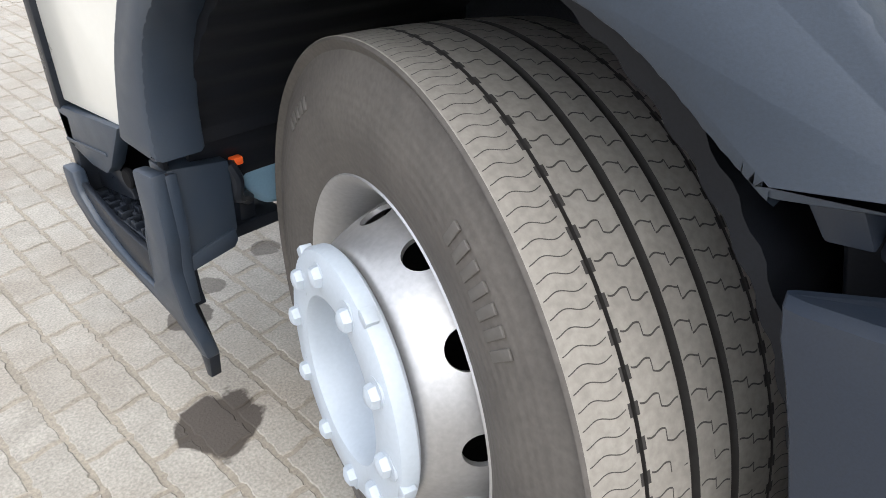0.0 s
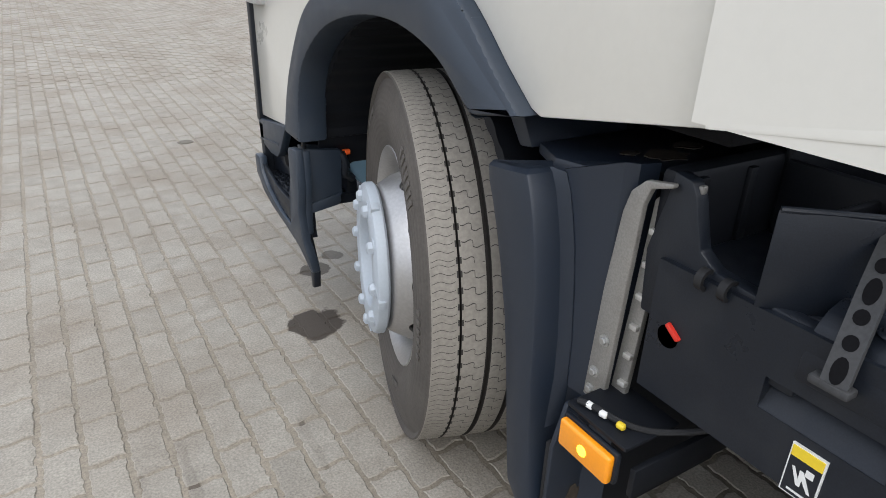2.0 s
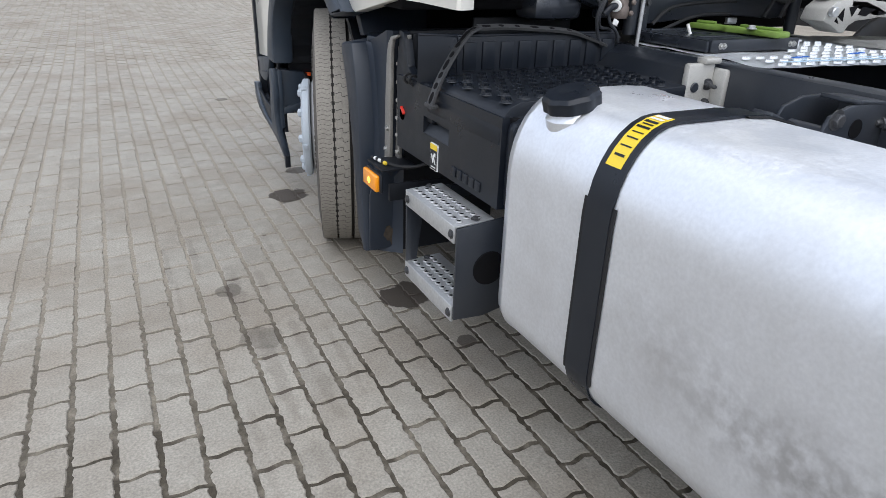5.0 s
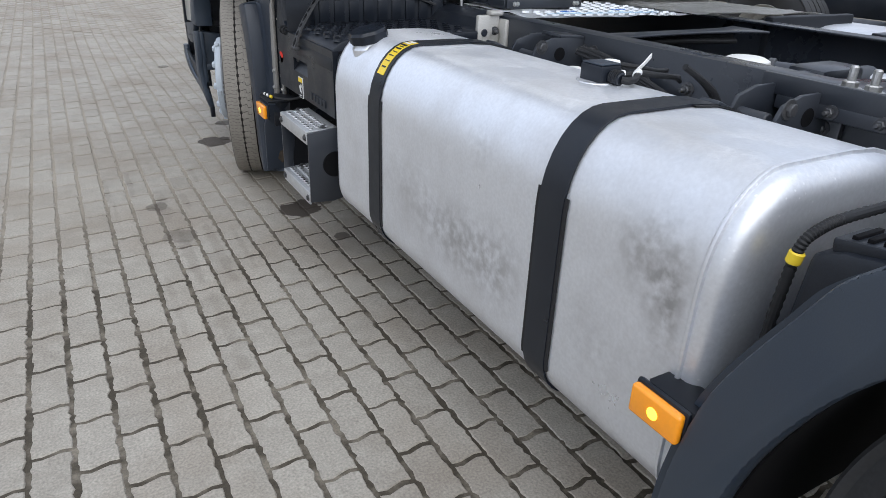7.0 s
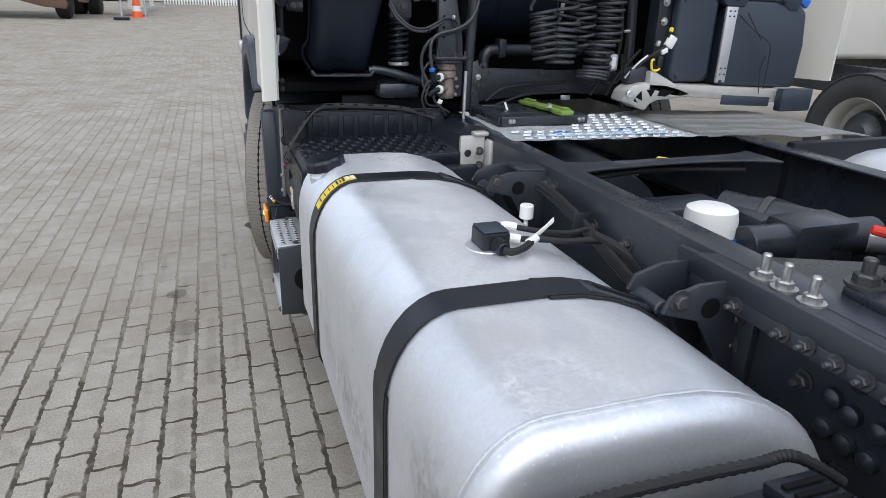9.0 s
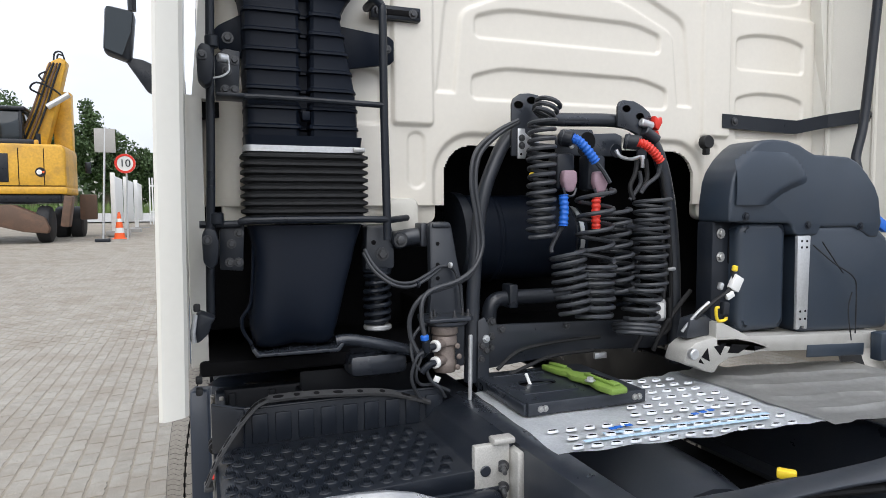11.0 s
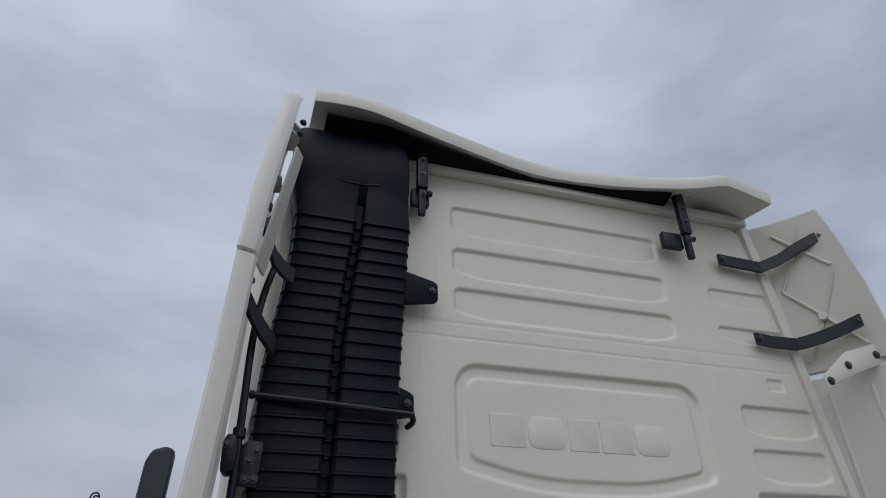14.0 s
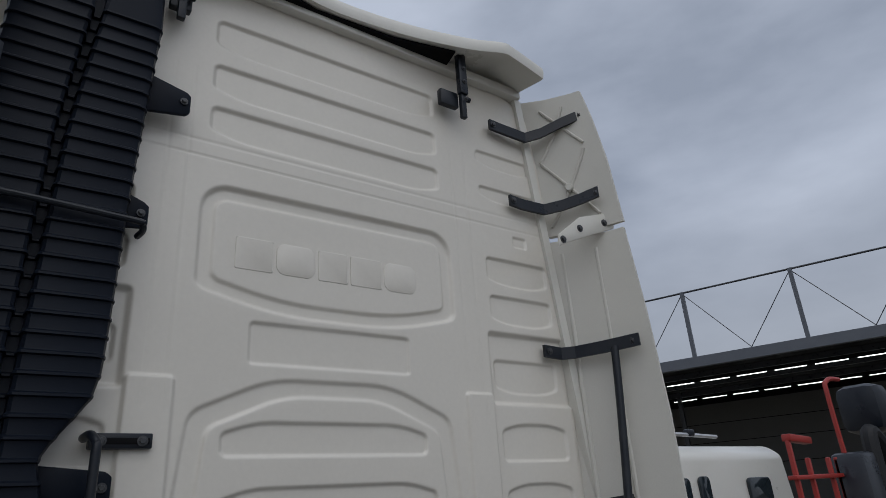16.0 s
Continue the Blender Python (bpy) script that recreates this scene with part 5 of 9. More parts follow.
part("filler_cap", cb, BLACK, tank, "black ribbed plastic fuel filler cap")

# level sender with its plug and cables
section((0.84, -0.005), (0.84, -0.266), (0.84, 0.173))
sender = part("level_sender", box(0.335, 0.405, -1.515, -1.435, 0.8455, 0.893, 0.007), BLACK, tank, "square black level sender with a white seal")
part("sender_lid", box(0.338, 0.402, -1.512, -1.438, 0.892, 0.897, 0.003), GREY, sender)
part("sender_flange", revolve([(0.058, 0.0), (0.054, 0.006), (0.0, 0.008)], Matrix.Translation((0.365, -1.475, 0.845)), 36), ALU, sender)
plug_ = part("plug", cylinder((0.368, -1.515, 0.868), (0.374, -1.548, 0.864), 0.017, 16), BLACK, sender)
for k in range(5):
    part("plug_ridge", cylinder((0.369 + 0.001 * k, -1.522 - 0.005 * k, 0.868), (0.3692 + 0.001 * k, -1.524 - 0.005 * k, 0.868), 0.0185, 14), RUBBER, plug_)
part("plug_cable", tube(curve([(0.374, -1.548, 0.864), (0.39, -1.56, 0.862), (0.425, -1.545, 0.863), (0.455, -1.52, 0.866)], 6), 0.009), RUBBER, sender)
for z, y in ((0.886, -1.45), (0.864, -1.475)):
    part("white_pipe", tube(curve([(0.405, y, z), (0.425, y, z), (0.445, y - 0.008, z - 0.003)], 5), 0.011), WHITEP, sender)
part("white_sleeve", cylinder((0.445, -1.525, 0.866), (0.48, -1.50, 0.868), 0.010, 12), WHITEP, sender)
part("white_tag", prism([(0.475, 0.868), (0.49, 0.866), (0.53, 0.900), (0.528, 0.912), (0.508, 0.893)], "y", -1.49, -1.486, 0.001), WHITEP, sender)
for pts in ([(0.445, -1.458, 0.883), (0.50, -1.48, 0.875), (0.58, -1.47, 0.86), (0.66, -1.43, 0.85)], [(0.48, -1.50, 0.868), (0.54, -1.52, 0.86), (0.62, -1.50, 0.845), (0.70, -1.45, 0.82)], [(0.445, -1.48, 0.861), (0.50, -1.505, 0.862), (0.58, -1.50, 0.850), (0.68, -1.46, 0.835)]):
    part("cable_sheath", tube(curve(pts, 6), 0.007), RUBBER, sender)

# ---- chassis frame ----
section()
RZ, PZ = 0.905, 0.815
for x0 in (0.700, 2 * CX - 0.778):
    rail = prism([(x0, RZ - 0.27), (x0 + 0.078, RZ - 0.27), (x0 + 0.078, RZ - 0.262), (x0 + 0.008, RZ - 0.262), (x0 + 0.008, RZ - 0.008), (x0 + 0.078, RZ - 0.008), (x0 + 0.078, RZ), (x0, RZ)]
                 if x0 < CX else [(x0 + 0.078 - q, z) for q, z in ((0, RZ - 0.27), (0.078, RZ - 0.27), (0.078, RZ - 0.262), (0.008, RZ - 0.262), (0.008, RZ - 0.008), (0.078, RZ - 0.008), (0.078, RZ), (0, RZ))][::-1],
                 "y", -3.9, 1.3, 0.003)
    part("frame_rail", rail, CHASSIS, truck, "dark painted steel frame rail")
for y in (-0.55, -1.35, -2.35, -3.2):
    part("cross_member", box(0.83, 2 * CX - 0.83, y - 0.06, y + 0.06, 0.60, 0.615 if y > -0.6 else 0.72, 0.006), LINER, truck)
cm = smooth2([(0.80, -0.835), (0.90, -0.865), (1.05, -0.874), (1.19, -0.875), (1.33, -0.872), (1.48, -0.865), (1.58, -0.835)], 4) + smooth2([(1.58, -1.0), (1.48, -0.962), (1.33, -0.942), (1.19, -0.938), (1.05, -0.945), (0.90, -0.962), (0.80, -1.0)], 4)
section((1, -0.04), (1.03, 0.0), (1, 0.062))
part("gusset_plate", prism(cm, "z", PZ + 0.001, PZ + 0.009, 0.003), CHASSIS, truck, "curved steel cross member plate")

section((1, -0.052), (1.045, 0.033), (1, 0.062))


def rail_bolts(x, pts, dirx, r=0.013, stud=0.012):
    for y, z in pts:
        part("frame_bolt", bolt((x, y, z), (dirx, 0, 0), r, 0.014, None, stud), BOLT, truck)


rail_bolts(0.752, [(-0.985, 0.792), (-1.03, 0.795), (-0.938, 0.62), (-1.039, 0.624), (-1.15, 0.752), (-1.24, 0.749), (-1.385, 0.757), (-1.394, 0.70), (-1.889, 0.705)], -1)
for y, z in ((-1.945, 0.709), (-1.98, 0.758), (-2.026, 0.758), (-1.979, 0.70), (-2.026, 0.701), (-1.943, 0.652), (-1.98, 0.647), (-2.021, 0.646)):
    part("rivet", revolve([(0.018, 0.0), (0.016, 0.009), (0.008, 0.014), (0.0, 0.015)], axis_to((0.751, y, z), (-1, 0, 0)), 16), CHASSIS, truck)
rail_bolts(0.688, [(-1.721, 0.795), (-1.783, 0.80), (-1.881, 0.80), (-1.927, 0.803), (-1.977, 0.802), (-2.023, 0.802), (-2.067, 0.802), (-2.115, 0.802), (-2.16, 0.802)], -1, 0.010, 0.008)
part("bolt_lip", box(0.688, 0.752, -3.2, -1.66, 0.782, 0.812, 0.004), CHASSIS, truck)
rail_bolts(0.735, [(-1.747, 0.753), (-1.745, 0.699)], -1)
part("rail_bracket", box(0.735, 0.752, -1.785, -1.69, 0.62, 0.80, 0.004), CHASSIS, truck)
# tank brackets on the rail
for yc in (-0.93, -1.70):
    br = prism([(0.56, 0.785), (0.575, 0.815), (0.63, 0.832), (0.70, 0.833), (0.752, 0.825), (0.752, 0.60), (0.715, 0.60), (0.69, 0.68), (0.64, 0.76)], "y", yc - 0.055, yc - 0.045, 0.002)
    prism([(0.56, 0.785), (0.575, 0.815), (0.63, 0.832), (0.70, 0.833), (0.752, 0.825), (0.752, 0.60), (0.715, 0.60), (0.69, 0.68), (0.64, 0.76)], "y", yc + 0.045, yc + 0.055, 0.002, br)
    b_ = part("tank_bracket", br, CHASSIS, truck)
    part("bracket_hole", cylinder((0.66, yc - 0.0565, 0.785), (0.66, yc - 0.055, 0.785), 0.02, 18), DARK, b_)
    part("bracket_bolt", bolt((0.59, yc - 0.055, 0.808), (0, -1, 0), 0.014, 0.012), BOLT, b_)
part("bracket_cap", box(0.655, 0.752, -0.985, -0.90, 0.828, 0.838, 0.003, turn=(0, 5, 0)), CHASSIS, truck)
# cast bracket with bolts
cb2 = part("cast_bracket", box(0.645, 0.735, -0.565, -0.545, 0.655, 0.848, 0.006), CAST, truck, "pale cast aluminium bracket with bolts")
part("bracket_flange", box(0.735, 0.756, -0.60, -0.52, 0.655, 0.835, 0.008), CAST, cb2)
part("bracket_lip", box(0.690, 0.745, -0.575, -0.54, 0.846, 0.862, 0.006), CAST, cb2)
for k in range(3):
    part("bracket_stud", bolt((0.715, -0.565, 0.695 + 0.05 * k), (-0.35, -1, 0), 0.010, 0.014, None, 0.026), BOLT, cb2)
    part("bracket_boss", cylinder((0.672, -0.569, 0.685 + 0.052 * k), (0.672, -0.563, 0.685 + 0.052 * k), 0.013, 14), CHASSIS, cb2)
# cables along the rail
for k in range(4):
    d = 0.0085 * (k - 1.5)
    part("rail_cable", tube(curve([(0.70 + 0.008 * (k % 2), -1.02 - d * 0.3, 0.80 + d * 0.5), (0.715, -1.12, 0.785 + d), (0.72, -1.28, 0.745 + d), (0.725, -1.42 - d, 0.70 + d * 0.8), (0.71, -1.50, 0.70 + d), (0.68, -1.545, 0.735 + d * 0.6),
                                   (0.64, -1.53 + d, 0.80 + d * 0.4), (0.56, -1.52, 0.85)], 7), 0.0075, 8), RUBBER, truck)
part("cable_tie", box(0.69, 0.74, -1.245, -1.238, 0.725, 0.79, 0.003), BLACK, truck)
vent = part("breather", cylinder((0.645, -1.075, 0.725), (0.645, -1.075, 0.765), 0.019, 20), WHITEP, truck, "small white breather cap")
part("breather_stem", cylinder((0.645, -1.075, 0.66), (0.645, -1.075, 0.73), 0.006, 10), WHITEP, vent)
# rear spring plate and big bolts
part("spring_plate", prism([(0.702, -1.63), (0.83, -1.69), (1.0, -1.76), (1.1, -1.90), (1.1, -2.9), (0.702, -2.9)], "z", PZ + 0.010, PZ + 0.026, 0.003), CHASSIS, truck)
part("side_rail", prism([(0.688, -1.62), (0.702, -1.62), (0.702, -3.2), (0.688, -3.2)], "z", PZ - 0.005, PZ + 0.038, 0.003), CHASSIS, truck)
for y in (-1.773, -1.818, -1.872):
    part("spring_bolt", bolt((0.745, y, PZ + 0.026), (0, 0, 1), 0.015, 0.016, None, 0.028), STEEL, truck)
for k, (x, y) in enumerate(((0.85, -1.875), (0.925, -1.885), (1.0, -1.92))):
    part("plate_bolt", bolt((x, y, PZ + 0.045), (0, 0, 1), 0.02, 0.022, None, 0.025), BOLT, truck)
part("mount_plate", prism([(0.82, -1.86), (1.0, -1.84), (1.2, -1.9), (1.3, -2.3), (0.80, -2.3)], "z", PZ + 0.022, PZ + 0.045, 0.006), CHASSIS, truck)
fifth = part("fifth_wheel", revolve([(0.0, 0.16), (0.36, 0.16), (0.42, 0.14), (0.43, 0.10), (0.40, 0.08), (0.30, 0.04), (0.28, 0.0)], Matrix.Translation((1.37, -2.12, PZ + 0.04)) @ Matrix.Diagonal((1.16, 1.16, 1, 1)), 40), CHASSIS, truck, "greasy dark fifth wheel plate")
part("red_knob", cylinder((0.925, -1.81, PZ + 0.115), (0.955, -1.83, PZ + 0.108), 0.009, 10), REDP, fifth)
# filter, crossing pipes, air tank between the rails
section((1, -0.05), (1, -0.10), (1, 0.062))
part("filter_can", revolve([(0.0, 0.15), (0.045, 0.15), (0.062, 0.142), (0.066, 0.12), (0.066, 0.0)], Matrix.Translation((1.018, -1.272, 0.67)), 32), WHITEP, truck, "white round filter canister")
lt = bmesh.new()
for k in range(5):
    box(0.99 + 0.012 * k, 1.0 + 0.012 * k, -1.340, -1.3375, 0.735, 0.75, 0, lt)
part("filter_mark", lt, BLUEP, truck)
part("valve_body", box(1.16, 1.36, -1.42, -1.30, 0.66, 0.80, 0.02), CHASSIS, truck)
part("valve_body", cylinder((1.05, -1.36, 0.74), (1.45, -1.38, 0.74), 0.05, 18), CHASSIS, truck)
part("valve_end", cylinder((1.40, -1.40, 0.74), (1.46, -1.44, 0.74), 0.035, 14), GALV, truck)
part("pipe", tube(curve([(0.86, -0.83, 0.79), (1.0, -0.81, 0.80), (1.2, -0.80, 0.81), (1.5, -0.84, 0.80)], 6), 0.014), RUBBER, truck)
part("pipe", tube(curve([(0.86, -0.85, 0.775), (1.0, -0.825, 0.785), (1.2, -0.815, 0.79), (1.5, -0.86, 0.785)], 6), 0.010), RUBBER, truck)
part("yellow_plug", box(1.25, 1.275, -0.76, -0.72, 0.79, 0.81, 0.005, turn=(0, 0, 40)), YELLOW, truck)
part("gearbox", revolve([(0.0, 0.0), (0.20, 0.0), (0.22, 0.1), (0.24, 0.6), (0.30, 0.8), (0.0, 0.82)], axis_to((1.19, -0.60, 0.52), (0, 1, 0)), 24), CHASSIS, truck)
part("casting", box(0.88, 1.02, -0.80, -0.70, 0.58, 0.77, 0.02), CHASSIS, truck)
part("casting", cylinder((1.0, -0.82, 0.70), (1.0, -0.72, 0.70), 0.03, 14), BOLT, truck)
part("cable_tangle", tube(curve([(1.30, -1.6, 0.72), (1.38, -1.55, 0.80), (1.44, -1.6, 0.78), (1.46, -1.75, 0.70), (1.42, -1.85, 0.66)], 6), 0.016), RUBBER, truck)
# dark sheet added for the shade below the frame; no such pan
part("belly_shade", box(0.83, 1.72, -3.8, 1.2, 0.50, 0.53), DARK, truck)
for y in (-0.80, -0.35):
    part("air_tank", cylinder((1.90, y, 0.55), (1.90, y + 0.40, 0.55), 0.15, 28), CHASSIS, truck)
part("far_box_side", box(1.72, 2.25, -0.84, -0.80, 0.30, 0.86, 0.01), LINER, truck)
part("valve_block", box(0.87, 1.22, -1.13, -1.0, 0.60, 0.765, 0.012), CHASSIS, truck)
part("valve_block", box(1.26, 1.50, -1.20, -1.02, 0.56, 0.74, 0.02), CHASSIS, truck)
part("brake_chamber", cylinder((1.30, -1.0, 0.70), (1.42, -1.24, 0.70), 0.065, 24), CHASSIS, truck)
part("chamber_clamp", cylinder((1.355, -1.11, 0.70), (1.365, -1.13, 0.70), 0.074, 24), BOLT, truck)
part("drive_shaft", cylinder((1.19, -3.2, 0.56), (1.19, -0.62, 0.58), 0.055, 20), LINER, truck)

# right-hand tank
section()
rt = [(2 * CX - x, z) for x, z in tank_outline(0.0)]
right_tank = part("fuel_tank", loft([(-2.05, [(2 * CX - x, z) for x, z in tank_outline(0.04)]), (-2.02, rt), (-0.86, rt), (-0.83, [(2 * CX - x, z) for x, z in tank_outline(0.04)])]), ALU, truck, "second aluminium fuel tank", 50)
part("tank_strap", box(1.80, 2.10, -1.30, -1.24, 0.888, 0.90, 0.004), CHASSIS, right_tank)

def ribbed_tube(points, r):
    """A corrugated sleeve along the points."""
    c = curve(points, 14)
    return tube(c, r, 10, None, True, [r * (1.12 if i % 2 else 0.92) for i in range(len(c))])


# ---- rear wheel and its mudguard ----
RY = -2.755
DRIVE_RUBBER = material("drive_tyre_rubber", (0.028, 0.029, 0.031), 0.6, grain=0.15, grain_scale=150, wear=0.4, wear_scale=6, wear_color=(0.048, 0.046, 0.042), bump=0.05, spec=0.4)
rear_m = axis_to((0.205, RY, 0.466), (-1, 0, 0))
rw = wheel_tyre(truck, rear_m, "dark drive tyre under its mudguard", DRIVE_RUBBER)
for r_ in (0.345, 0.385, 0.42):
    put("sidewall_ring", revolve([(r_ - 0.003, 0.148), (r_, 0.1565), (r_ + 0.003, 0.148)], Matrix.Identity(4), 90, cap=False), DRIVE_RUBBER, rw, rear_m)
wheel_tyre(truck, axis_to((2 * CX - 0.20, RY, 0.466), (1, 0, 0)), "far drive tyre")
put("rim", revolve([(0.305, 0.13), (0.295, 0.14), (0.26, 0.09), (0.25, -0.02), (0.12, -0.06), (0.0, -0.06)], Matrix.Identity(4), 60, cap=False), RIM, rw, rear_m)
RA_IN = [(-2.185, 0.33), (-2.205, 0.47), (-2.235, 0.58), (-2.29, 0.70), (-2.36, 0.80), (-2.42, 0.862), (-2.52, 0.92), (-2.66, 0.965), (-2.84, 0.98), (-3.04, 0.955), (-3.24, 0.85), (-3.40, 0.63)]
RA_OUT = [(-2.11, 0.33), (-2.115, 0.45), (-2.15, 0.62), (-2.235, 0.795), (-2.27, 0.853), (-2.33, 0.905), (-2.45, 0.985), (-2.62, 1.045), (-2.80, 1.07), (-3.05, 1.045), (-3.30, 0.92), (-3.48, 0.65)]
lipm = prism(smooth2(RA_OUT) + smooth2(RA_IN)[::-1], "x", -0.032, 0.015, 0.010)
rear_guard = part("rear_mudguard", lipm, GREY, truck, "dark grey plastic mudguard over the drive wheel")
ri = smooth2(RA_IN)
# near-black inner sheets added to give the guard's hollow its shade by colour
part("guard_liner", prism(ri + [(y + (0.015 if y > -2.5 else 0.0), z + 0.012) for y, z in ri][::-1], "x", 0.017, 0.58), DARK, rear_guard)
part("guard_shade", prism([(y, z) for y, z in ri if z > 0.42] + [(-3.40, 0.45), (-2.20, 0.45)], "x", 0.56, 0.572), DARK, rear_guard)
ro = smooth2(RA_OUT)
shell = prism(ro + [(y + (0.02 if y > -2.5 else 0.0), z - 0.03) for y, z in ro][::-1], "x", 0.0, 0.58, 0.008)
part("guard_top", shell, GREY, rear_guard)
part("guard_rib", prism([(-2.33, 0.90), (-2.35, 0.925), (-2.55, 1.045), (-2.82, 1.085), (-3.02, 1.07), (-2.82, 1.06), (-2.50, 0.99)], "x", 0.13, 0.47, 0.012), GREY, rear_guard)
section((1, -0.042), (1, -0.048), (1, 0.054))
cover = part("guard_cover", prism([(-2.105, 0.64), (-2.112, 0.755), (-2.15, 0.772), (-2.30, 0.80), (-2.32, 0.70)], "x", 0.13, 0.50, 0.012), BLACK, truck, "black slotted plastic cover behind the tank")
for x0 in (0.14, 0.41):
    part("slot_block", box(x0, x0 + 0.075, -2.225, -2.13, 0.770, 0.790, 0.004, turn=(-9, 0, 0)), BLACK, cover)
    for k in range(4):
        part("slot", box(x0 + 0.008, x0 + 0.065, -2.155 - 0.018 * k, -2.147 - 0.018 * k, 0.778 + 0.003 * k, 0.791 + 0.003 * k, 0.001), DARK, cover)
part("corrugated_tube", ribbed_tube([(0.145, -2.085, 0.40), (0.138, -2.085, 0.60), (0.137, -2.09, 0.705), (0.139, -2.095, 0.757), (0.167, -2.10, 0.778), (0.215, -2.10, 0.783), (0.319, -2.10, 0.783), (0.43, -2.10, 0.779), (0.49, -2.10, 0.776), (0.56, -2.12, 0.735)], 0.0075), RUBBER, truck, "black corrugated cable conduit")
part("yellow_clip", cylinder((0.137, -2.091, 0.728), (0.138, -2.094, 0.748), 0.0105, 14), YELLOW, truck)

# ---- rear wall of the cab, pressed sheet metal ----
section((1.045, -0.015), (1, 0), (1.048, 0))
def sd_box(x, z, x0, x1, z0, z1, r, cut=0.0, cut_low=True, k=0.34):
    """Signed distance to a rounded panel, with chamfered lower or upper corners."""
    cx, cz, hx, hz = (x0 + x1) / 2, (z0 + z1) / 2, (x1 - x0) / 2 - r, (z1 - z0) / 2 - r
    qx, qz = np.abs(x - cx) - hx, np.abs(z - cz) - hz
    d = np.hypot(np.maximum(qx, 0), np.maximum(qz, 0)) + np.minimum(np.maximum(qx, qz), 0) - r
    if cut:
        zz = (z - cz) * (-1 if cut_low else 1)
        e = (np.abs(x - cx) * k + zz - ((x1 - x0) / 2 * k + (z1 - z0) / 2 - cut)) / math.hypot(k, 1)
        # the two edges run into one another in a round bend
        s = 0.012 + 0.22 * r
        d = np.maximum(d, e) + np.maximum(s - np.abs(d - e), 0) ** 2 / (4 * s)
    return d


def press(depth, d, h, w):
    """Sinks the sheet by h inside d < 0, over a slope of width w."""
    t = np.clip(0.5 - d / (w * 0.62), 0, 1)
    return depth + 1.1 * h * t * t * (3 - 2 * t)


def rear_wall():
    nx, nz = 480, 450
    X, Z = np.meshgrid(np.linspace(0.05, 2.26, nx), np.linspace(1.39, 3.50, nz), indexing="ij")
    D = np.zeros_like(X)
    XT = X
    X = X + 0.015
    for z0, z1 in ((3.195, 3.315), (3.015, 3.13), (2.855, 2.965)):
        D = press(D, sd_box(X, Z, 0.745, 1.625, z0, z1, 0.022, 0.026, k=0.3), 0.010, 0.022)
    for z0 in (2.83, 2.775):
        D = press(D, np.abs(Z - z0) - 0.002, 0.003, 0.008)
    for x0 in (0.625, 0.685, 1.70, 1.765):
        D = press(D, np.maximum(np.abs(X - x0) - 0.002, np.abs(Z - 2.55) - 0.55), 0.003, 0.008)
    logo = sd_box(X, Z, 0.735, 1.655, 2.29, 2.685, 0.085, 0.062, k=0.24)
    D = press(D, logo, 0.014, 0.024)
    D = press(D, logo + 0.042, -0.008, 0.018)
    D = press(D, sd_box(X, Z, 0.90, 1.45, 2.14, 2.262, 0.012), 0.008, 0.016)
    XA = 1.175 + (X - 1.175) / (1 + 0.26 * np.clip(2.0 - Z, 0, 0.4))
    archo = sd_box(XA, Z, 0.745, 1.605, 1.0, 2.097, 0.10, 0.098, False, 0.43)
    archi = sd_box(XA, Z, 0.797, 1.553, 1.0, 2.05, 0.085, 0.092, False, 0.43)
    leg = 1.72 - Z
    D = press(D, np.maximum(np.maximum(archo, -archi), leg), 0.009, 0.020)
    D = press(D, sd_box(X, Z, 0.835, 1.505, 1.885, 1.975, 0.018, 0.030, False, 0.3), 0.009, 0.016)
    D = press(D, sd_box(X, Z, 0.825, 1.535, 1.705, 1.80, 0.018, 0.030, False, 0.3), 0.009, 0.016)
    for m in (False, True):
        XX = 2 * CX - X if m else X
        for z0, z1, h in ((3.05, 3.12, 0.008), (2.89, 2.95, 0.008), (2.52, 2.63, 0.010), (2.36, 2.47, 0.010), (2.10, 2.22, 0.008), (1.86, 1.985, 0.009), (1.62, 1.78, 0.009)):
            D = press(D, sd_box(XX, Z, 1.835, 2.15, z0, z1, 0.016, 0.022, z0 > 2, 0.3), h, 0.016)
        D = press(D, sd_box(XX, Z, 1.81, 2.30, 2.06, 2.32, 0.01), 0.016, 0.03)
        D = press(D, sd_box(XX, Z, 1.68, 1.80, 1.62, 2.09, 0.012), -0.012, 0.014)
        D = press(D, sd_box(XX, Z, 1.705, 1.755, 1.44, 1.60, 0.024), 0.006, 0.012)
        D = press(D, sd_box(XX, Z, 1.99, 2.06, 2.70, 2.745, 0.008), 0.006, 0.012)
    # outer edge of the opening for the hoses
    X = XT
    hole = sd_box(X, Z, 0.725, 1.645, 0.9, 1.565, 0.09)
    D = press(D, hole - 0.035, 0.012, 0.03)
    # lean of the upper sheet and the round of its side edges
    Y = 0.02 * np.clip((Z - 2.3) / 1.2, 0, 1) + D
    Y = Y + 0.10 * np.clip((X - 2.17) / 0.09, 0, 1) ** 2 + 0.10 * np.clip((0.14 - X) / 0.09, 0, 1) ** 2
    top = 3.50 - 0.30 * np.clip((X - 1.95) / 0.31, 0, 1) ** 2.5 - 0.30 * np.clip((0.43 - X) / 0.38, 0, 1) ** 2.5
    over = np.clip((Z - (top - 0.05)) / 0.05, 0, 1)
    Y = Y + 0.05 * over ** 2
    ok = (hole > 0) & (Z <= top + 0.008)
    idx = np.arange(nx * nz).reshape(nx, nz)
    P = np.stack([X, Y, np.minimum(Z, top)], -1).reshape(-1, 3)
    cells = ok[:-1, :-1] & ok[1:, :-1] & ok[1:, 1:] & ok[:-1, 1:]
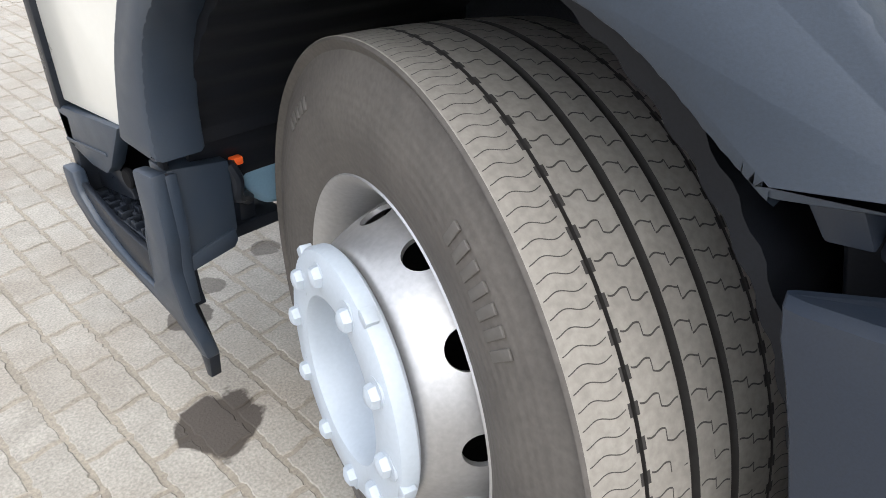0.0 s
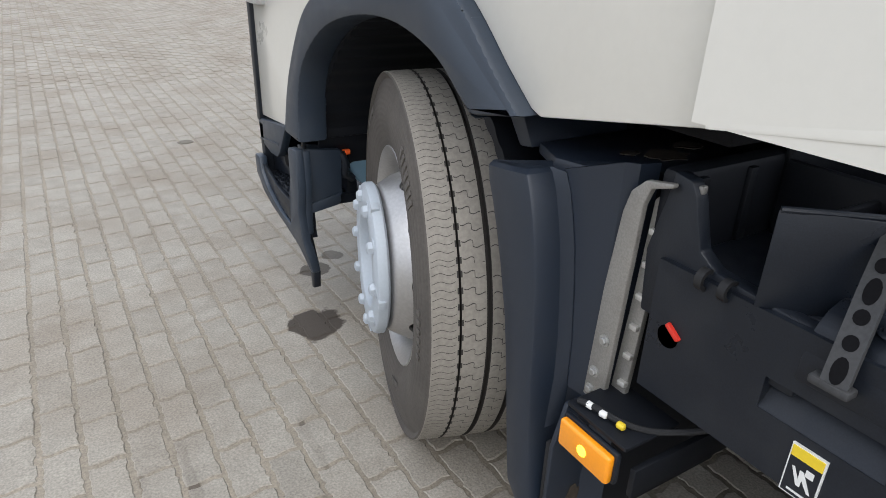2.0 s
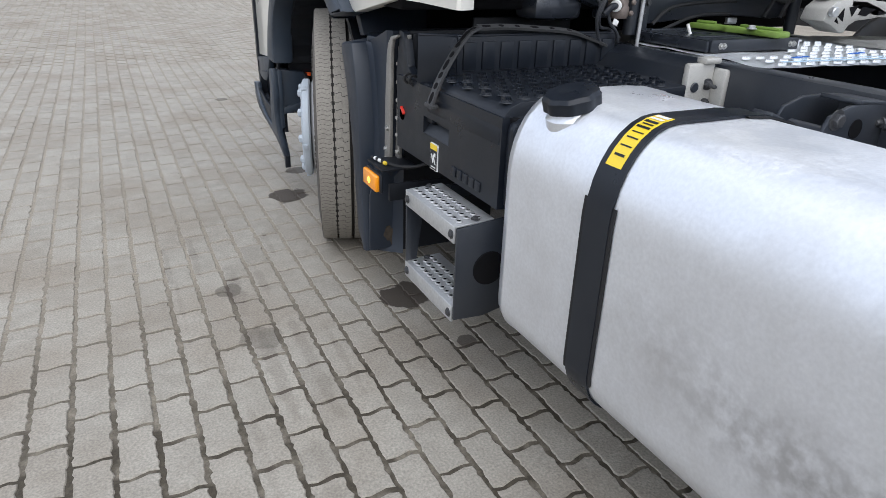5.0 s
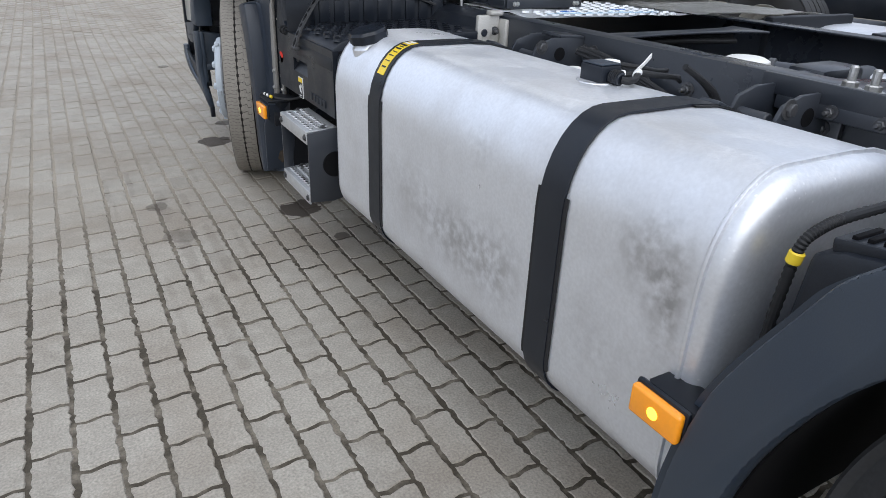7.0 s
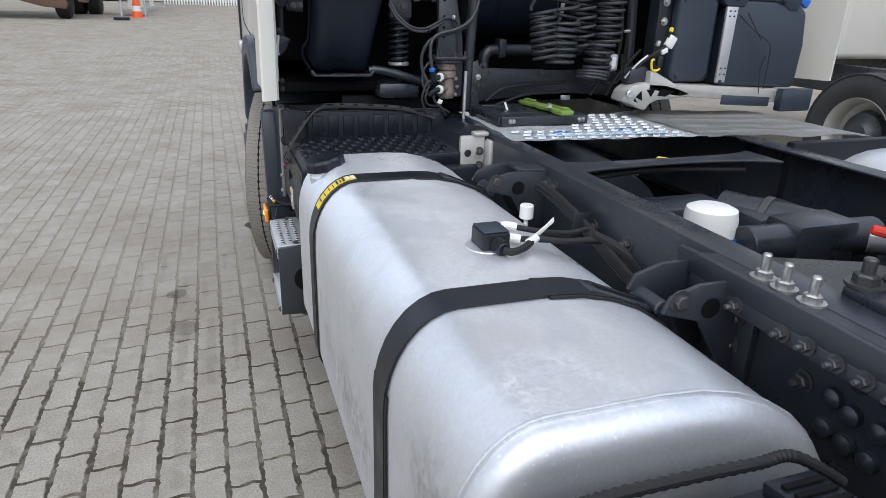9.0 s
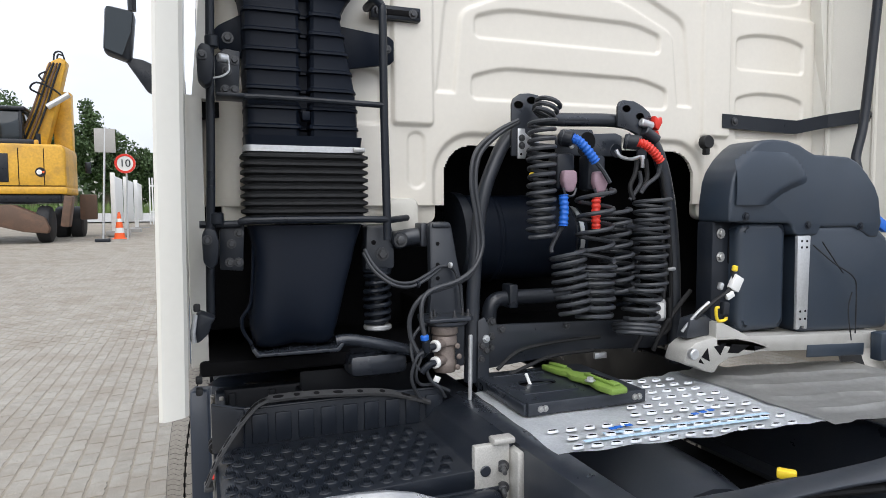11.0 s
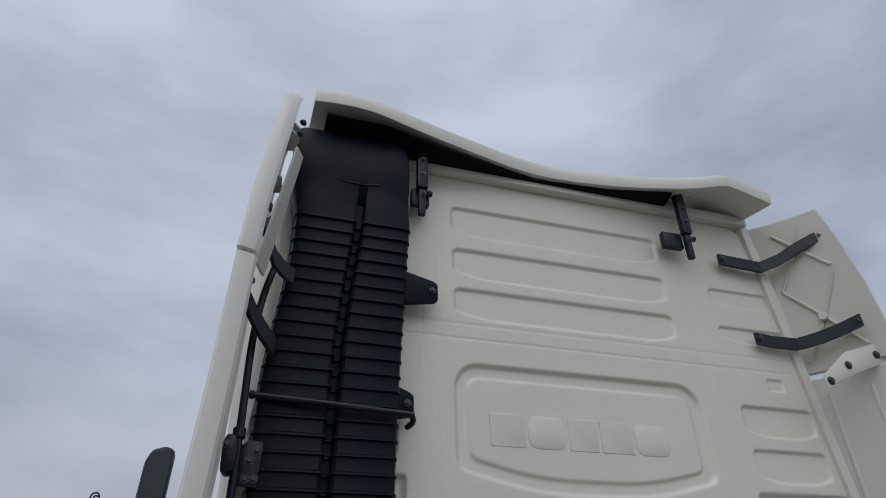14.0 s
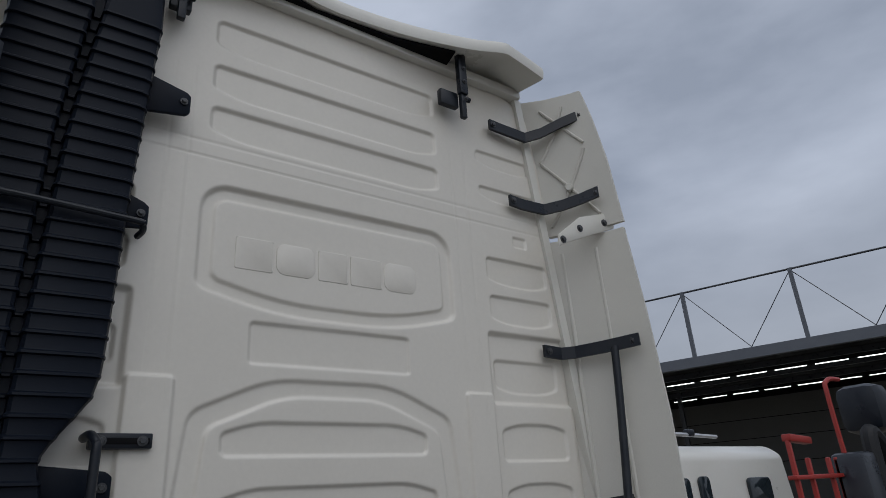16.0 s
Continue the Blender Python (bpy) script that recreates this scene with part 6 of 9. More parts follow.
    ii, jj = np.nonzero(cells)
    faces = [(int(idx[i, j]), int(idx[i + 1, j]), int(idx[i + 1, j + 1]), int(idx[i, j + 1])) for i, j in zip(ii, jj)]
    me = bpy.data.meshes.new("cab_rear_wall")
    me.from_pydata(P.tolist(), [], faces)
    bm = bmesh.new()
    bm.from_mesh(me)
    bpy.data.meshes.remove(me)
    bmesh.ops.delete(bm, geom=[v for v in bm.verts if not v.link_faces], context="VERTS")
    back = bmesh.ops.extrude_face_region(bm, geom=bm.faces[:], use_keep_orig=True)
    for v in back["geom"]:
        if isinstance(v, bmesh.types.BMVert):
            v.co.y += 0.012
    return bm


wall = part("cab_rear_wall", rear_wall(), REAR, truck, "cream-white pressed steel rear wall of the cab", 60)
# raised maker's mark as plain blocks
for k, (x0, x1) in enumerate(((0.830, 0.950), (0.960, 1.090), (1.103, 1.210), (1.220, 1.340), (1.350, 1.480))):
    part("raised_mark", prism(rounded(x0, x1, 2.425, 2.53, 0.03 if k in (1, 4) else 0.006), "y", 0.0065, 0.022, 0.0025), REAR, wall)
# lower edge and lugs
for x0, x1 in ((0.10, 0.70), (1.67, 2.26)):
    part("wall_skirt", prism(rounded(x0, x1, 1.335, 1.42, 0.03), "y", 0.02, 0.06, 0.006), REAR, wall)
for x in (0.585, 1.755):
    part("lug", prism(rounded(x - 0.045, x + 0.045, 1.315, 1.41, 0.02), "y", -0.03, 0.03, 0.006), WHITE_IN, wall)
# dark boxes added as the shade behind the hose opening and below the cab
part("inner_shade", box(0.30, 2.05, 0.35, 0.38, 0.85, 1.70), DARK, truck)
part("cab_shade", box(0.05, 2.33, 0.02, 1.9, 1.62, 1.66), DARK, truck)
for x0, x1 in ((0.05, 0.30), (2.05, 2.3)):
    part("cab_shade", box(x0, x1, 0.08, 0.5, 1.05, 1.45, 0.02), DARK, truck)

# black stay arms
def stay(pts, w=0.045, t=0.016):
    c = [Vector(p) for p in pts]
    own = bmesh.new()
    prev = None
    for i, p in enumerate(c):
        d = (c[min(i + 1, len(c) - 1)] - c[max(i - 1, 0)]).normalized()
        n_ = Vector((0, 0, 1)).cross(d).normalized()
        vs = [own.verts.new(p + Vector((0, 0, sz * w / 2)) + n_ * sn * t / 2) for sz, sn in ((1, 1), (1, -1), (-1, -1), (-1, 1))]
        if prev:
            for q in range(4):
                own.faces.new((prev[q], prev[(q + 1) % 4], vs[(q + 1) % 4], vs[q]))
        else:
            own.faces.new(vs)
        prev = vs
    own.faces.new(prev[::-1])
    return own


# side air deflectors
def deflector(outline, rows):
    """A curved panel between heights, each row: z, scale of depth, shift to the middle."""
    own = bmesh.new()
    rings = []
    for z, sy, dx, dy in rows:
        rings.append([own.verts.new((x + dx, dy + y * sy, z)) for x, y in outline])
    for a, b in zip(rings, rings[1:]):
        for k in range(len(a)):
            own.faces.new((a[k], a[(k + 1) % len(a)], b[(k + 1) % len(a)], b[k]))
    own.faces.new(rings[0][::-1])
    own.faces.new(rings[-1])
    return own


section()
dl_low = [(-0.002, -0.03), (0.0, -0.30), (-0.018, -0.50), (-0.021, -0.52), (-0.014, -0.526), (0.002, -0.522), (0.026, -0.508), (0.033, -0.494), (0.031, -0.46), (0.026, -0.30), (0.030, -0.03)]
left_low = deflector(dl_low, [(1.036, 1.0, -0.034, 0.0), (1.25, 1.0, -0.031, 0), (1.60, 1.0, -0.028, 0), (1.85, 0.98, -0.024, 0), (2.2, 0.96, -0.014, 0), (2.5, 0.93, 0.004, 0), (2.862, 0.88, 0.018, 0)])
part("side_deflector", left_low, WHITE, truck, "cream-white side air deflector behind the cab", 24)
dl_up = [(-0.002, -0.03), (0.0, -0.30), (-0.018, -0.50), (-0.021, -0.52), (-0.014, -0.526), (0.002, -0.522), (0.024, -0.508), (0.033, -0.494), (0.029, -0.488), (0.018, -0.496), (-0.004, -0.505), (0.010, -0.30), (0.012, -0.03)]
left_up = deflector(dl_up, [(2.876, 0.88, 0.016, 0), (2.90, 0.88, 0.020, 0), (3.05, 0.85, 0.028, 0), (3.27, 0.78, 0.050, 0), (3.45, 0.70, 0.070, 0), (3.55, 0.64, 0.080, 0), (3.585, 0.60, 0.088, 0)])
part("side_deflector", left_up, WHITE, truck, "", 24)
section((1, -0.033), (1, 0), (1, 0.022))
lip = bmesh.new()
lv = [[lip.verts.new(p) for p in ((0.004, y, z), (-0.0025 - d, y, z), (-0.003 - d, y, z + 0.004), (0.0025 - d, y, z + 0.028), (0.006, y, z + 0.028))] for y, z, d in ((-0.05, 1.010, 0.0005), (-0.22, 1.036, 0.0), (-0.31, 1.051, 0.001), (-0.42, 1.07, 0.0108), (-0.485, 1.082, 0.0167))]
for a_, b_ in zip(lv, lv[1:]):
    for k in range(5):
        lip.faces.new((a_[k], a_[(k + 1) % 5], b_[(k + 1) % 5], b_[k]))
lip.faces.new(lv[0][::-1])
lip.faces.new(lv[-1])
part("deflector_crease", lip, WHITE, truck)
section((1.045, -0.015), (1, 0), (1.048, 0))
dr = [(2.20, 0.03), (2.235, 0.03), (2.30, -0.10), (2.365, -0.24), (2.385, -0.32), (2.37, -0.325), (2.345, -0.25), (2.28, -0.10)]
right_low = deflector(dr, [(1.0, 1.0, 0.0, 0), (2.0, 1.0, 0.0, 0), (2.4, 0.95, -0.01, 0), (2.76, 0.86, -0.02, 0)])
part("side_deflector", right_low, WHITE_IN, truck, "cream-white side air deflector behind the cab", 40)
right_up = deflector(dr, [(2.79, 0.86, -0.012, 0), (3.1, 0.80, -0.03, 0), (3.32, 0.72, -0.055, 0.0), (3.46, 0.64, -0.075, 0.0)])
part("side_deflector", right_up, WHITE_IN, truck, "", 40)


def inner_face(z, v):
    """A point on the inner face of the upper far panel, v from the cab outwards."""
    sy, dx = (float(np.interp(z, (2.79, 3.1, 3.32, 3.46), q)) for q in ((0.86, 0.80, 0.72, 0.64), (-0.012, -0.03, -0.055, -0.075)))
    x, y = (float(np.interp(v, (0, 0.45, 1), q)) for q in ((2.20, 2.28, 2.345), (0.03, -0.10, -0.25)))
    return x + dx - 0.003, y * sy - 0.004, z


for a_, b_ in (((2.83, 0.12), (3.17, 0.92)), ((3.14, 0.12), (2.85, 0.92)), ((3.14, 0.12), (3.40, 0.75)), ((3.40, 0.30), (3.20, 0.95))):
    part("deflector_rib", tube([inner_face(a_[0] + (b_[0] - a_[0]) * k / 6, a_[1] + (b_[1] - a_[1]) * k / 6) for k in range(7)], 0.007, 6), WHITE_IN, truck)
hub_ = Vector(inner_face(2.995, 0.50))
part("rib_hub", cylinder(hub_, hub_ + Vector((-0.02, -0.012, 0)), 0.018, 16), WHITE_IN, truck)
for x, y in ((2.225, -0.02), (2.30, -0.15)):
    part("panel_rib", tube(curve([(x, y - 0.006, 2.70), (x + 0.006, y - 0.008, 2.3), (x + 0.008, y - 0.008, 1.9), (x + 0.008, y - 0.008, 1.3)], 4), 0.010, 8), WHITE_IN, truck)
part("deflector_edge", tube(curve([(2.335, -0.21, 2.74), (2.34, -0.22, 2.4), (2.345, -0.225, 2.2), (2.35, -0.23, 1.9), (2.35, -0.23, 1.2)], 5), 0.012, 8), WHITE_IN, truck)
section()
# ribs, flanges and latches inside the near deflector
for z, x, y in ((3.46, 0.093, -0.30), (3.41, 0.088, -0.32), (3.20, 0.058, -0.36)):
    part("deflector_gusset", prism([(x - 0.02, y - 0.04), (x + 0.028, y + 0.015), (x + 0.034, y + 0.09), (x - 0.014, y + 0.10)], "z", z, z + 0.006), WHITE_IN, truck)
part("inner_flange", deflector([(0.0, 0.0), (0.007, 0.0), (0.030, 0.07), (0.023, 0.07)], [(2.90, 1, 0.045, -0.34), (3.07, 0.9, 0.07, -0.325), (3.23, 0.8, 0.095, -0.31), (3.37, 0.7, 0.115, -0.30)]), WHITE_IN, truck)
for z, x in ((3.47, 0.128), (3.42, 0.123)):
    part("flange_screw", bolt((x, -0.305, z), (0.4, -1, 0), 0.008, 0.010), BLACK, truck)
latch = part("latch", box(0.043, 0.066, -0.31, -0.285, 3.02, 3.135, 0.008, turn=(0, 6, 0)), BLACK, truck, "black latch of the hinged deflector")
part("latch_plate", prism([(0.046, 3.03), (0.070, 3.03), (0.074, 3.07), (0.052, 3.09)], "y", -0.325, -0.31, 0.004), BOLT, latch)
part("latch_screw", bolt((0.056, -0.325, 3.075), (0, -1, 0), 0.008, 0.008), GALV, latch)
part("stay_arm", stay([(0.062, -0.25, 3.075), (0.078, -0.23, 3.035), (0.098, -0.21, 3.0), (0.125, -0.19, 2.98), (0.16, -0.16, 2.97)], 0.05, 0.014), BLACK, truck)
part("stay_arm", stay([(0.036, -0.26, 2.83), (0.060, -0.23, 2.80), (0.092, -0.20, 2.765), (0.115, -0.18, 2.745), (0.13, -0.16, 2.735)], 0.055, 0.014), BLACK, truck)
part("stay_bolt", bolt((0.040, -0.33, 2.85), (0.3, -1, 0), 0.009, 0.014), BOLT, truck)
for pts in ([(1.955, -0.02, 3.405), (2.02, -0.022, 3.40), (2.16, -0.03, 3.39), (2.23, -0.07, 3.415), (2.31, -0.12, 3.465), (2.36, -0.16, 3.49), (2.395, -0.18, 3.505)],
            [(2.03, -0.02, 3.04), (2.10, -0.022, 3.032), (2.22, -0.035, 3.028), (2.275, -0.10, 3.035), (2.325, -0.165, 3.05), (2.37, -0.235, 3.068)],
            [(2.139, -0.01, 2.378), (2.23, -0.015, 2.372), (2.275, -0.055, 2.373), (2.33, -0.16, 2.377), (2.395, -0.295, 2.385)],
            [(1.81, -0.01, 1.757), (2.02, -0.012, 1.75), (2.165, -0.015, 1.746), (2.30, -0.04, 1.772), (2.42, -0.17, 1.79)]):
    arm_ = part("stay_arm", stay(pts, 0.05, 0.014), BLACK, truck, "black steel stay arm between cab and deflector", 20)
    for k in (0, -1):
        p = Vector(pts[k]) + (Vector(pts[k - 1 if k else 1]) - Vector(pts[k])) * 0.25
        part("arm_bolt", bolt((p.x, p.y - 0.009, p.z), (0, -1, 0), 0.010, 0.008), BOLT, arm_)
jb_ = part("joint_bracket", prism([(2.10, 2.765), (2.13, 2.782), (2.30, 2.852), (2.47, 2.918), (2.485, 2.985), (2.44, 2.988), (2.25, 2.928), (2.11, 2.822)], "y", -0.208, -0.196, 0.004), WHITE_IN, truck, "cream moulded bracket at the joint of the deflector")
for x, z in ((2.405, 2.932), (2.128, 2.80), (2.24, 2.872)):
    part("bracket_bolt", bolt((x, -0.208, z), (0, -1, 0), 0.011, 0.010), BOLT, jb_)
part("stay_post", tube(curve([(2.345, -0.205, 2.37), (2.325, -0.205, 2.15), (2.292, -0.205, 1.86), (2.265, -0.21, 1.72), (2.23, -0.215, 1.62), (2.215, -0.235, 1.56), (2.212, -0.235, 1.44)], 6), 0.016, 12), BLACK, truck)

# roof air deflector
section((1.045, -0.015), (1, 0), (1.048, 0))
edge = [(0.172, -0.195, 3.576), (0.25, -0.195, 3.585), (0.384, -0.190, 3.583), (0.56, -0.16, 3.563), (0.75, -0.12, 3.552), (1.07, -0.06, 3.545), (1.40, -0.08, 3.545), (1.70, -0.145, 3.548), (1.87, -0.18, 3.573), (1.93, -0.185, 3.566), (2.09, -0.19, 3.517)]
ec = curve(edge, 4)
own = bmesh.new()
rings = []
for p in ec:
    rings.append([own.verts.new(q) for q in ((p.x, p.y, p.z), (p.x, p.y - 0.006, p.z - 0.025), (p.x, p.y + 0.002, p.z - 0.056), (p.x, p.y + 0.02, p.z - 0.056),
                                             (p.x, 0.04, p.z - 0.02 + 0.0), (p.x, 0.5, 3.60), (p.x, 0.9, 3.62), (p.x, 0.9, 3.66), (p.x, 0.4, 3.655))])
for a_, b_ in zip(rings, rings[1:]):
    for k in range(9):
        own.faces.new((a_[k], a_[(k + 1) % 9], b_[(k + 1) % 9], b_[k]))
own.faces.new(rings[0][::-1])
own.faces.new(rings[-1])
part("roof_deflector", own, WHITE, truck, "cream-white roof air deflector with a swept rear lip", 30)
# dark sheet painted in for the shadow below the lip; the far end stays cream
part("deflector_shade", prism([(0.22, -0.185), (0.43, -0.185), (0.75, -0.10), (1.07, -0.03), (1.40, -0.05), (1.66, -0.11), (1.74, 0.3), (0.22, 0.3)], "z", 3.478, 3.488, 0.002), DARK, truck)
section()
for x, dx, z0 in ((0.603, 0.03, 3.352), (1.775, -0.07, 3.352)):
    hm = box(x - 0.021, x + 0.021, -0.085, -0.055, 3.47, 3.735, 0.005, turn=(0, 0, 0))
    box(x - 0.013, x + 0.013, -0.075, -0.052, z0, 3.50, 0.004, hm)
    hinge = part("roof_hinge", hm, BLACK, truck, "black adjustable bracket of the roof deflector")
    part("hinge_plate", box(x - 0.035 if dx > 0 else x - 0.105, x + 0.035 if dx > 0 else x - 0.01, -0.05, -0.02, 3.41, 3.485, 0.006), BLACK, hinge)
    for z in (3.44, 3.53, 3.60, 3.67):
        part("hinge_bolt", bolt((x + 0.002, -0.086, z), (0, -1, 0), 0.007, 0.008), BOLT, hinge)
    part("hinge_knob", cylinder((x + 0.02, -0.065, 3.455), (x + 0.04, -0.065, 3.455), 0.012, 12), BLACK, hinge)

# ---- air intake stack ----
section()
def stack_edges(z):
    zs = (1.60, 1.74, 1.84, 1.955, 1.985, 2.10, 2.17, 2.32, 2.54, 2.67, 2.81, 2.95, 3.09, 3.14, 3.25, 3.40, 3.65)
    return (float(np.interp(z, zs, (0.149, 0.149, 0.147, 0.146, 0.143, 0.114, 0.109, 0.104, 0.101, 0.105, 0.117, 0.135, 0.147, 0.148, 0.148, 0.122, 0.115))),
            float(np.interp(z, zs, (0.446, 0.442, 0.424, 0.400, 0.410, 0.490, 0.506, 0.510, 0.514, 0.518, 0.524, 0.530, 0.538, 0.540, 0.547, 0.546, 0.542))))


def duct():
    """Two ribbed columns with a wavy slot between, under a smooth head."""
    own = bmesh.new()
    rings = []
    z = 1.625
    zs = []
    while z < 3.22:
        zs += [(z, 0.0, 0.0), (z + 0.0325, 0.0, 0.0), (z + 0.035, 0.009, 1.0), (z + 0.041, 0.008, 1.0), (z + 0.046, 0.001, 0.4)]
        z += 0.0492
    zs += [(3.28, 0.0, 0), (3.34, 0.0, 0), (3.40, 0.0, 0), (3.425, 0.006, 0), (3.50, 0.010, 0), (3.58, 0.004, 0), (3.625, -0.010, 0), (3.648, -0.030, 0), (3.66, -0.06, 0)]
    for z, rib, wide in zs:
        x0, x1 = stack_edges(z)
        xc = float(np.interp(z, (1.6, 2.1, 2.5, 2.8, 3.0, 3.24, 3.4), (0.299, 0.305, 0.316, 0.324, 0.341, 0.366, 0.372)))
        g = 0.045 if z < 3.39 else 0.0008
        y0, y1 = -0.010, -0.120 - rib
        r = 0.022 if z < 3.3 else 0.035
        gw = 0.0155 - 0.0045 * wide
        side_ = rib * 0.22
        pts = [(x0 - side_, y0), (x0 - side_, y1 + r), (x0 - side_ + r * 0.3, y1 + r * 0.3), (x0 + r, y1), (xc - gw - 0.008, y1), (xc - gw, y1 + min(g, 0.006)), (xc - gw + 0.003, y1 + g), (xc + gw - 0.003, y1 + g), (xc + gw, y1 + min(g, 0.006)), (xc + gw + 0.008, y1),
               (x1 - r, y1), (x1 + side_ - r * 0.3, y1 + r * 0.3), (x1 + side_, y1 + r), (x1 + side_, y0)]
        rings.append([own.verts.new((x, y, z)) for x, y in pts])
    for a, b in zip(rings, rings[1:]):
        for k in range(len(a)):
            own.faces.new((a[k], a[(k + 1) % len(a)], b[(k + 1) % len(a)], b[k]))
    own.faces.new(rings[0][::-1])
    own.faces.new(rings[-1])
    return own


stack = part("air_intake_duct", duct(), DUCT, truck, "ribbed blue-black plastic air intake stack", 30)
part("duct_brow", prism([(0.28, 3.409), (0.31, 3.399), (0.372, 3.397), (0.43, 3.407), (0.45, 3.413), (0.42, 3.414), (0.372, 3.405), (0.32, 3.406)], "y", -0.124, -0.112, 0.002), DUCT, stack)
part("slot_foot", box(0.290, 0.312, -0.132, -0.10, 1.68, 1.705, 0.004), DUCT, stack)
# fixing ears at the sides
for xa, xb, z0, z1, za, zb in ((0.52, 0.662, 2.976, 3.115, 3.005, 3.07), (0.50, 0.577, 2.585, 2.70, 2.60, 2.662), (0.39, 0.565, 1.83, 1.955, 1.865, 1.925)):
    ear = part("ear", prism([(xa, z0), (xb - 0.012, za - 0.008), (xb, za + 0.004), (xb, zb), (xb - 0.015, zb + 0.012), (xa, z1)], "y", -0.060, -0.045, 0.005), DUCT, stack)
    part("ear_rim", cylinder((xb - 0.022, -0.066, (za + zb) / 2 + 0.004), (xb - 0.022, -0.056, (za + zb) / 2 + 0.004), 0.013, 16), DUCT, ear)
    part("ear_bolt", bolt((xb - 0.022, -0.064, (za + zb) / 2 + 0.004), (0, -1, 0), 0.008, 0.009), BOLT, ear)
ear = part("ear", prism([(0.16, 1.83), (0.145, 1.845), (0.092, 1.862), (0.078, 1.885), (0.078, 1.912), (0.09, 1.925), (0.16, 1.965)], "y", -0.068, -0.05, 0.006), DUCT, stack)
part("ear_bolt", bolt((0.112, -0.068, 1.893), (0, -1, 0), 0.010, 0.009), BOLT, ear)


def sleeve(z0, z1, x0, x1, y0, y1, rows, r=0.03, taper=None):
    own = bmesh.new()
    rings = []
    for z, off in rows:
        t = (z - z0) / (z1 - z0)
        a, b, c, d = (x0, x1, y0, y1) if not taper else [u + (v - u) * t for u, v in zip((x0, x1, y0, y1), taper)]
        rings.append([own.verts.new((x, y, z)) for x, y in rounded(a - off, b + off, c - off, d + off, r, 4)])
    for p, q_ in zip(rings, rings[1:]):
        for k in range(len(p)):
            own.faces.new((p[k], p[(k + 1) % len(p)], q_[(k + 1) % len(p)], q_[k]))
    own.faces.new(rings[0][::-1])
    own.faces.new(rings[-1])
    return own


part("steel_clamp", sleeve(1.598, 1.614, 0.143, 0.458, -0.126, -0.008, [(1.598, 0), (1.614, 0)], 0.02), GALV, stack, "bright steel band clamp")
part("clamp_screw", box(0.425, 0.458, -0.136, -0.124, 1.600, 1.613, 0.003), STEEL, stack)
part("duct_foot", sleeve(1.612, 1.64, 0.148, 0.452, -0.122, -0.008, [(1.612, 0), (1.64, 0.003)], 0.02), DUCT, stack)
rows = []
for k in range(9):
    z = 1.412 + k * 0.0207
    rows += [(z, -0.006), (z + 0.006, 0.006), (z + 0.0125, 0.006), (z + 0.0185, -0.006)]
part("bellows", sleeve(1.41, 1.60, 0.142, 0.464, -0.128, -0.01, rows, 0.025), RUBBER, stack, "black rubber bellows")
# smooth boot with a pinched waist and two swollen feet
bt = bmesh.new()
rings = []
for z, x0, x1, y0, y1 in ((1.405, 0.148, 0.455, -0.128, -0.012), (1.392, 0.150, 0.450, -0.128, -0.012), (1.345, 0.162, 0.432, -0.135, -0.02), (1.30, 0.163, 0.420, -0.142, -0.02), (1.25, 0.158, 0.404, -0.150, -0.02),
                          (1.20, 0.154, 0.391, -0.155, -0.02), (1.17, 0.146, 0.383, -0.158, -0.02), (1.135, 0.147, 0.374, -0.156, -0.02), (1.10, 0.155, 0.366, -0.146, -0.02), (1.085, 0.165, 0.355, -0.132, -0.03)):
    low = max(0.0, (1.20 - z) / 0.115)
    ring_ = []
    for k in range(40):
        a_ = 2 * math.pi * k / 40
        ux, uy = math.copysign(abs(math.cos(a_)) ** 0.45, math.cos(a_)), math.copysign(abs(math.sin(a_)) ** 0.45, math.sin(a_))
        x = (x0 + x1) / 2 + (x1 - x0) / 2 * ux
        y = (y0 + y1) / 2 + (y1 - y0) / 2 * uy
        if uy < 0:
            y += 0.035 * low * math.exp(-((x - 0.262) / 0.035) ** 2)
        ring_.append(bt.verts.new((x, y, z)))
    rings.append(ring_)
for a_, b_ in zip(rings, rings[1:]):
    for k in range(40):
        bt.faces.new((a_[k], a_[(k + 1) % 40], b_[(k + 1) % 40], b_[k]))
bt.faces.new(rings[0][::-1])
bt.faces.new(rings[-1])
boot = part("intake_boot", bt, DUCT, truck, "smooth black intake boot", 60)
part("boot_seam", tube(curve([(0.162, -0.10, 1.38), (0.158, -0.10, 1.28), (0.150, -0.105, 1.20), (0.128, -0.11, 1.165), (0.130, -0.11, 1.13), (0.150, -0.12, 1.095)], 5), 0.005, 8), DUCT, boot)
part("boot_shelf", prism([(0.146, 1.086), (0.158, 1.068), (0.372, 1.066), (0.386, 1.086), (0.378, 1.090), (0.366, 1.076), (0.166, 1.076), (0.154, 1.092)], "y", -0.165, -0.03, 0.002), CHASSIS, truck)
part("support_tube", tube(curve([(0.37, -0.12, 1.085), (0.42, -0.12, 1.085), (0.54, -0.12, 1.055), (0.61, -0.11, 1.03), (0.66, -0.10, 1.02)], 5), 0.017, 12), CHASSIS, truck)

# tube frame beside the stack
hoop = tube(curve([(0.050, -0.15, 1.175), (0.053, -0.15, 1.35), (0.059, -0.15, 1.50), (0.066, -0.15, 1.85), (0.071, -0.15, 2.10), (0.072, -0.15, 2.30), (0.071, -0.15, 2.55), (0.070, -0.15, 2.75), (0.082, -0.14, 2.90), (0.105, -0.12, 3.02)], 4), 0.0105, 12)
rack = part("stack_frame", hoop, BLACK, truck, "black tubular frame beside the intake stack")
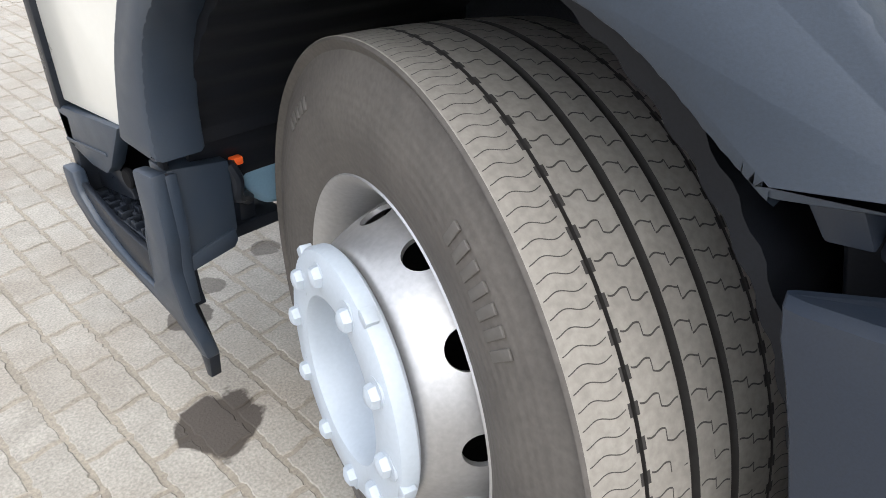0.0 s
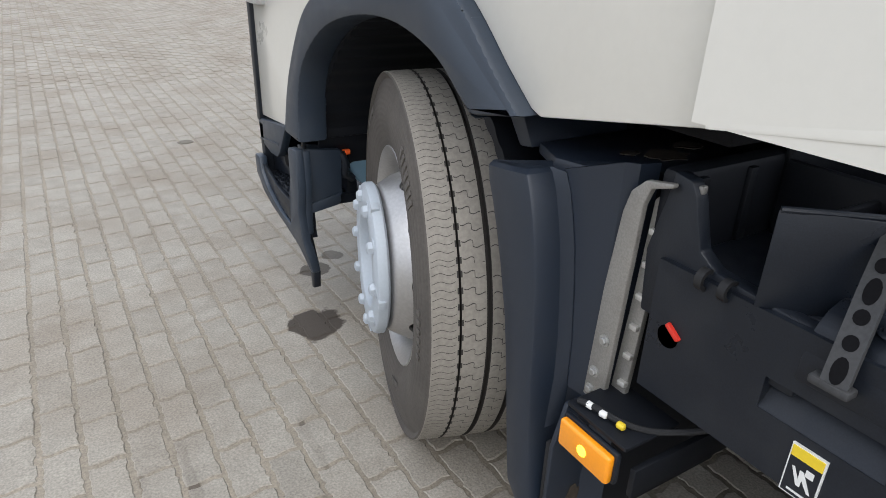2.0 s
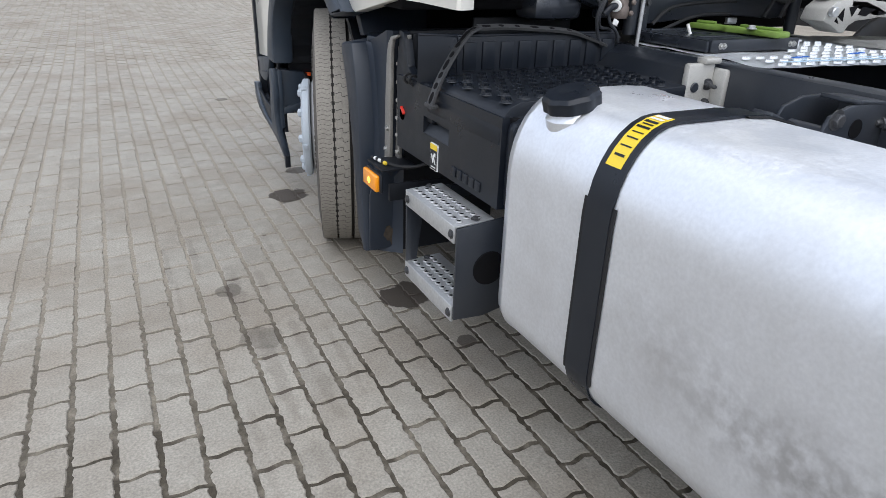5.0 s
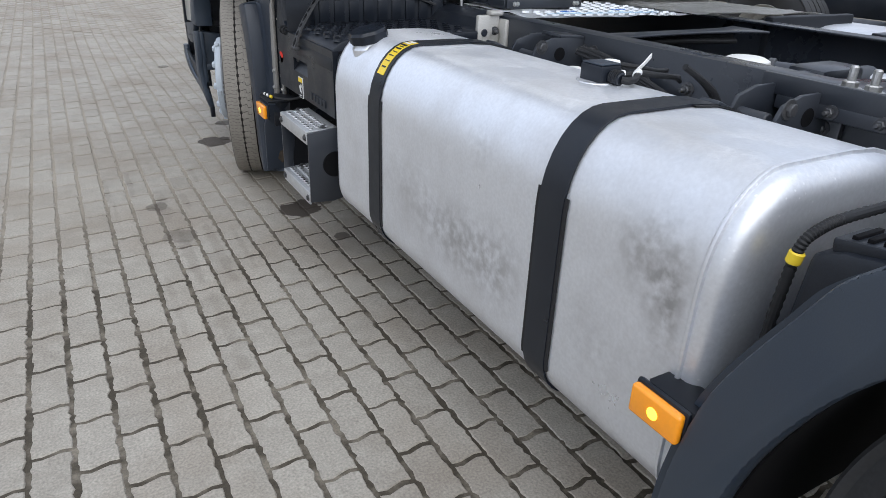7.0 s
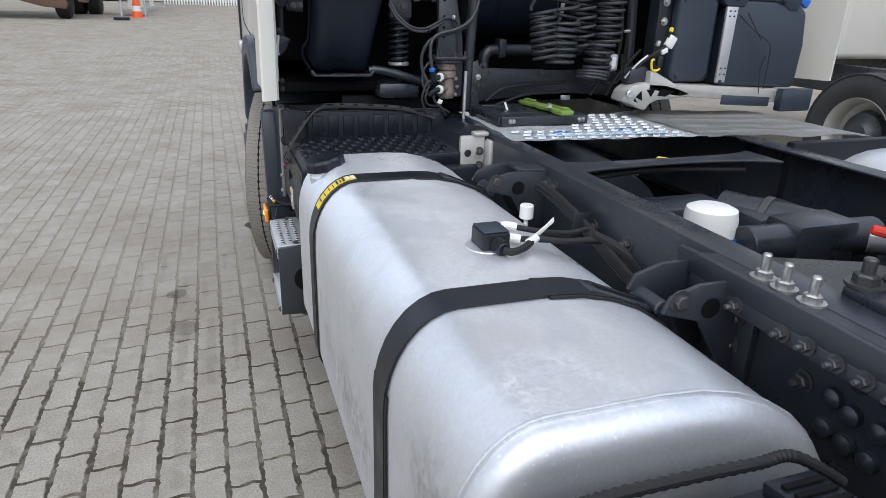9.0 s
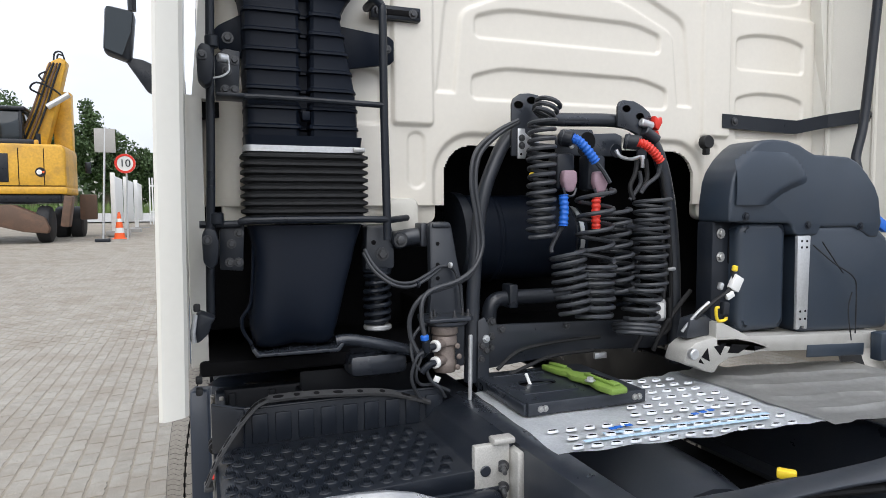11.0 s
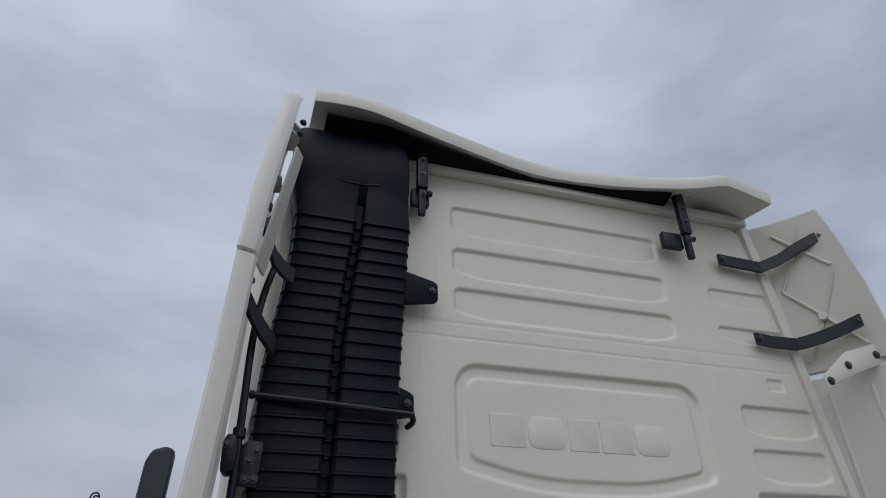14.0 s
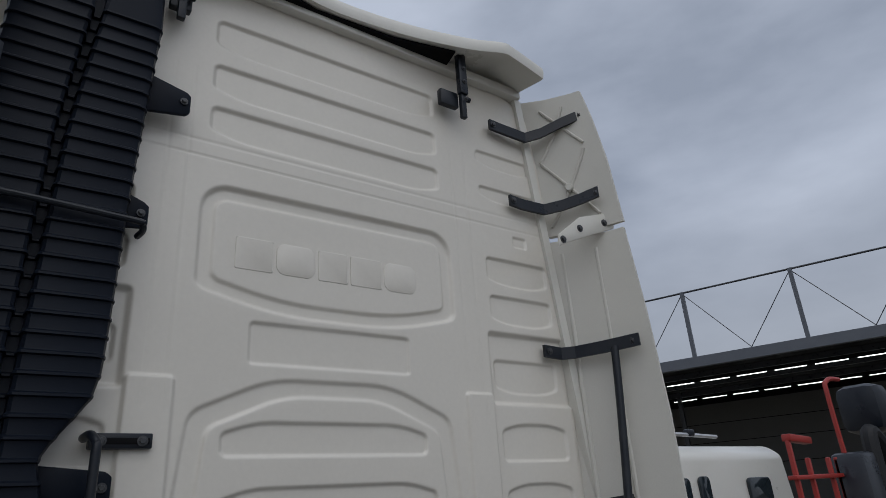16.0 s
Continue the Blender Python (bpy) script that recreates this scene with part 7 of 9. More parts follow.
part("frame_tube", tube(curve([(0.516, -0.137, 1.36), (0.514, -0.137, 1.5), (0.511, -0.137, 1.7), (0.510, -0.137, 1.96), (0.510, -0.13, 1.995), (0.500, -0.10, 2.018), (0.495, -0.05, 2.02), (0.495, -0.02, 2.02)], 6), 0.0115, 12), BLACK, rack)
part("frame_bar", tube(curve([(0.085, -0.137, 1.728), (0.20, -0.14, 1.734), (0.51, -0.14, 1.728)], 4), 0.008, 10), BLACK, rack)
part("frame_bar", tube(curve([(0.03, -0.137, 1.410), (0.12, -0.14, 1.411), (0.16, -0.15, 1.419), (0.45, -0.15, 1.419), (0.52, -0.137, 1.416), (0.56, -0.10, 1.418), (0.60, -0.05, 1.42)], 5), 0.0095, 10), BLACK, rack)
part("frame_bar", tube(curve([(0.087, -0.137, 2.598), (0.30, -0.143, 2.587), (0.528, -0.143, 2.574), (0.550, -0.137, 2.569), (0.556, -0.12, 2.558), (0.550, -0.08, 2.555)], 5), 0.009, 10), BLACK, rack)
part("bar_cap", cylinder((0.082, -0.137, 2.598), (0.096, -0.138, 2.5975), 0.0125, 12), BLACK, rack)
wb_ = part("wall_bar", box(0.505, 0.655, -0.035, -0.005, 1.993, 2.032, 0.004), BLACK, truck)
part("bar_groove", box(0.515, 0.648, -0.0375, -0.034, 2.004, 2.02, 0.001), DARK, wb_)
for x in (0.532, 0.63):
    part("bar_bolt", bolt((x, -0.0375, 2.012), (0, -1, 0), 0.009, 0.009), BOLT, wb_)
# clamps with side plates, where the frame meets the deflector's latches
for zc, steel in ((2.425, False), (1.80, True), (1.365, False)):
    cl_ = part("frame_clamp", prism([(0.036, zc - 0.045), (0.052, zc - 0.062), (0.068, zc - 0.05), (0.074, zc + 0.0), (0.066, zc + 0.035), (0.044, zc + 0.04), (0.034, zc + 0.02)], "y", -0.225, -0.165, 0.007), BLACK, rack)
    part("clamp_collar", cylinder((0.0705, -0.15, zc + 0.045), (0.0705, -0.15, zc + 0.075), 0.017, 14), BLACK, cl_)
    part("clamp_plate", prism([(0.076, zc - 0.07), (0.132, zc - 0.075), (0.138, zc + 0.045), (0.10, zc + 0.05), (0.076, zc + 0.03)], "y", -0.135, -0.125, 0.003), BLACK, cl_)
    for dx, dz in ((0.10, -0.052), (0.122, -0.052), (0.105, -0.005), (0.124, 0.022)):
        part("plate_bolt", bolt((dx, -0.135, zc + dz), (0, -1, 0), 0.008, 0.010), BOLT, cl_)
    part("clamp_bolt", bolt((0.046, -0.226, zc + 0.01), (0, -1, 0), 0.008, 0.012), BOLT, cl_)
    if steel:
        part("ball_stud", cylinder((0.082, -0.20, zc + 0.012), (0.106, -0.19, zc + 0.012), 0.011, 14), GALV, cl_)
        part("wire_clip", tube(curve([(0.106, -0.2, zc + 0.01), (0.106, -0.21, zc - 0.02), (0.09, -0.215, zc - 0.035), (0.07, -0.215, zc - 0.04)], 5), 0.0025, 6), GALV, cl_)
        part("base_plate", box(0.076, 0.142, -0.20, -0.12, zc - 0.079, zc - 0.069, 0.003), BLACK, cl_)
# pull handle at the foot of the near deflector
ph = part("pull_handle", prism([(0.022, 1.228), (0.058, 1.213), (0.050, 1.205), (0.042, 1.18), (0.020, 1.160), (0.002, 1.166), (0.006, 1.195)], "y", -0.40, -0.34, 0.007), BLACK, truck, "black folding latch handle of the deflector")
part("handle_arm", tube([(0.016, -0.405, 1.225), (0.010, -0.41, 1.185), (0.012, -0.405, 1.165)], 0.005, 8), GALV, ph)
for z in (1.24, 1.085, 1.06):
    part("rubber_clip", box(0.012, 0.026, -0.42, -0.40, z - 0.008, z + 0.008, 0.004), RUBBER, truck)

# cab suspension: spring strut, link, bracket
section()
ss = part("spring_strut", cylinder((0.508, -0.05, 1.10), (0.508, -0.05, 1.33), 0.022, 16), BLACK, truck, "black cab suspension coil spring strut")
part("coil_spring", tube(coil((0.508, -0.05, 1.12), (0.508, -0.05, 1.265), 0.034, 0.007, 6.5), 0.0075, 8), BLACK, ss)
part("spring_seat", cylinder((0.508, -0.05, 1.098), (0.508, -0.05, 1.112), 0.041, 20), GALV, ss)
part("upper_seat", cylinder((0.508, -0.05, 1.265), (0.508, -0.05, 1.280), 0.042, 20), BLACK, ss)
part("strut_head", prism([(0.465, 1.275), (0.552, 1.275), (0.552, 1.33), (0.545, 1.40), (0.47, 1.40)], "y", -0.085, -0.02, 0.008), CHASSIS, ss)
part("head_bolt", bolt((0.515, -0.085, 1.318), (0, -1, 0), 0.013, 0.012), BOLT, ss)
part("head_hole", cylinder((0.49, -0.0865, 1.352), (0.49, -0.084, 1.352), 0.007, 12), DARK, ss)
lk_ = part("cab_link", cylinder((0.555, -0.05, 1.355), (0.70, -0.05, 1.375), 0.026, 16), CHASSIS, truck)
part("link_bush", cylinder((0.565, -0.10, 1.357), (0.565, 0.0, 1.357), 0.024, 20), BLACK, lk_)
part("bush_bolt", bolt((0.565, -0.10, 1.357), (0, -1, 0), 0.013, 0.010), BOLT, lk_)
part("link_flange", box(0.632, 0.652, -0.085, -0.015, 1.335, 1.405, 0.006), CHASSIS, lk_)
tw_ = part("tower", prism([(0.648, 1.40), (0.655, 1.408), (0.708, 1.408), (0.716, 1.398), (0.735, 1.29), (0.752, 1.215), (0.758, 1.10), (0.755, 0.98), (0.64, 0.98), (0.640, 1.10), (0.650, 1.20)], "y", -0.115, -0.085, 0.006), CHASSIS, truck, "dark steel cab mount tower")
part("tower_lip", box(0.655, 0.71, -0.122, -0.112, 1.392, 1.404, 0.003), CHASSIS, tw_)
for z in (1.345, 1.285, 1.245, 1.21):
    part("tower_hole", cylinder((0.672, -0.1165, z), (0.672, -0.114, z), 0.006, 10), DARK, tw_)
part("tower_base", box(0.41, 0.58, -0.12, 0.0, 0.975, 1.04, 0.02), CHASSIS, truck)

# brake relay valve: cast body with ports at its side, under a bolted plate
VALVE = material("valve_cast", (0.20, 0.165, 0.145), 0.55, metal=0.35, grain=0.15, grain_scale=200, wear=0.5, wear_scale=25, wear_color=(0.10, 0.075, 0.06))
vb = part("relay_valve", revolve([(0.0, 0.0), (0.030, 0.0), (0.034, 0.01), (0.034, 0.03), (0.030, 0.036), (0.031, 0.075), (0.036, 0.08), (0.036, 0.098), (0.032, 0.104), (0.038, 0.11), (0.040, 0.135), (0.0, 0.135)], Matrix.Translation((0.672, -0.165, 0.985)), 28), VALVE, truck, "grey cast brake valve with cable plugs")
part("valve_flange", revolve([(0.0, 0.0), (0.058, 0.0), (0.062, 0.004), (0.062, 0.012), (0.0, 0.012)], Matrix.Translation((0.678, -0.165, 1.118)) @ Matrix.Diagonal((1.0, 0.8, 1, 1)), 32), CHASSIS, vb)
part("valve_plate", prism([(0.590, -0.18), (0.612, -0.215), (0.735, -0.215), (0.752, -0.19), (0.748, -0.10), (0.612, -0.10)], "z", 1.132, 1.143, 0.003), CHASSIS, vb)
for x, y in ((0.622, -0.195), (0.642, -0.165), (0.69, -0.2), (0.726, -0.17), (0.735, -0.19)):
    part("plate_bolt", bolt((x, y, 1.143), (0, 0, 1), 0.006, 0.006, None, 0.010), BOLT, vb)
for x, z in ((0.70, 1.06), (0.705, 1.03), (0.70, 1.0)):
    part("body_lug", cylinder((x, -0.19, z), (x, -0.20, z), 0.008, 10), VALVE, vb)
for z in (1.022, 1.068):
    part("valve_port", cylinder((0.665, -0.18, z), (0.632, -0.205, z), 0.015, 14), VALVE, vb)
    part("port_collar", cylinder((0.634, -0.203, z), (0.624, -0.211, z), 0.017, 14), WHITEP, vb)
    part("plug", tube(curve([(0.628, -0.208, z), (0.605, -0.215, z - 0.004), (0.588, -0.21, z - 0.022)], 4), 0.010, 10), BLACK, vb)
part("blue_collar", cylinder((0.593, -0.225, 1.09), (0.591, -0.226, 1.105), 0.012, 14), BLUEP, vb)
part("plug", cylinder((0.600, -0.222, 1.055), (0.594, -0.225, 1.09), 0.011, 12), BLACK, vb)
part("white_tag", box(0.622, 0.64, -0.215, -0.208, 0.968, 0.985, 0.002, turn=(0, 25, 0)), WHITEP, vb)
part("steel_rod", cylinder((0.735, -0.20, 0.90), (0.738, -0.20, 1.09), 0.006, 10), GALV, truck)
for k, pts in enumerate(([(0.592, -0.225, 1.10), (0.585, -0.22, 1.15), (0.592, -0.215, 1.20), (0.622, -0.21, 1.225), (0.70, -0.20, 1.245), (0.755, -0.19, 1.28), (0.785, -0.18, 1.34), (0.780, -0.175, 1.42), (0.768, -0.17, 1.52), (0.785, -0.165, 1.60), (0.85, -0.15, 1.66), (0.92, -0.14, 1.70)],
                         [(0.585, -0.21, 1.04), (0.560, -0.20, 1.10), (0.562, -0.20, 1.16), (0.600, -0.205, 1.21), (0.69, -0.195, 1.235), (0.75, -0.185, 1.265), (0.774, -0.175, 1.33), (0.770, -0.17, 1.42), (0.757, -0.165, 1.52), (0.773, -0.16, 1.605), (0.84, -0.15, 1.665), (0.92, -0.14, 1.705)],
                         [(0.455, -0.12, 1.335), (0.475, -0.15, 1.29), (0.52, -0.17, 1.25), (0.575, -0.165, 1.242), (0.63, -0.15, 1.262), (0.675, -0.13, 1.28), (0.715, -0.13, 1.27), (0.735, -0.13, 1.22), (0.742, -0.13, 1.15)],
                         [(0.452, -0.12, 1.325), (0.472, -0.155, 1.278), (0.52, -0.175, 1.24), (0.575, -0.17, 1.232), (0.63, -0.155, 1.252), (0.672, -0.13, 1.272)],
                         [(0.588, -0.21, 1.0), (0.565, -0.21, 1.03), (0.562, -0.20, 1.08), (0.585, -0.2, 1.12), (0.62, -0.19, 1.135)],
                         [(0.59, -0.21, 1.045), (0.572, -0.21, 1.0), (0.585, -0.2, 0.965), (0.63, -0.19, 0.955), (0.68, -0.18, 0.93)],
                         [(0.60, -0.21, 1.02), (0.61, -0.21, 0.98), (0.64, -0.21, 0.95), (0.66, -0.2, 0.92)],
                         [(0.595, -0.22, 1.06), (0.57, -0.225, 1.045), (0.555, -0.22, 0.99), (0.575, -0.21, 0.94), (0.60, -0.2, 0.91)])):
    part("brake_hose", tube(curve(pts, 7), 0.0068 if k < 2 else 0.0048, 8), HOSE, truck)
for x, z in ((0.700, 1.284), (0.594, 1.236)):
    part("cable_tie", cylinder((x - 0.004, -0.145 if x > 0.65 else -0.17, z), (x + 0.004, -0.142 if x > 0.65 else -0.168, z), 0.0095, 10), GALV if x > 0.65 else BLACK, truck)

# ---- hose carrier behind the cab ----
car = tube(curve([(0.776, -0.11, 0.93), (0.782, -0.11, 1.12), (0.795, -0.11, 1.33), (0.818, -0.11, 1.48), (0.858, -0.11, 1.585), (0.895, -0.11, 1.65), (0.95, -0.11, 1.70), (1.02, -0.11, 1.716), (1.10, -0.11, 1.718), (1.285, -0.11, 1.722), (1.37, -0.11, 1.70), (1.44, -0.11, 1.64), (1.49, -0.11, 1.50),
                  (1.518, -0.11, 1.30), (1.528, -0.11, 1.08), (1.530, -0.11, 0.92)], 4), 0.021, 14)
carrier = part("hose_carrier", car, CHASSIS, truck, "dark tubular hose carrier hoop")
plate_l = part("bracket_plate", prism([(0.897, 1.60), (0.897, 1.752), (0.903, 1.768), (0.925, 1.783), (0.955, 1.786), (0.985, 1.782), (0.998, 1.77), (1.0, 1.75), (0.985, 1.70), (0.965, 1.68), (0.965, 1.60)], "y", -0.142, -0.132, 0.003), CHASSIS, carrier)
plate_r = part("bracket_plate", prism([(1.268, 1.70), (1.268, 1.762), (1.275, 1.778), (1.29, 1.784), (1.33, 1.782), (1.36, 1.770), (1.39, 1.75), (1.402, 1.725), (1.405, 1.69), (1.385, 1.65), (1.38, 1.60), (1.345, 1.60), (1.345, 1.68), (1.30, 1.695)], "y", -0.142, -0.132, 0.003), CHASSIS, carrier)
for pl_, x, z in ((plate_l, 0.919, 1.750), (plate_l, 0.962, 1.765), (plate_r, 1.300, 1.757), (plate_r, 1.352, 1.735)):
    part("plate_hole", revolve([(0.0, 0.0), (0.012, 0.0)], axis_to((x, -0.1435, z), (0, -1, 0)) @ Matrix.Diagonal((1.25, 0.9, 1, 1)), 20), REAR, pl_)
mid_ = part("bracket_plate", prism([(1.05, 1.605), (1.05, 1.655), (1.072, 1.685), (1.18, 1.688), (1.185, 1.675), (1.268, 1.68), (1.29, 1.672), (1.29, 1.607)], "y", -0.135, -0.126, 0.003), CHASSIS, carrier)
part("plate_slot", cylinder((1.163, -0.1365, 1.652), (1.163, -0.133, 1.652), 0.028, 24), DARK, mid_)
part("plate_slot", cylinder((1.145, -0.1365, 1.625), (1.145, -0.133, 1.625), 0.018, 20), DARK, mid_)
part("plate_slot", cylinder((1.268, -0.1365, 1.625), (1.268, -0.133, 1.625), 0.022, 20), BLACK, mid_)
lt_ = part("latch_plate", prism([(0.913, 1.592), (0.913, 1.68), (0.937, 1.68), (0.937, 1.668), (0.945, 1.662), (0.985, 1.66), (0.985, 1.622), (0.945, 1.618), (0.937, 1.592)], "y", -0.152, -0.143, 0.002), GALV, carrier, "bright steel latch plate")
for z in (1.652, 1.630):
    part("latch_screw", bolt((0.925, -0.152, z), (0, -1, 0), 0.007, 0.007), BOLT, lt_)
part("latch_hole", cylinder((0.923, -0.1535, 1.605), (0.923, -0.151, 1.605), 0.004, 8), DARK, lt_)
part("latch_plate", prism([(1.352, 1.572), (1.352, 1.612), (1.366, 1.612), (1.366, 1.60), (1.376, 1.572)], "y", -0.152, -0.143, 0.002), GALV, carrier)
part("cable_clip", tube(curve([(1.25, -0.16, 1.625), (1.262, -0.165, 1.605), (1.30, -0.168, 1.597), (1.335, -0.165, 1.605)], 5), 0.006, 8), GALV, carrier)
tap = part("red_tap", prism([(1.392, 1.715), (1.395, 1.738), (1.408, 1.726), (1.420, 1.735), (1.424, 1.716), (1.408, 1.690), (1.396, 1.700)], "y", -0.165, -0.14, 0.004), REDP, carrier, "red tap handle")
part("tap_stem", cylinder((1.405, -0.15, 1.69), (1.415, -0.15, 1.665), 0.010, 12), REDP, tap)
part("air_coupling", cylinder((1.345, -0.155, 1.715), (1.39, -0.155, 1.705), 0.013, 14), GALV, carrier)
part("air_coupling", cylinder((1.36, -0.155, 1.69), (1.41, -0.155, 1.66), 0.017, 14), CHASSIS, carrier)
for x, zt in ((1.060, 1.555), (1.168, 1.553)):
    sk_ = part("socket", box(x - 0.032, x + 0.032, -0.18, -0.12, zt - 0.055, zt + 0.055, 0.012), BLACK, carrier)
    part("socket_cap", prism([(x - 0.014, zt - 0.062), (x + 0.014, zt - 0.062), (x + 0.026, zt - 0.03), (x + 0.022, zt + 0.002), (x - 0.022, zt + 0.002), (x - 0.026, zt - 0.03)], "y", -0.205, -0.178, 0.008, seg=3), PINK, sk_, "faded mauve socket cap")
    part("cap_clip", tube(curve([(x - 0.022, -0.198, zt - 0.05), (x - 0.012, -0.20, zt - 0.072), (x + 0.012, -0.20, zt - 0.072), (x + 0.022, -0.198, zt - 0.05)], 4), 0.004, 6), CHASSIS, sk_)
part("cap_pin", cylinder((1.068, -0.19, 1.628), (1.068, -0.20, 1.628), 0.008, 12), STEEL, carrier)
for x0, x1, z in ((1.045, 1.075, 1.65), (1.275, 1.318, 1.648)):
    cp_ = part("coupling", cylinder((x0, -0.165, z + 0.004), (x1, -0.195, z - 0.004), 0.023, 16), BLACK, carrier)
    part("coupling_ring", cylinder((x0 + 0.006, -0.168, z + 0.004), (x0 + 0.012, -0.173, z + 0.002), 0.026, 16), CHASSIS, cp_)
for pts, mat in (([(1.066, -0.20, 1.652), (1.085, -0.208, 1.642), (1.115, -0.213, 1.612), (1.140, -0.213, 1.582)], BLUEP), ([(1.034, -0.205, 1.485), (1.036, -0.207, 1.44), (1.033, -0.207, 1.393)], BLUEP),
                 ([(1.300, -0.20, 1.646), (1.325, -0.208, 1.637), (1.355, -0.21, 1.615), (1.380, -0.21, 1.588)], REDP), ([(1.152, -0.20, 1.477), (1.151, -0.20, 1.43), (1.152, -0.20, 1.383)], REDP)):
    c_ = curve(pts, 14)
    sp_ = tube(c_, 0.0135, 10, None, True, [0.0150 if i % 4 < 2 else 0.0128 for i in range(len(c_))])
    part("spiral_sleeve", sp_, mat, carrier, "blue spiral hose sleeve" if mat is BLUEP else "red spiral hose sleeve")
HR = 0.0068
hoses = [
    # the steep first coil with its loop over the hoop
    (coil((0.985, -0.205, 1.752), (0.962, -0.21, 1.71), 0.034, 0, 2.5) + coil((0.960, -0.21, 1.70), (0.957, -0.21, 1.36), 0.037, 0, 13.5), []),
    # loose wide coil that closes up towards its foot
    (coil((1.135, -0.22, 1.50), (1.135, -0.22, 1.28), 0.054, 0, 4.2) + coil((1.135, -0.22, 1.275), (1.122, -0.23, 1.12), 0.058, 0, 6.5), [(1.140, -0.213, 1.582), (1.165, -0.215, 1.555), (1.186, -0.22, 1.52)]),
    (coil((1.045, -0.21, 1.315), (1.062, -0.23, 1.14), 0.050, 0, 7.5), [(1.033, -0.207, 1.393), (1.020, -0.20, 1.37), (0.998, -0.20, 1.33), (0.997, -0.205, 1.315)]),
    (coil((1.365, -0.19, 1.475), (1.355, -0.19, 1.20), 0.053, 0, 9.5), [(1.380, -0.21, 1.588), (1.372, -0.205, 1.545), (1.335, -0.20, 1.515), (1.318, -0.195, 1.49)]),
    (coil((1.245, -0.16, 1.44), (1.255, -0.17, 1.18), 0.048, 0, 7.5), [(1.33, -0.17, 1.56), (1.335, -0.17, 1.52), (1.30, -0.165, 1.47)]),
    (coil((1.315, -0.215, 1.20), (1.305, -0.215, 1.10), 0.056, 0, 3.5) + coil((1.285, -0.22, 1.085), (1.280, -0.225, 1.055), 0.066, 0, 2.5), []),
]
for pts, lead in hoses:
    bm_ = tube(pts, HR, 8)
    if lead:
        tube(curve(lead, 6), HR, 8, bm_)
    part("coiled_hose", bm_, HOSE, carrier, "black coiled air hose")
part("hose_tape", cylinder((0.926, -0.21, 1.548), (0.928, -0.21, 1.538), 0.0085, 10), YELLOW, carrier)
part("carrier_base", prism([(0.83, 0.955), (0.83, 1.075), (0.848, 1.112), (0.868, 1.112), (0.875, 1.09), (1.12, 1.082), (1.57, 1.065), (1.60, 0.985), (1.45, 0.97), (1.2, 0.985), (0.95, 0.965)], "y", -0.085, -0.072, 0.003), CHASSIS, truck)
for x, z in ((0.858, 1.10), (0.89, 1.075), (0.855, 1.055), (0.855, 1.02), (1.12, 1.07), (1.36, 1.05), (1.52, 1.04), (1.55, 1.01)):
    part("base_bolt", bolt((x, -0.086, z), (0, -1, 0), 0.009, 0.009), BOLT, truck)
side_ = part("side_bracket", prism([(0.788, 0.90), (0.79, 1.115), (0.812, 1.125), (0.826, 1.09), (0.826, 0.90)], "y", -0.135, -0.125, 0.003), CHASSIS, truck)
for x, z in ((0.80, 1.04), (0.815, 1.025), (0.80, 1.0), (0.816, 1.06)):
    part("bracket_bolt", bolt((x, -0.135, z), (0, -1, 0), 0.008, 0.009), GALV if z > 1.05 else BOLT, side_)
for pts in ([(0.86, -0.12, 0.96), (0.93, -0.11, 1.005), (1.02, -0.105, 1.02), (1.15, -0.105, 1.028), (1.23, -0.11, 1.03)], [(0.85, -0.14, 0.93), (0.93, -0.13, 0.955), (1.05, -0.12, 0.985), (1.2, -0.12, 0.99)]):
    part("base_cable", tube(curve(pts, 6), 0.006, 8), RUBBER, truck)
for pts in ([(1.415, -0.15, 1.42), (1.44, -0.15, 1.33), (1.452, -0.15, 1.20), (1.43, -0.15, 1.10), (1.37, -0.15, 1.04), (1.33, -0.15, 0.98)], [(1.46, -0.16, 1.15), (1.465, -0.16, 1.06), (1.43, -0.155, 1.03), (1.36, -0.15, 1.04)],
            [(1.38, -0.13, 1.66), (1.44, -0.12, 1.60), (1.485, -0.115, 1.45), (1.50, -0.12, 1.25), (1.50, -0.12, 1.05)], [(1.55, -0.16, 1.17), (1.50, -0.16, 1.12), (1.44, -0.16, 1.05), (1.40, -0.16, 0.98)],
            [(1.33, -0.16, 1.60), (1.318, -0.165, 1.55), (1.30, -0.165, 1.51), (1.31, -0.17, 1.47)], [(1.37, -0.15, 1.60), (1.372, -0.155, 1.54), (1.35, -0.16, 1.50)]):
    part("loose_cable", tube(curve(pts, 7), 0.0075, 8), RUBBER, truck)
wl_ = part("work_lamp", prism(rounded(1.372, 1.412, 1.085, 1.155, 0.012), "y", -0.21, -0.17, 0.006), GALV, truck)
part("lamp_face", prism(rounded(1.378, 1.400, 1.095, 1.145, 0.008), "y", -0.213, -0.209, 0.001), WHITEP, wl_)
part("cable_end", cylinder((1.455, -0.16, 1.243), (1.485, -0.16, 1.245), 0.006, 8), GALV, truck)
part("base_label", box(1.22, 1.265, -0.10, -0.087, 0.955, 0.975, 0.002), GALV, truck)

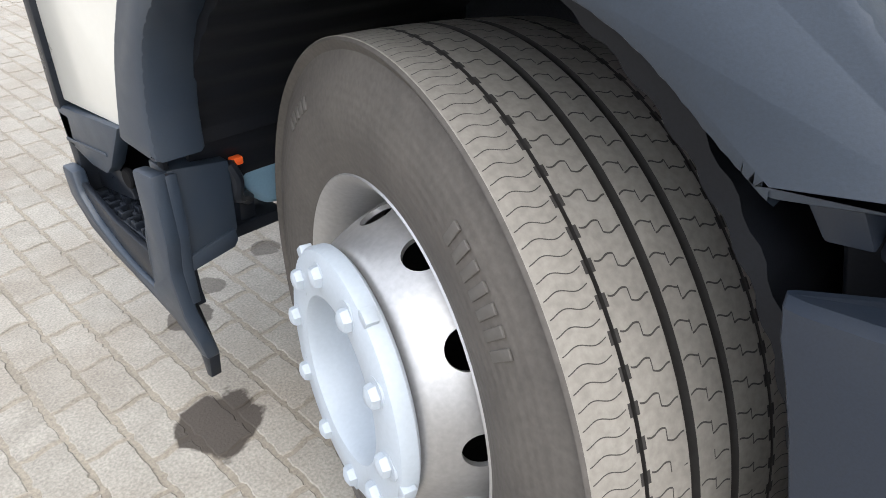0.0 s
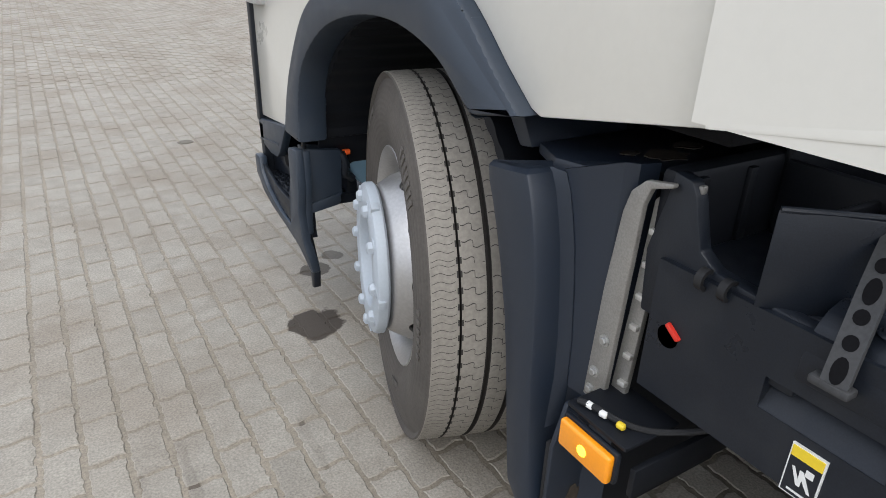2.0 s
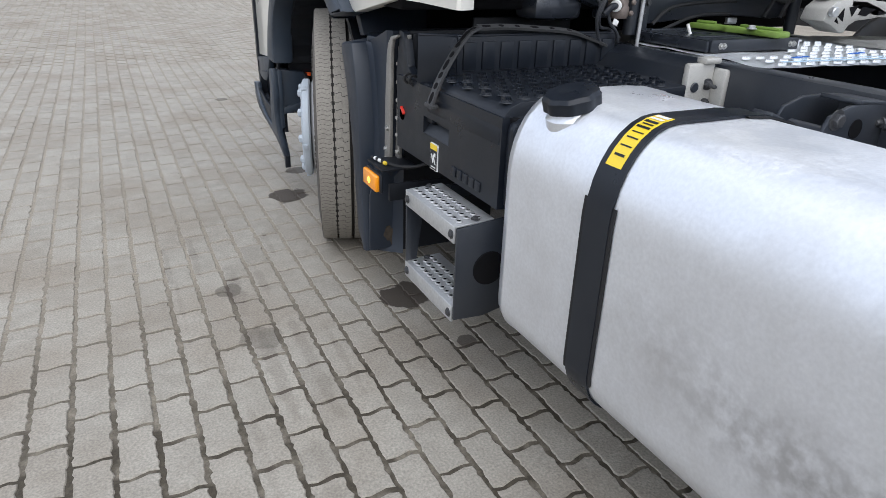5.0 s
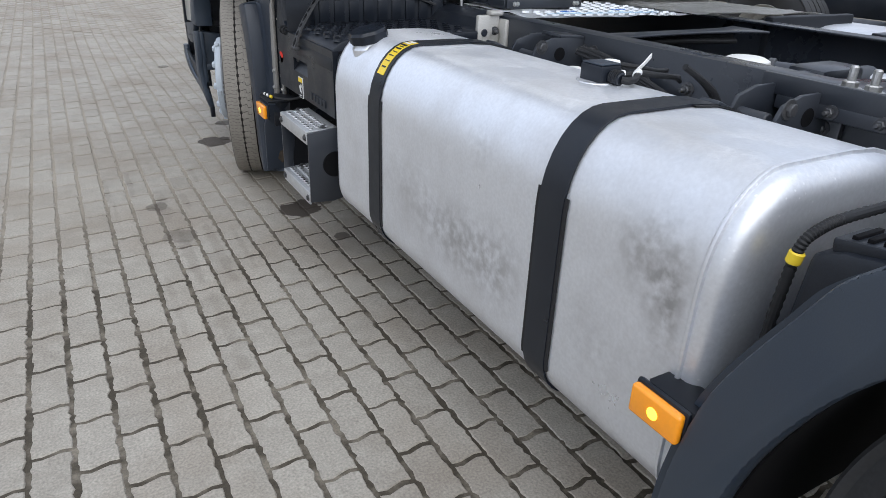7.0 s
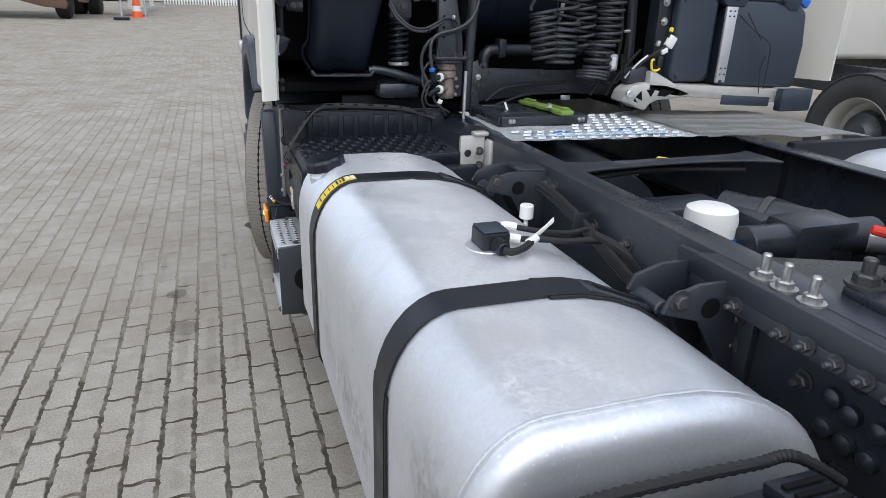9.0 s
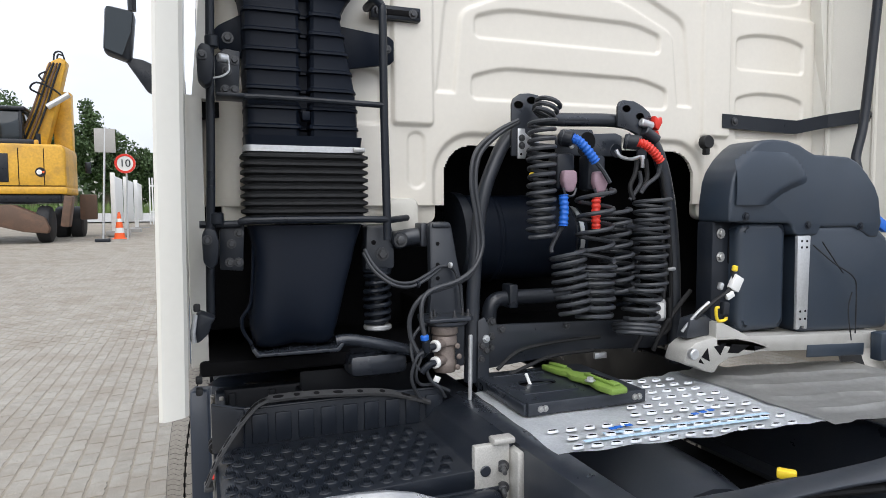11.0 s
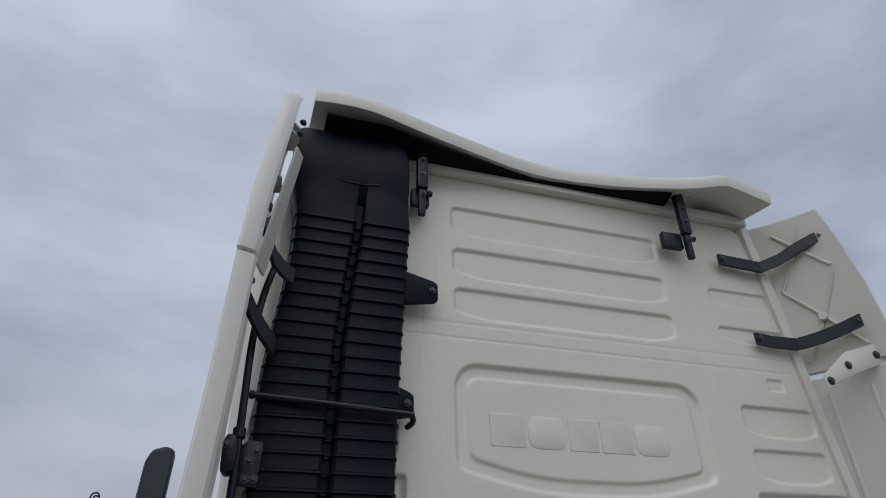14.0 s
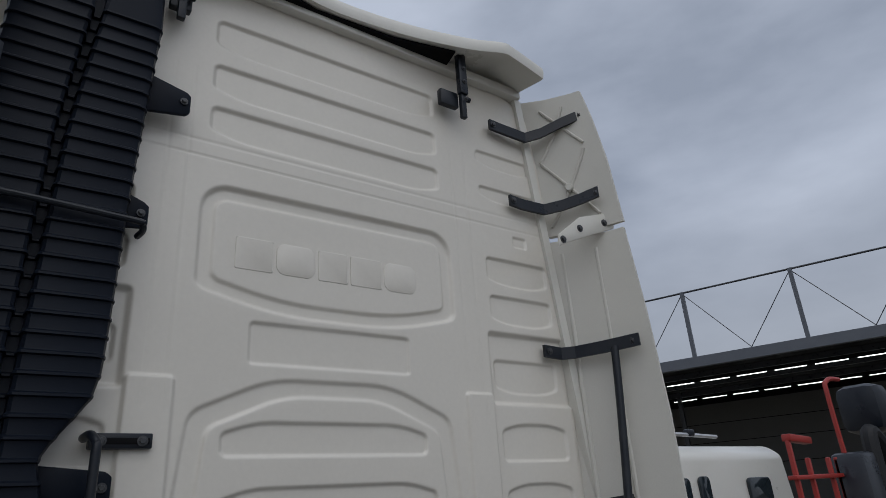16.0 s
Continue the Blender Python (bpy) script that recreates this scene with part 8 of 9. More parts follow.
# air cleaner drum and pipe behind
section((1.06, 0), (1, 0.05), (1.05, 0))
ac = part("air_cleaner", revolve([(0.0, 0.0), (0.11, 0.0), (0.14, 0.02), (0.14, 0.09), (0.145, 0.095), (0.145, 0.105), (0.14, 0.11), (0.14, 0.36), (0.12, 0.38), (0.10, 0.385), (0.10, 0.43)], axis_to((0.80, 0.12, 1.28), (1, 0, 0)), 40), DUCT, truck, "black ribbed air cleaner drum")
part("drum_clamp", revolve([(0.104, 0.0), (0.104, 0.016)], axis_to((1.20, 0.12, 1.28), (1, 0, 0)), 32), GALV, ac)
part("drum_ribs", revolve([(0.148, 0.0), (0.15, 0.01), (0.148, 0.03)], axis_to((0.775, 0.12, 1.28), (1, 0, 0)), 40), BLACK, ac)
pp = part("cross_pipe", tube(curve([(0.86, 0.0, 0.98), (0.86, 0.0, 1.05), (0.875, 0.0, 1.085), (0.92, 0.0, 1.095), (1.10, 0.0, 1.095), (1.4, 0.0, 1.09)], 6), 0.024, 14), CHASSIS, truck)
part("pipe_clamp", box(0.915, 0.945, -0.035, 0.03, 1.065, 1.14, 0.006), CHASSIS, pp)

# ---- plates lying across the frame ----
section((1, 0), (1, 0), (1, 0.052))
def chequer():
    """A torn aluminium tread plate, dented and lifted at its edges."""
    own = bmesh.new()
    nx, ny = 44, 30
    grid = []
    for i in range(nx + 1):
        row = []
        for j in range(ny + 1):
            u, v = i / nx, j / ny
            x0 = 0.765 - 0.02 * (1 - v)
            x1 = 1.475 + 0.13 * v + 0.012 * math.sin(v * 23) + 0.008 * math.sin(v * 61)
            y0 = -0.665 - 0.055 * u + 0.006 * math.sin(u * 31)
            y1 = -0.165 - 0.05 * u + 0.012 * math.sin(u * 17) + 0.01 * math.sin(u * 47)
            z = 0.858 + 0.006 * noise.noise((u * 5, v * 5, 2)) + 0.03 * max(0, u - 0.85) * noise.noise((u * 14, v * 14, 5)) * 6 * 0.3
            row.append(own.verts.new((x0 + (x1 - x0) * u, y0 + (y1 - y0) * v, z)))
        grid.append(row)
    for i in range(nx):
        for j in range(ny):
            own.faces.new((grid[i][j], grid[i + 1][j], grid[i + 1][j + 1], grid[i][j + 1]))
    bmesh.ops.solidify(own, geom=own.faces[:], thickness=0.005)
    return own


TREAD = material("tread_plate", (0.80, 0.83, 0.86), 0.42, metal=0.15, grain=0.08, grain_scale=150, wear=0.25, wear_scale=9, wear_color=(0.50, 0.54, 0.60), bump=0.05, rough_var=0.1)
SHEET = material("dull_sheet", (0.50, 0.50, 0.485), 0.45, metal=0.4, grain=0.08, grain_scale=60, wear=0.5, wear_scale=5, wear_color=(0.34, 0.33, 0.31), bump=0.05, rough_var=0.1)
plate = part("tread_plate", chequer(), TREAD, truck, "bent aluminium tread plate with punched holes and blue marks")
spots = []
for i in range(13):
    for j in range(9):
        x, y = 0.80 + 0.048 * i + (0.02 if j % 2 else 0), -0.655 + 0.055 * j
        if x > 1.04 or y < -0.52:
            spots.append((x, y - 0.06 * (x - 0.77) / 0.65, 0.866))
pieces("raised_hole", revolve([(0.0125, -0.004), (0.0112, 0.0016), (0.0104, 0.0020), (0.0098, -0.002)], Matrix.Diagonal((1.25, 0.62, 1, 1)), 12, cap=False), TREAD, plate, spots)
pieces("hole", revolve([(0.0, 0.0010), (0.0100, 0.0010)], Matrix.Diagonal((1.25, 0.62, 1, 1)), 12), DARK, plate, spots)
PALEBLUE = material("blue_chalk", (0.42, 0.58, 0.72), 0.6, grain=0.1, grain_scale=80)
mk = bmesh.new()
for x0, x1, y in ((0.83, 1.35, -0.63), (0.90, 1.38, -0.60)):
    for k in range(12):
        a_ = x0 + (x1 - x0) * k / 12
        box(a_, a_ + (x1 - x0) / 12 * 0.95, y - 0.008 - 0.06 * (a_ - 0.77), y + 0.004 - 0.06 * (a_ - 0.77), 0.8655, 0.8668, 0, mk)
part("chalk_line", mk, PALEBLUE, plate)
mk = bmesh.new()
for x, y in ((0.93, -0.59), (0.95, -0.585), (0.98, -0.583), (1.19, -0.575), (1.22, -0.57), (1.25, -0.565)):
    box(x, x + 0.018, y - 0.006, y + 0.006, 0.866, 0.8685, 0.001, mk)
part("blue_marks", mk, BLUEP, plate)
section()
# slotted tray: a pressed top with an oval slot, over a dark inside, with a bolted front flange
top_ = bmesh.new()
rect = []
n_ = 40
for zz in (0.946, 0.940):
    out_, in_ = [], []
    for k in range(n_):
        a_ = 2 * math.pi * (k + 0.5) / n_
        c_, s_ = math.cos(a_), math.sin(a_)
        q = max(abs(c_) / 0.182, abs(s_) / 0.160)
        ex = 0.058 * math.copysign(abs(c_) ** 0.7, c_)
        ey = 0.030 * math.copysign(abs(s_) ** 0.7, s_)
        out_.append(top_.verts.new((0.980 + c_ / q, -0.255 + s_ / q, zz)))
        in_.append(top_.verts.new((0.925 + ex, -0.245 + ey, zz)))
    rect.append((out_, in_))
for k in range(n_):
    j = (k + 1) % n_
    (o1, i1), (o2, i2) = rect
    top_.faces.new((o1[k], o1[j], i1[j], i1[k]))
    top_.faces.new((o2[k], o2[j], i2[j], i2[k]))
    top_.faces.new((o1[k], o1[j], o2[j], o2[k]))
    top_.faces.new((i1[k], i1[j], i2[j], i2[k]))
ramp = part("slotted_tray", top_, CHASSIS, truck, "dark steel tray with slots lying on the tread plate")
part("tray_body", box(0.806, 1.154, -0.40, -0.10, 0.916, 0.934, 0.004), DARK, ramp)
part("tray_front", box(0.800, 1.162, -0.428, -0.416, 0.914, 0.948, 0.003), CHASSIS, ramp)
part("tray_side", box(0.790, 0.80, -0.42, -0.10, 0.914, 0.944, 0.003), CHASSIS, ramp)
for x in (0.835, 0.848, 1.125, 1.14):
    part("tray_bolt", bolt((x, -0.428, 0.931), (0, -1, 0), 0.006, 0.007), STEEL, ramp)
part("slot_tongue", prism([(0.885, -0.255), (0.94, -0.262), (0.972, -0.25), (0.965, -0.235), (0.90, -0.235)], "z", 0.937, 0.943, 0.002), CHASSIS, ramp)
for y in (-0.15, -0.345):
    part("pressed_rib", box(0.83, 1.0, y - 0.006, y + 0.006, 0.945, 0.950, 0.002), CHASSIS, ramp)
part("tray_pin", tube([(0.905, -0.245, 0.938), (0.895, -0.235, 0.972)], 0.005, 8), WHITEP, ramp)
gm2 = prism([(1.0, -0.135), (1.05, -0.14), (1.062, -0.215), (1.050, -0.235), (1.062, -0.26), (1.085, -0.29), (1.098, -0.40), (1.086, -0.452), (1.032, -0.455), (1.022, -0.40), (1.032, -0.35), (1.012, -0.28), (1.022, -0.25), (1.008, -0.21)], "z", 0.950, 0.968, 0.006)
gt = part("strap_tool", gm2, GREENP, truck, "green ratchet strap bar lying on the tray")
part("tool_rib", prism([(1.018, -0.15), (1.034, -0.15), (1.048, -0.21), (1.032, -0.215)], "z", 0.968, 0.976, 0.003), GREENP, gt)
part("tool_rib", prism([(1.045, -0.30), (1.066, -0.30), (1.078, -0.43), (1.052, -0.435)], "z", 0.968, 0.976, 0.003), GREENP, gt)
part("tool_slot", prism([(1.056, -0.32), (1.064, -0.32), (1.070, -0.40), (1.060, -0.40)], "z", 0.9755, 0.9775), DARK, gt)
part("tool_bolt", bolt((1.028, -0.36, 0.968), (0, 0, 1), 0.010, 0.010), GALV, gt)
section((1, 0), (1, 0), (1, 0.052))
# crumpled sheet on the far side
own = bmesh.new()
nx, ny = 40, 30
grid = []
for i in range(nx + 1):
    grid.append([])
    for j in range(ny + 1):
        u, v = i / nx, j / ny
        x = 1.46 + 0.64 * u + 0.008 * math.sin(v * 13)
        y = -0.76 + 0.56 * v - 0.12 * u + 0.006 * math.sin(u * 19)
        ridge = 0.006 if (v * 5) % 1 < 0.16 and 0.08 < u < 0.92 else 0.0
        z = 0.864 + 0.004 * noise.noise((u * 4, v * 4, 9)) + ridge + 0.03 * max(0.0, 0.12 - v) * math.sin(u * 9)
        grid[-1].append(own.verts.new((x, y, z)))
for i in range(nx):
    for j in range(ny):
        own.faces.new((grid[i][j], grid[i + 1][j], grid[i + 1][j + 1], grid[i][j + 1]))
bmesh.ops.solidify(own, geom=own.faces[:], thickness=0.004)
part("metal_sheet", own, SHEET, truck, "crumpled ribbed aluminium sheet over the far frame rail")

# ---- covered box on the far side ----
section()
farbox = part("side_box", prism(rounded(1.60, 1.797, 1.05, 1.40, 0.035), "y", -0.315, -0.21, 0.022, seg=3), GREY, truck, "dark grey plastic box with a domed cover")
part("box_half", prism([(1.84, 1.035), (2.26, 1.02), (2.27, 1.20), (2.25, 1.34), (2.18, 1.385), (1.84, 1.385)], "y", -0.33, -0.21, 0.022, seg=3), GREY, farbox)
hood = [(1.535, 1.40), (1.537, 1.46), (1.547, 1.525), (1.562, 1.56), (1.59, 1.597), (1.63, 1.632), (1.66, 1.65), (1.715, 1.655), (1.77, 1.652), (1.82, 1.641), (1.855, 1.624), (1.89, 1.611), (1.96, 1.61), (2.04, 1.607), (2.085, 1.59), (2.13, 1.553), (2.17, 1.51),
        (2.19, 1.472), (2.205, 1.39), (2.19, 1.34), (2.145, 1.34), (2.10, 1.366), (2.075, 1.376), (1.92, 1.378), (1.912, 1.36), (1.90, 1.35), (1.815, 1.352), (1.80, 1.365), (1.795, 1.385), (1.78, 1.392), (1.56, 1.398)]
cover = part("domed_cover", prism(hood, "y", -0.335, -0.20, 0.009, seg=3), GREY, farbox)
# the swell of the larger dome and the arch pressed below it
sw = bmesh.new()
grid = [[None] * 21 for _ in range(25)]
for i in range(25):
    for j in range(21):
        u, v = i / 24, j / 20
        x, z = 1.555 + 0.33 * u, 1.45 + 0.165 * v
        inside = min(1.0, max(0.0, 1 - ((x - 1.69) / 0.165) ** 2 - ((z - 1.50) / 0.125) ** 2))
        cutoff = min(1.0, max(0.0, (math.hypot((x - 1.98) / 0.36, (z - 1.33) / 0.20) - 1.0) / 0.10))
        grid[i][j] = sw.verts.new((x, -0.334 - 0.018 * inside ** 0.5 * cutoff, z))
for i in range(24):
    for j in range(20):
        sw.faces.new((grid[i][j], grid[i + 1][j], grid[i + 1][j + 1], grid[i][j + 1]))
sw.faces.ensure_lookup_table()
bmesh.ops.delete(sw, geom=[f for f in sw.faces if all(v.co.y > -0.3341 for v in f.verts)], context="FACES")
part("cover_swell", sw, GREY, cover, "", 60)
for x, z in ((1.86, 1.385), (2.10, 1.378), (1.60, 1.415)):
    part("cover_screw", bolt((x, -0.336, z), (0, -1, 0), 0.009, 0.006), BLACK, farbox)
bs_ = part("box_side", prism([(1.535, 1.40), (1.615, 1.40), (1.615, 1.09), (1.57, 1.06), (1.532, 1.09)], "y", -0.270, -0.20, 0.006), BLACK, farbox)
part("side_slot", prism(rounded(1.595, 1.608, 1.265, 1.375, 0.006), "y", -0.2725, -0.268), DARK, bs_)
for z in (1.362, 1.288):
    part("side_bolt", bolt((1.565, -0.271, z), (0, -1, 0), 0.011, 0.010), STEEL, farbox)
strap_ = part("steel_strap", prism([(1.803, 1.352), (1.858, 1.352), (1.852, 1.052), (1.843, 1.052), (1.840, 1.062), (1.822, 1.062), (1.818, 1.052), (1.806, 1.052)], "y", -0.350, -0.338, 0.002), GALV, farbox, "bare steel strip with bolt holes")
for x in (1.82, 1.842):
    for z in (1.085, 1.11, 1.315, 1.335):
        part("strap_hole", cylinder((x, -0.3515, z), (x, -0.349, z), 0.004, 8), DARK, strap_)
beam = part("alu_beam", prism([(1.47, 1.10), (1.49, 1.10), (1.60, 1.048), (2.20, 1.018), (2.20, 0.962), (1.60, 1.0), (1.47, 1.03)], "y", -0.36, -0.24, 0.004), CAST, truck, "dull aluminium beam under the box")
part("beam_label", box(1.84, 2.10, -0.3625, -0.359, 0.955, 0.995, 0.002, turn=(0, 3, 0)), GREY, beam)
part("beam_end", box(2.13, 2.30, -0.40, -0.36, 0.93, 1.025, 0.006), GREY, truck)
arm = prism([(1.35, 0.985), (1.365, 1.025), (1.395, 1.045), (1.45, 1.056), (1.55, 1.052), (1.62, 1.035), (1.70, 1.008), (1.66, 0.998), (1.59, 0.990), (1.52, 0.985), (1.485, 0.97), (1.468, 0.945), (1.43, 0.955), (1.40, 0.97)], "y", -0.36, -0.27, 0.008)
swing = part("cast_arm", arm, CAST, truck, "cast aluminium arm with triangular holes")
for tri in ([(1.462, 1.028), (1.505, 1.035), (1.485, 1.0)], [(1.53, 1.03), (1.60, 1.022), (1.555, 1.0), (1.515, 1.005)], [(1.415, 1.0), (1.437, 1.025), (1.445, 0.985)], [(1.405, 0.985), (1.425, 0.978), (1.41, 0.996)], [(1.62, 1.018), (1.655, 1.010), (1.62, 1.003)]):
    part("arm_hole", prism(tri, "y", -0.3625, -0.358), DARK, swing)
part("arm_pin", cylinder((1.375, -0.38, 1.015), (1.375, -0.36, 1.015), 0.016, 14), GALV, swing)
part("hinge_foot", prism([(1.385, 1.05), (1.40, 1.11), (1.46, 1.12), (1.50, 1.09), (1.51, 1.055)], "y", -0.33, -0.28, 0.008), CHASSIS, truck)
part("plug_lead", tube(curve([(1.545, -0.34, 1.255), (1.542, -0.35, 1.225), (1.52, -0.35, 1.19), (1.48, -0.345, 1.165), (1.43, -0.33, 1.12), (1.39, -0.30, 1.05)], 6), 0.006, 8), RUBBER, truck)
part("white_connector", box(1.532, 1.568, -0.36, -0.34, 1.19, 1.238, 0.004, turn=(0, 28, 0)), WHITEP, truck)
part("white_connector", box(1.510, 1.540, -0.36, -0.345, 1.168, 1.188, 0.004, turn=(0, -25, 0)), WHITEP, truck)
part("grey_connector", box(1.487, 1.502, -0.355, -0.34, 1.196, 1.218, 0.004, turn=(0, 20, 0)), GALV, truck)
part("black_plug", box(1.498, 1.522, -0.36, -0.34, 1.118, 1.16, 0.006, turn=(0, 5, 0)), BLACK, truck)
part("yellow_hook", tube(curve([(1.478, -0.36, 1.145), (1.468, -0.36, 1.143), (1.470, -0.36, 1.115), (1.480, -0.36, 1.104), (1.503, -0.36, 1.106), (1.507, -0.36, 1.115)], 4), 0.0048, 8), YELLOW, truck)
part("yellow_cap", cylinder((1.545, -0.35, 1.25), (1.548, -0.35, 1.268), 0.009, 10), YELLOW, truck)
part("pale_lead", tube(curve([(1.46, -0.34, 1.16), (1.42, -0.33, 1.125), (1.385, -0.31, 1.07)], 5), 0.0048, 8), GALV, truck)
section((1, 0.07), (1, 0.04), (0.98, 0.125))
for pts in ([(1.80, -0.39, 1.22), (1.88, -0.40, 1.16), (1.96, -0.41, 1.11), (1.975, -0.41, 1.05), (1.975, -0.41, 0.92)], [(1.84, -0.39, 1.23), (1.90, -0.40, 1.15), (1.925, -0.40, 1.125)], [(1.955, -0.41, 1.06), (1.94, -0.41, 1.0), (1.945, -0.42, 0.90)]):
    part("thin_wire", tube(curve(pts, 6), 0.0022, 6), RUBBER, truck)
section()
lo_ = part("strap_loop", cylinder((1.72, -0.05, 1.675), (1.72, -0.02, 1.675), 0.024, 14), RUBBER, truck)
part("loop_foot", box(1.71, 1.73, -0.045, -0.025, 1.63, 1.665, 0.004), RUBBER, lo_)
part("blue_tag", box(2.19, 2.25, -0.33, -0.31, 1.365, 1.40, 0.004, turn=(0, 30, 0)), BLUEP, truck)
section((1, 0), (1, 0), (0.98, 0.115))
part("far_spring", tube(coil((1.40, -0.02, 1.02), (1.40, -0.02, 1.26), 0.036, 0, 7), 0.008, 8), BLACK, truck)
part("far_link", cylinder((1.36, -0.03, 1.29), (1.46, -0.03, 1.285), 0.03, 14), CHASSIS, truck)

# mirrors on the driver's side
section((1, -0.01), (1, -0.2), (1.048, 0))
mir = part("mirror_upper", prism([(-0.352, 2.38), (-0.22, 2.365), (-0.205, 2.745), (-0.25, 2.765), (-0.315, 2.745), (-0.34, 2.69)], "y", 1.80, 1.88, 0.02), BLACK, truck, "black door mirror with two glasses")
# both mirror faces are dark glass; the colour stands in for a dark reflection
part("mirror_glass", prism([(-0.342, 2.392), (-0.23, 2.378), (-0.215, 2.735), (-0.305, 2.732), (-0.33, 2.685)], "y", 1.793, 1.797), GLASS, mir)
part("mirror_lower", prism([(-0.36, 2.10), (-0.24, 2.06), (-0.215, 2.29), (-0.345, 2.31)], "y", 1.80, 1.90, 0.02), BLACK, mir)
part("mirror_glass", prism([(-0.348, 2.112), (-0.275, 2.085), (-0.235, 2.19), (-0.225, 2.28), (-0.335, 2.297)], "y", 1.793, 1.797), GLASS, mir)
part("mirror_arm", tube(curve([(-0.23, 1.85, 2.40), (-0.23, 1.85, 2.30)], 2), 0.02, 10), BLACK, mir)
part("mirror_arm", prism([(-0.28, 2.09), (-0.17, 1.93), (0.0, 1.9), (0.0, 2.0), (-0.19, 2.08)], "y", 1.83, 1.87, 0.01), BLACK, mir)

# ---- yard: excavator, signs, barrier ----
section((1, 0.27), (1, 0), (1.0, 0.46))
EY = 22.0
exc = thing("wheeled_excavator", (-5.93, EY + 1.0, 0.46), "yellow wheeled excavator with a rusty undercarriage, parked across the yard", "excavator")
part("counterweight", prism(rounded(-8.5, -4.14, 1.62, 3.14, 0.22), "y", EY, EY + 2.2, 0.08, seg=3), OCHRE, exc)
part("counterweight_ledge", box(-8.5, -4.12, EY - 0.05, EY + 2.1, 1.55, 1.78, 0.05), OCHRE, exc)
mark = part("name_panel", box(-7.56, -5.72, EY - 0.03, EY, 1.93, 2.82, 0.01), BLACK, exc, "dark panel with a pale maker's mark")
for x0, x1 in ((-7.2, -6.85), (-6.78, -6.45), (-6.38, -6.08)):
    part("mark_bar", box(x0, x1, EY - 0.045, EY - 0.03, 2.12, 2.70), WHITEP, mark)
part("mark_triangle", prism([(-6.95, 2.12), (-6.27, 2.12), (-6.61, 2.40)], "y", EY - 0.06, EY - 0.046), YELLOW, mark)
for x in (-8.2, -4.85):
    bez = part("tail_lamp", cylinder((x, EY - 0.03, 2.25), (x, EY + 0.02, 2.25), 0.15, 18), BLACK, exc)
    part("lamp_lens", cylinder((x - 0.03, EY - 0.045, 2.25), (x - 0.03, EY - 0.03, 2.25), 0.08, 16), WHITEP, bez)
    part("lamp_lens", cylinder((x + 0.08, EY - 0.045, 2.25), (x + 0.08, EY - 0.03, 2.25), 0.035, 12), ORANGE, bez)
part("turntable_frame", box(-8.4, -4.3, EY + 0.1, EY + 2.4, 1.28, 1.56, 0.04), BLACK, exc)
part("ledge_gap", box(-8.48, -4.16, EY - 0.02, EY, 1.80, 1.825), DARK, exc)
for x in (-7.9, -5.45, -4.75):
    part("panel_gap", box(x - 0.012, x + 0.012, EY - 0.006, EY, 1.83, 3.0), DARK, exc)
part("hand_rail", tube(curve([(-8.2, EY + 0.3, 3.1), (-8.2, EY + 0.3, 3.55), (-7.75, EY + 0.3, 3.55), (-7.75, EY + 0.3, 3.1)], 5), 0.03, 8), BLACK, exc)
part("cover_split", box(-7.12, -7.08, EY + 0.19, EY + 0.2, 3.2, 4.1), DARK, exc)
for z in (3.35, 3.5, 3.65):
    part("cover_vent", box(-7.0, -6.72, EY + 0.185, EY + 0.2, z, z + 0.06), BLACK, exc)
part("tool_box", box(-6.5, -5.1, EY + 0.4, EY + 1.3, 3.1, 3.32, 0.05), BLACK, exc)
part("engine_cover", box(-7.58, -6.62, EY + 0.2, EY + 1.2, 3.1, 4.15, 0.08), OCHRE, exc)
part("cover_grill", box(-7.52, -6.75, EY + 0.25, EY + 1.15, 4.15, 4.58, 0.06), BLACK, exc)
gl = bmesh.new()
for k in range(7):
    box(-7.50, -6.77, EY + 0.24, EY + 0.26, 4.18 + 0.055 * k, 4.20 + 0.055 * k, 0, gl)
part("grill_slats", gl, CHASSIS, exc)
for k, x in enumerate((-6.9, -6.2, -7.9, -5.0)):
    part("lifting_eye", box(x - 0.06, x + 0.06, EY + 0.3, EY + 0.4, 3.1, 3.3, 0.03), OCHRE, exc)
ecab = part("operator_cab", box(-6.55, -5.62, EY + 1.5, EY + 3.0, 3.0, 4.36, 0.06), GLASS, exc, "dark glazed operator's cab")
for x in (-6.52, -5.66):
    for y in (EY + 1.52, EY + 2.98):
        part("cab_pillar", box(x - 0.05, x + 0.05, y - 0.05, y + 0.05, 2.95, 4.40, 0.02), BLACK, ecab)
part("cab_roof", box(-6.65, -5.5, EY + 1.4, EY + 3.1, 4.36, 4.50, 0.05), BLACK, ecab)
part("beacon", cylinder((-6.4, EY + 1.6, 4.50), (-6.4, EY + 1.6, 4.68), 0.10, 16), ORANGE, exc, "orange warning beacon")
part("antenna", tube([(-7.35, EY + 0.8, 4.5), (-7.25, EY + 0.8, 6.0)], 0.018, 6), BLACK, exc)
section((1, 0.12), (1, 0), (1.06, 0.44))
boom = bmesh.new()
bp3 = [(-5.85, 2.9), (-4.9, 2.9), (-4.55, 4.2), (-4.2, 5.6), (-4.15, 5.85), (-4.35, 5.95), (-4.72, 5.75), (-5.15, 4.5)]
part("boom", prism(bp3, "y", EY + 1.9, EY + 2.5, 0.06, boom), OCHRE, exc, "yellow boom with hydraulic pipes")
part("stick", box(-4.75, -4.17, EY + 2.6, EY + 3.1, 1.7, 4.95, 0.06), OCHRE, exc)
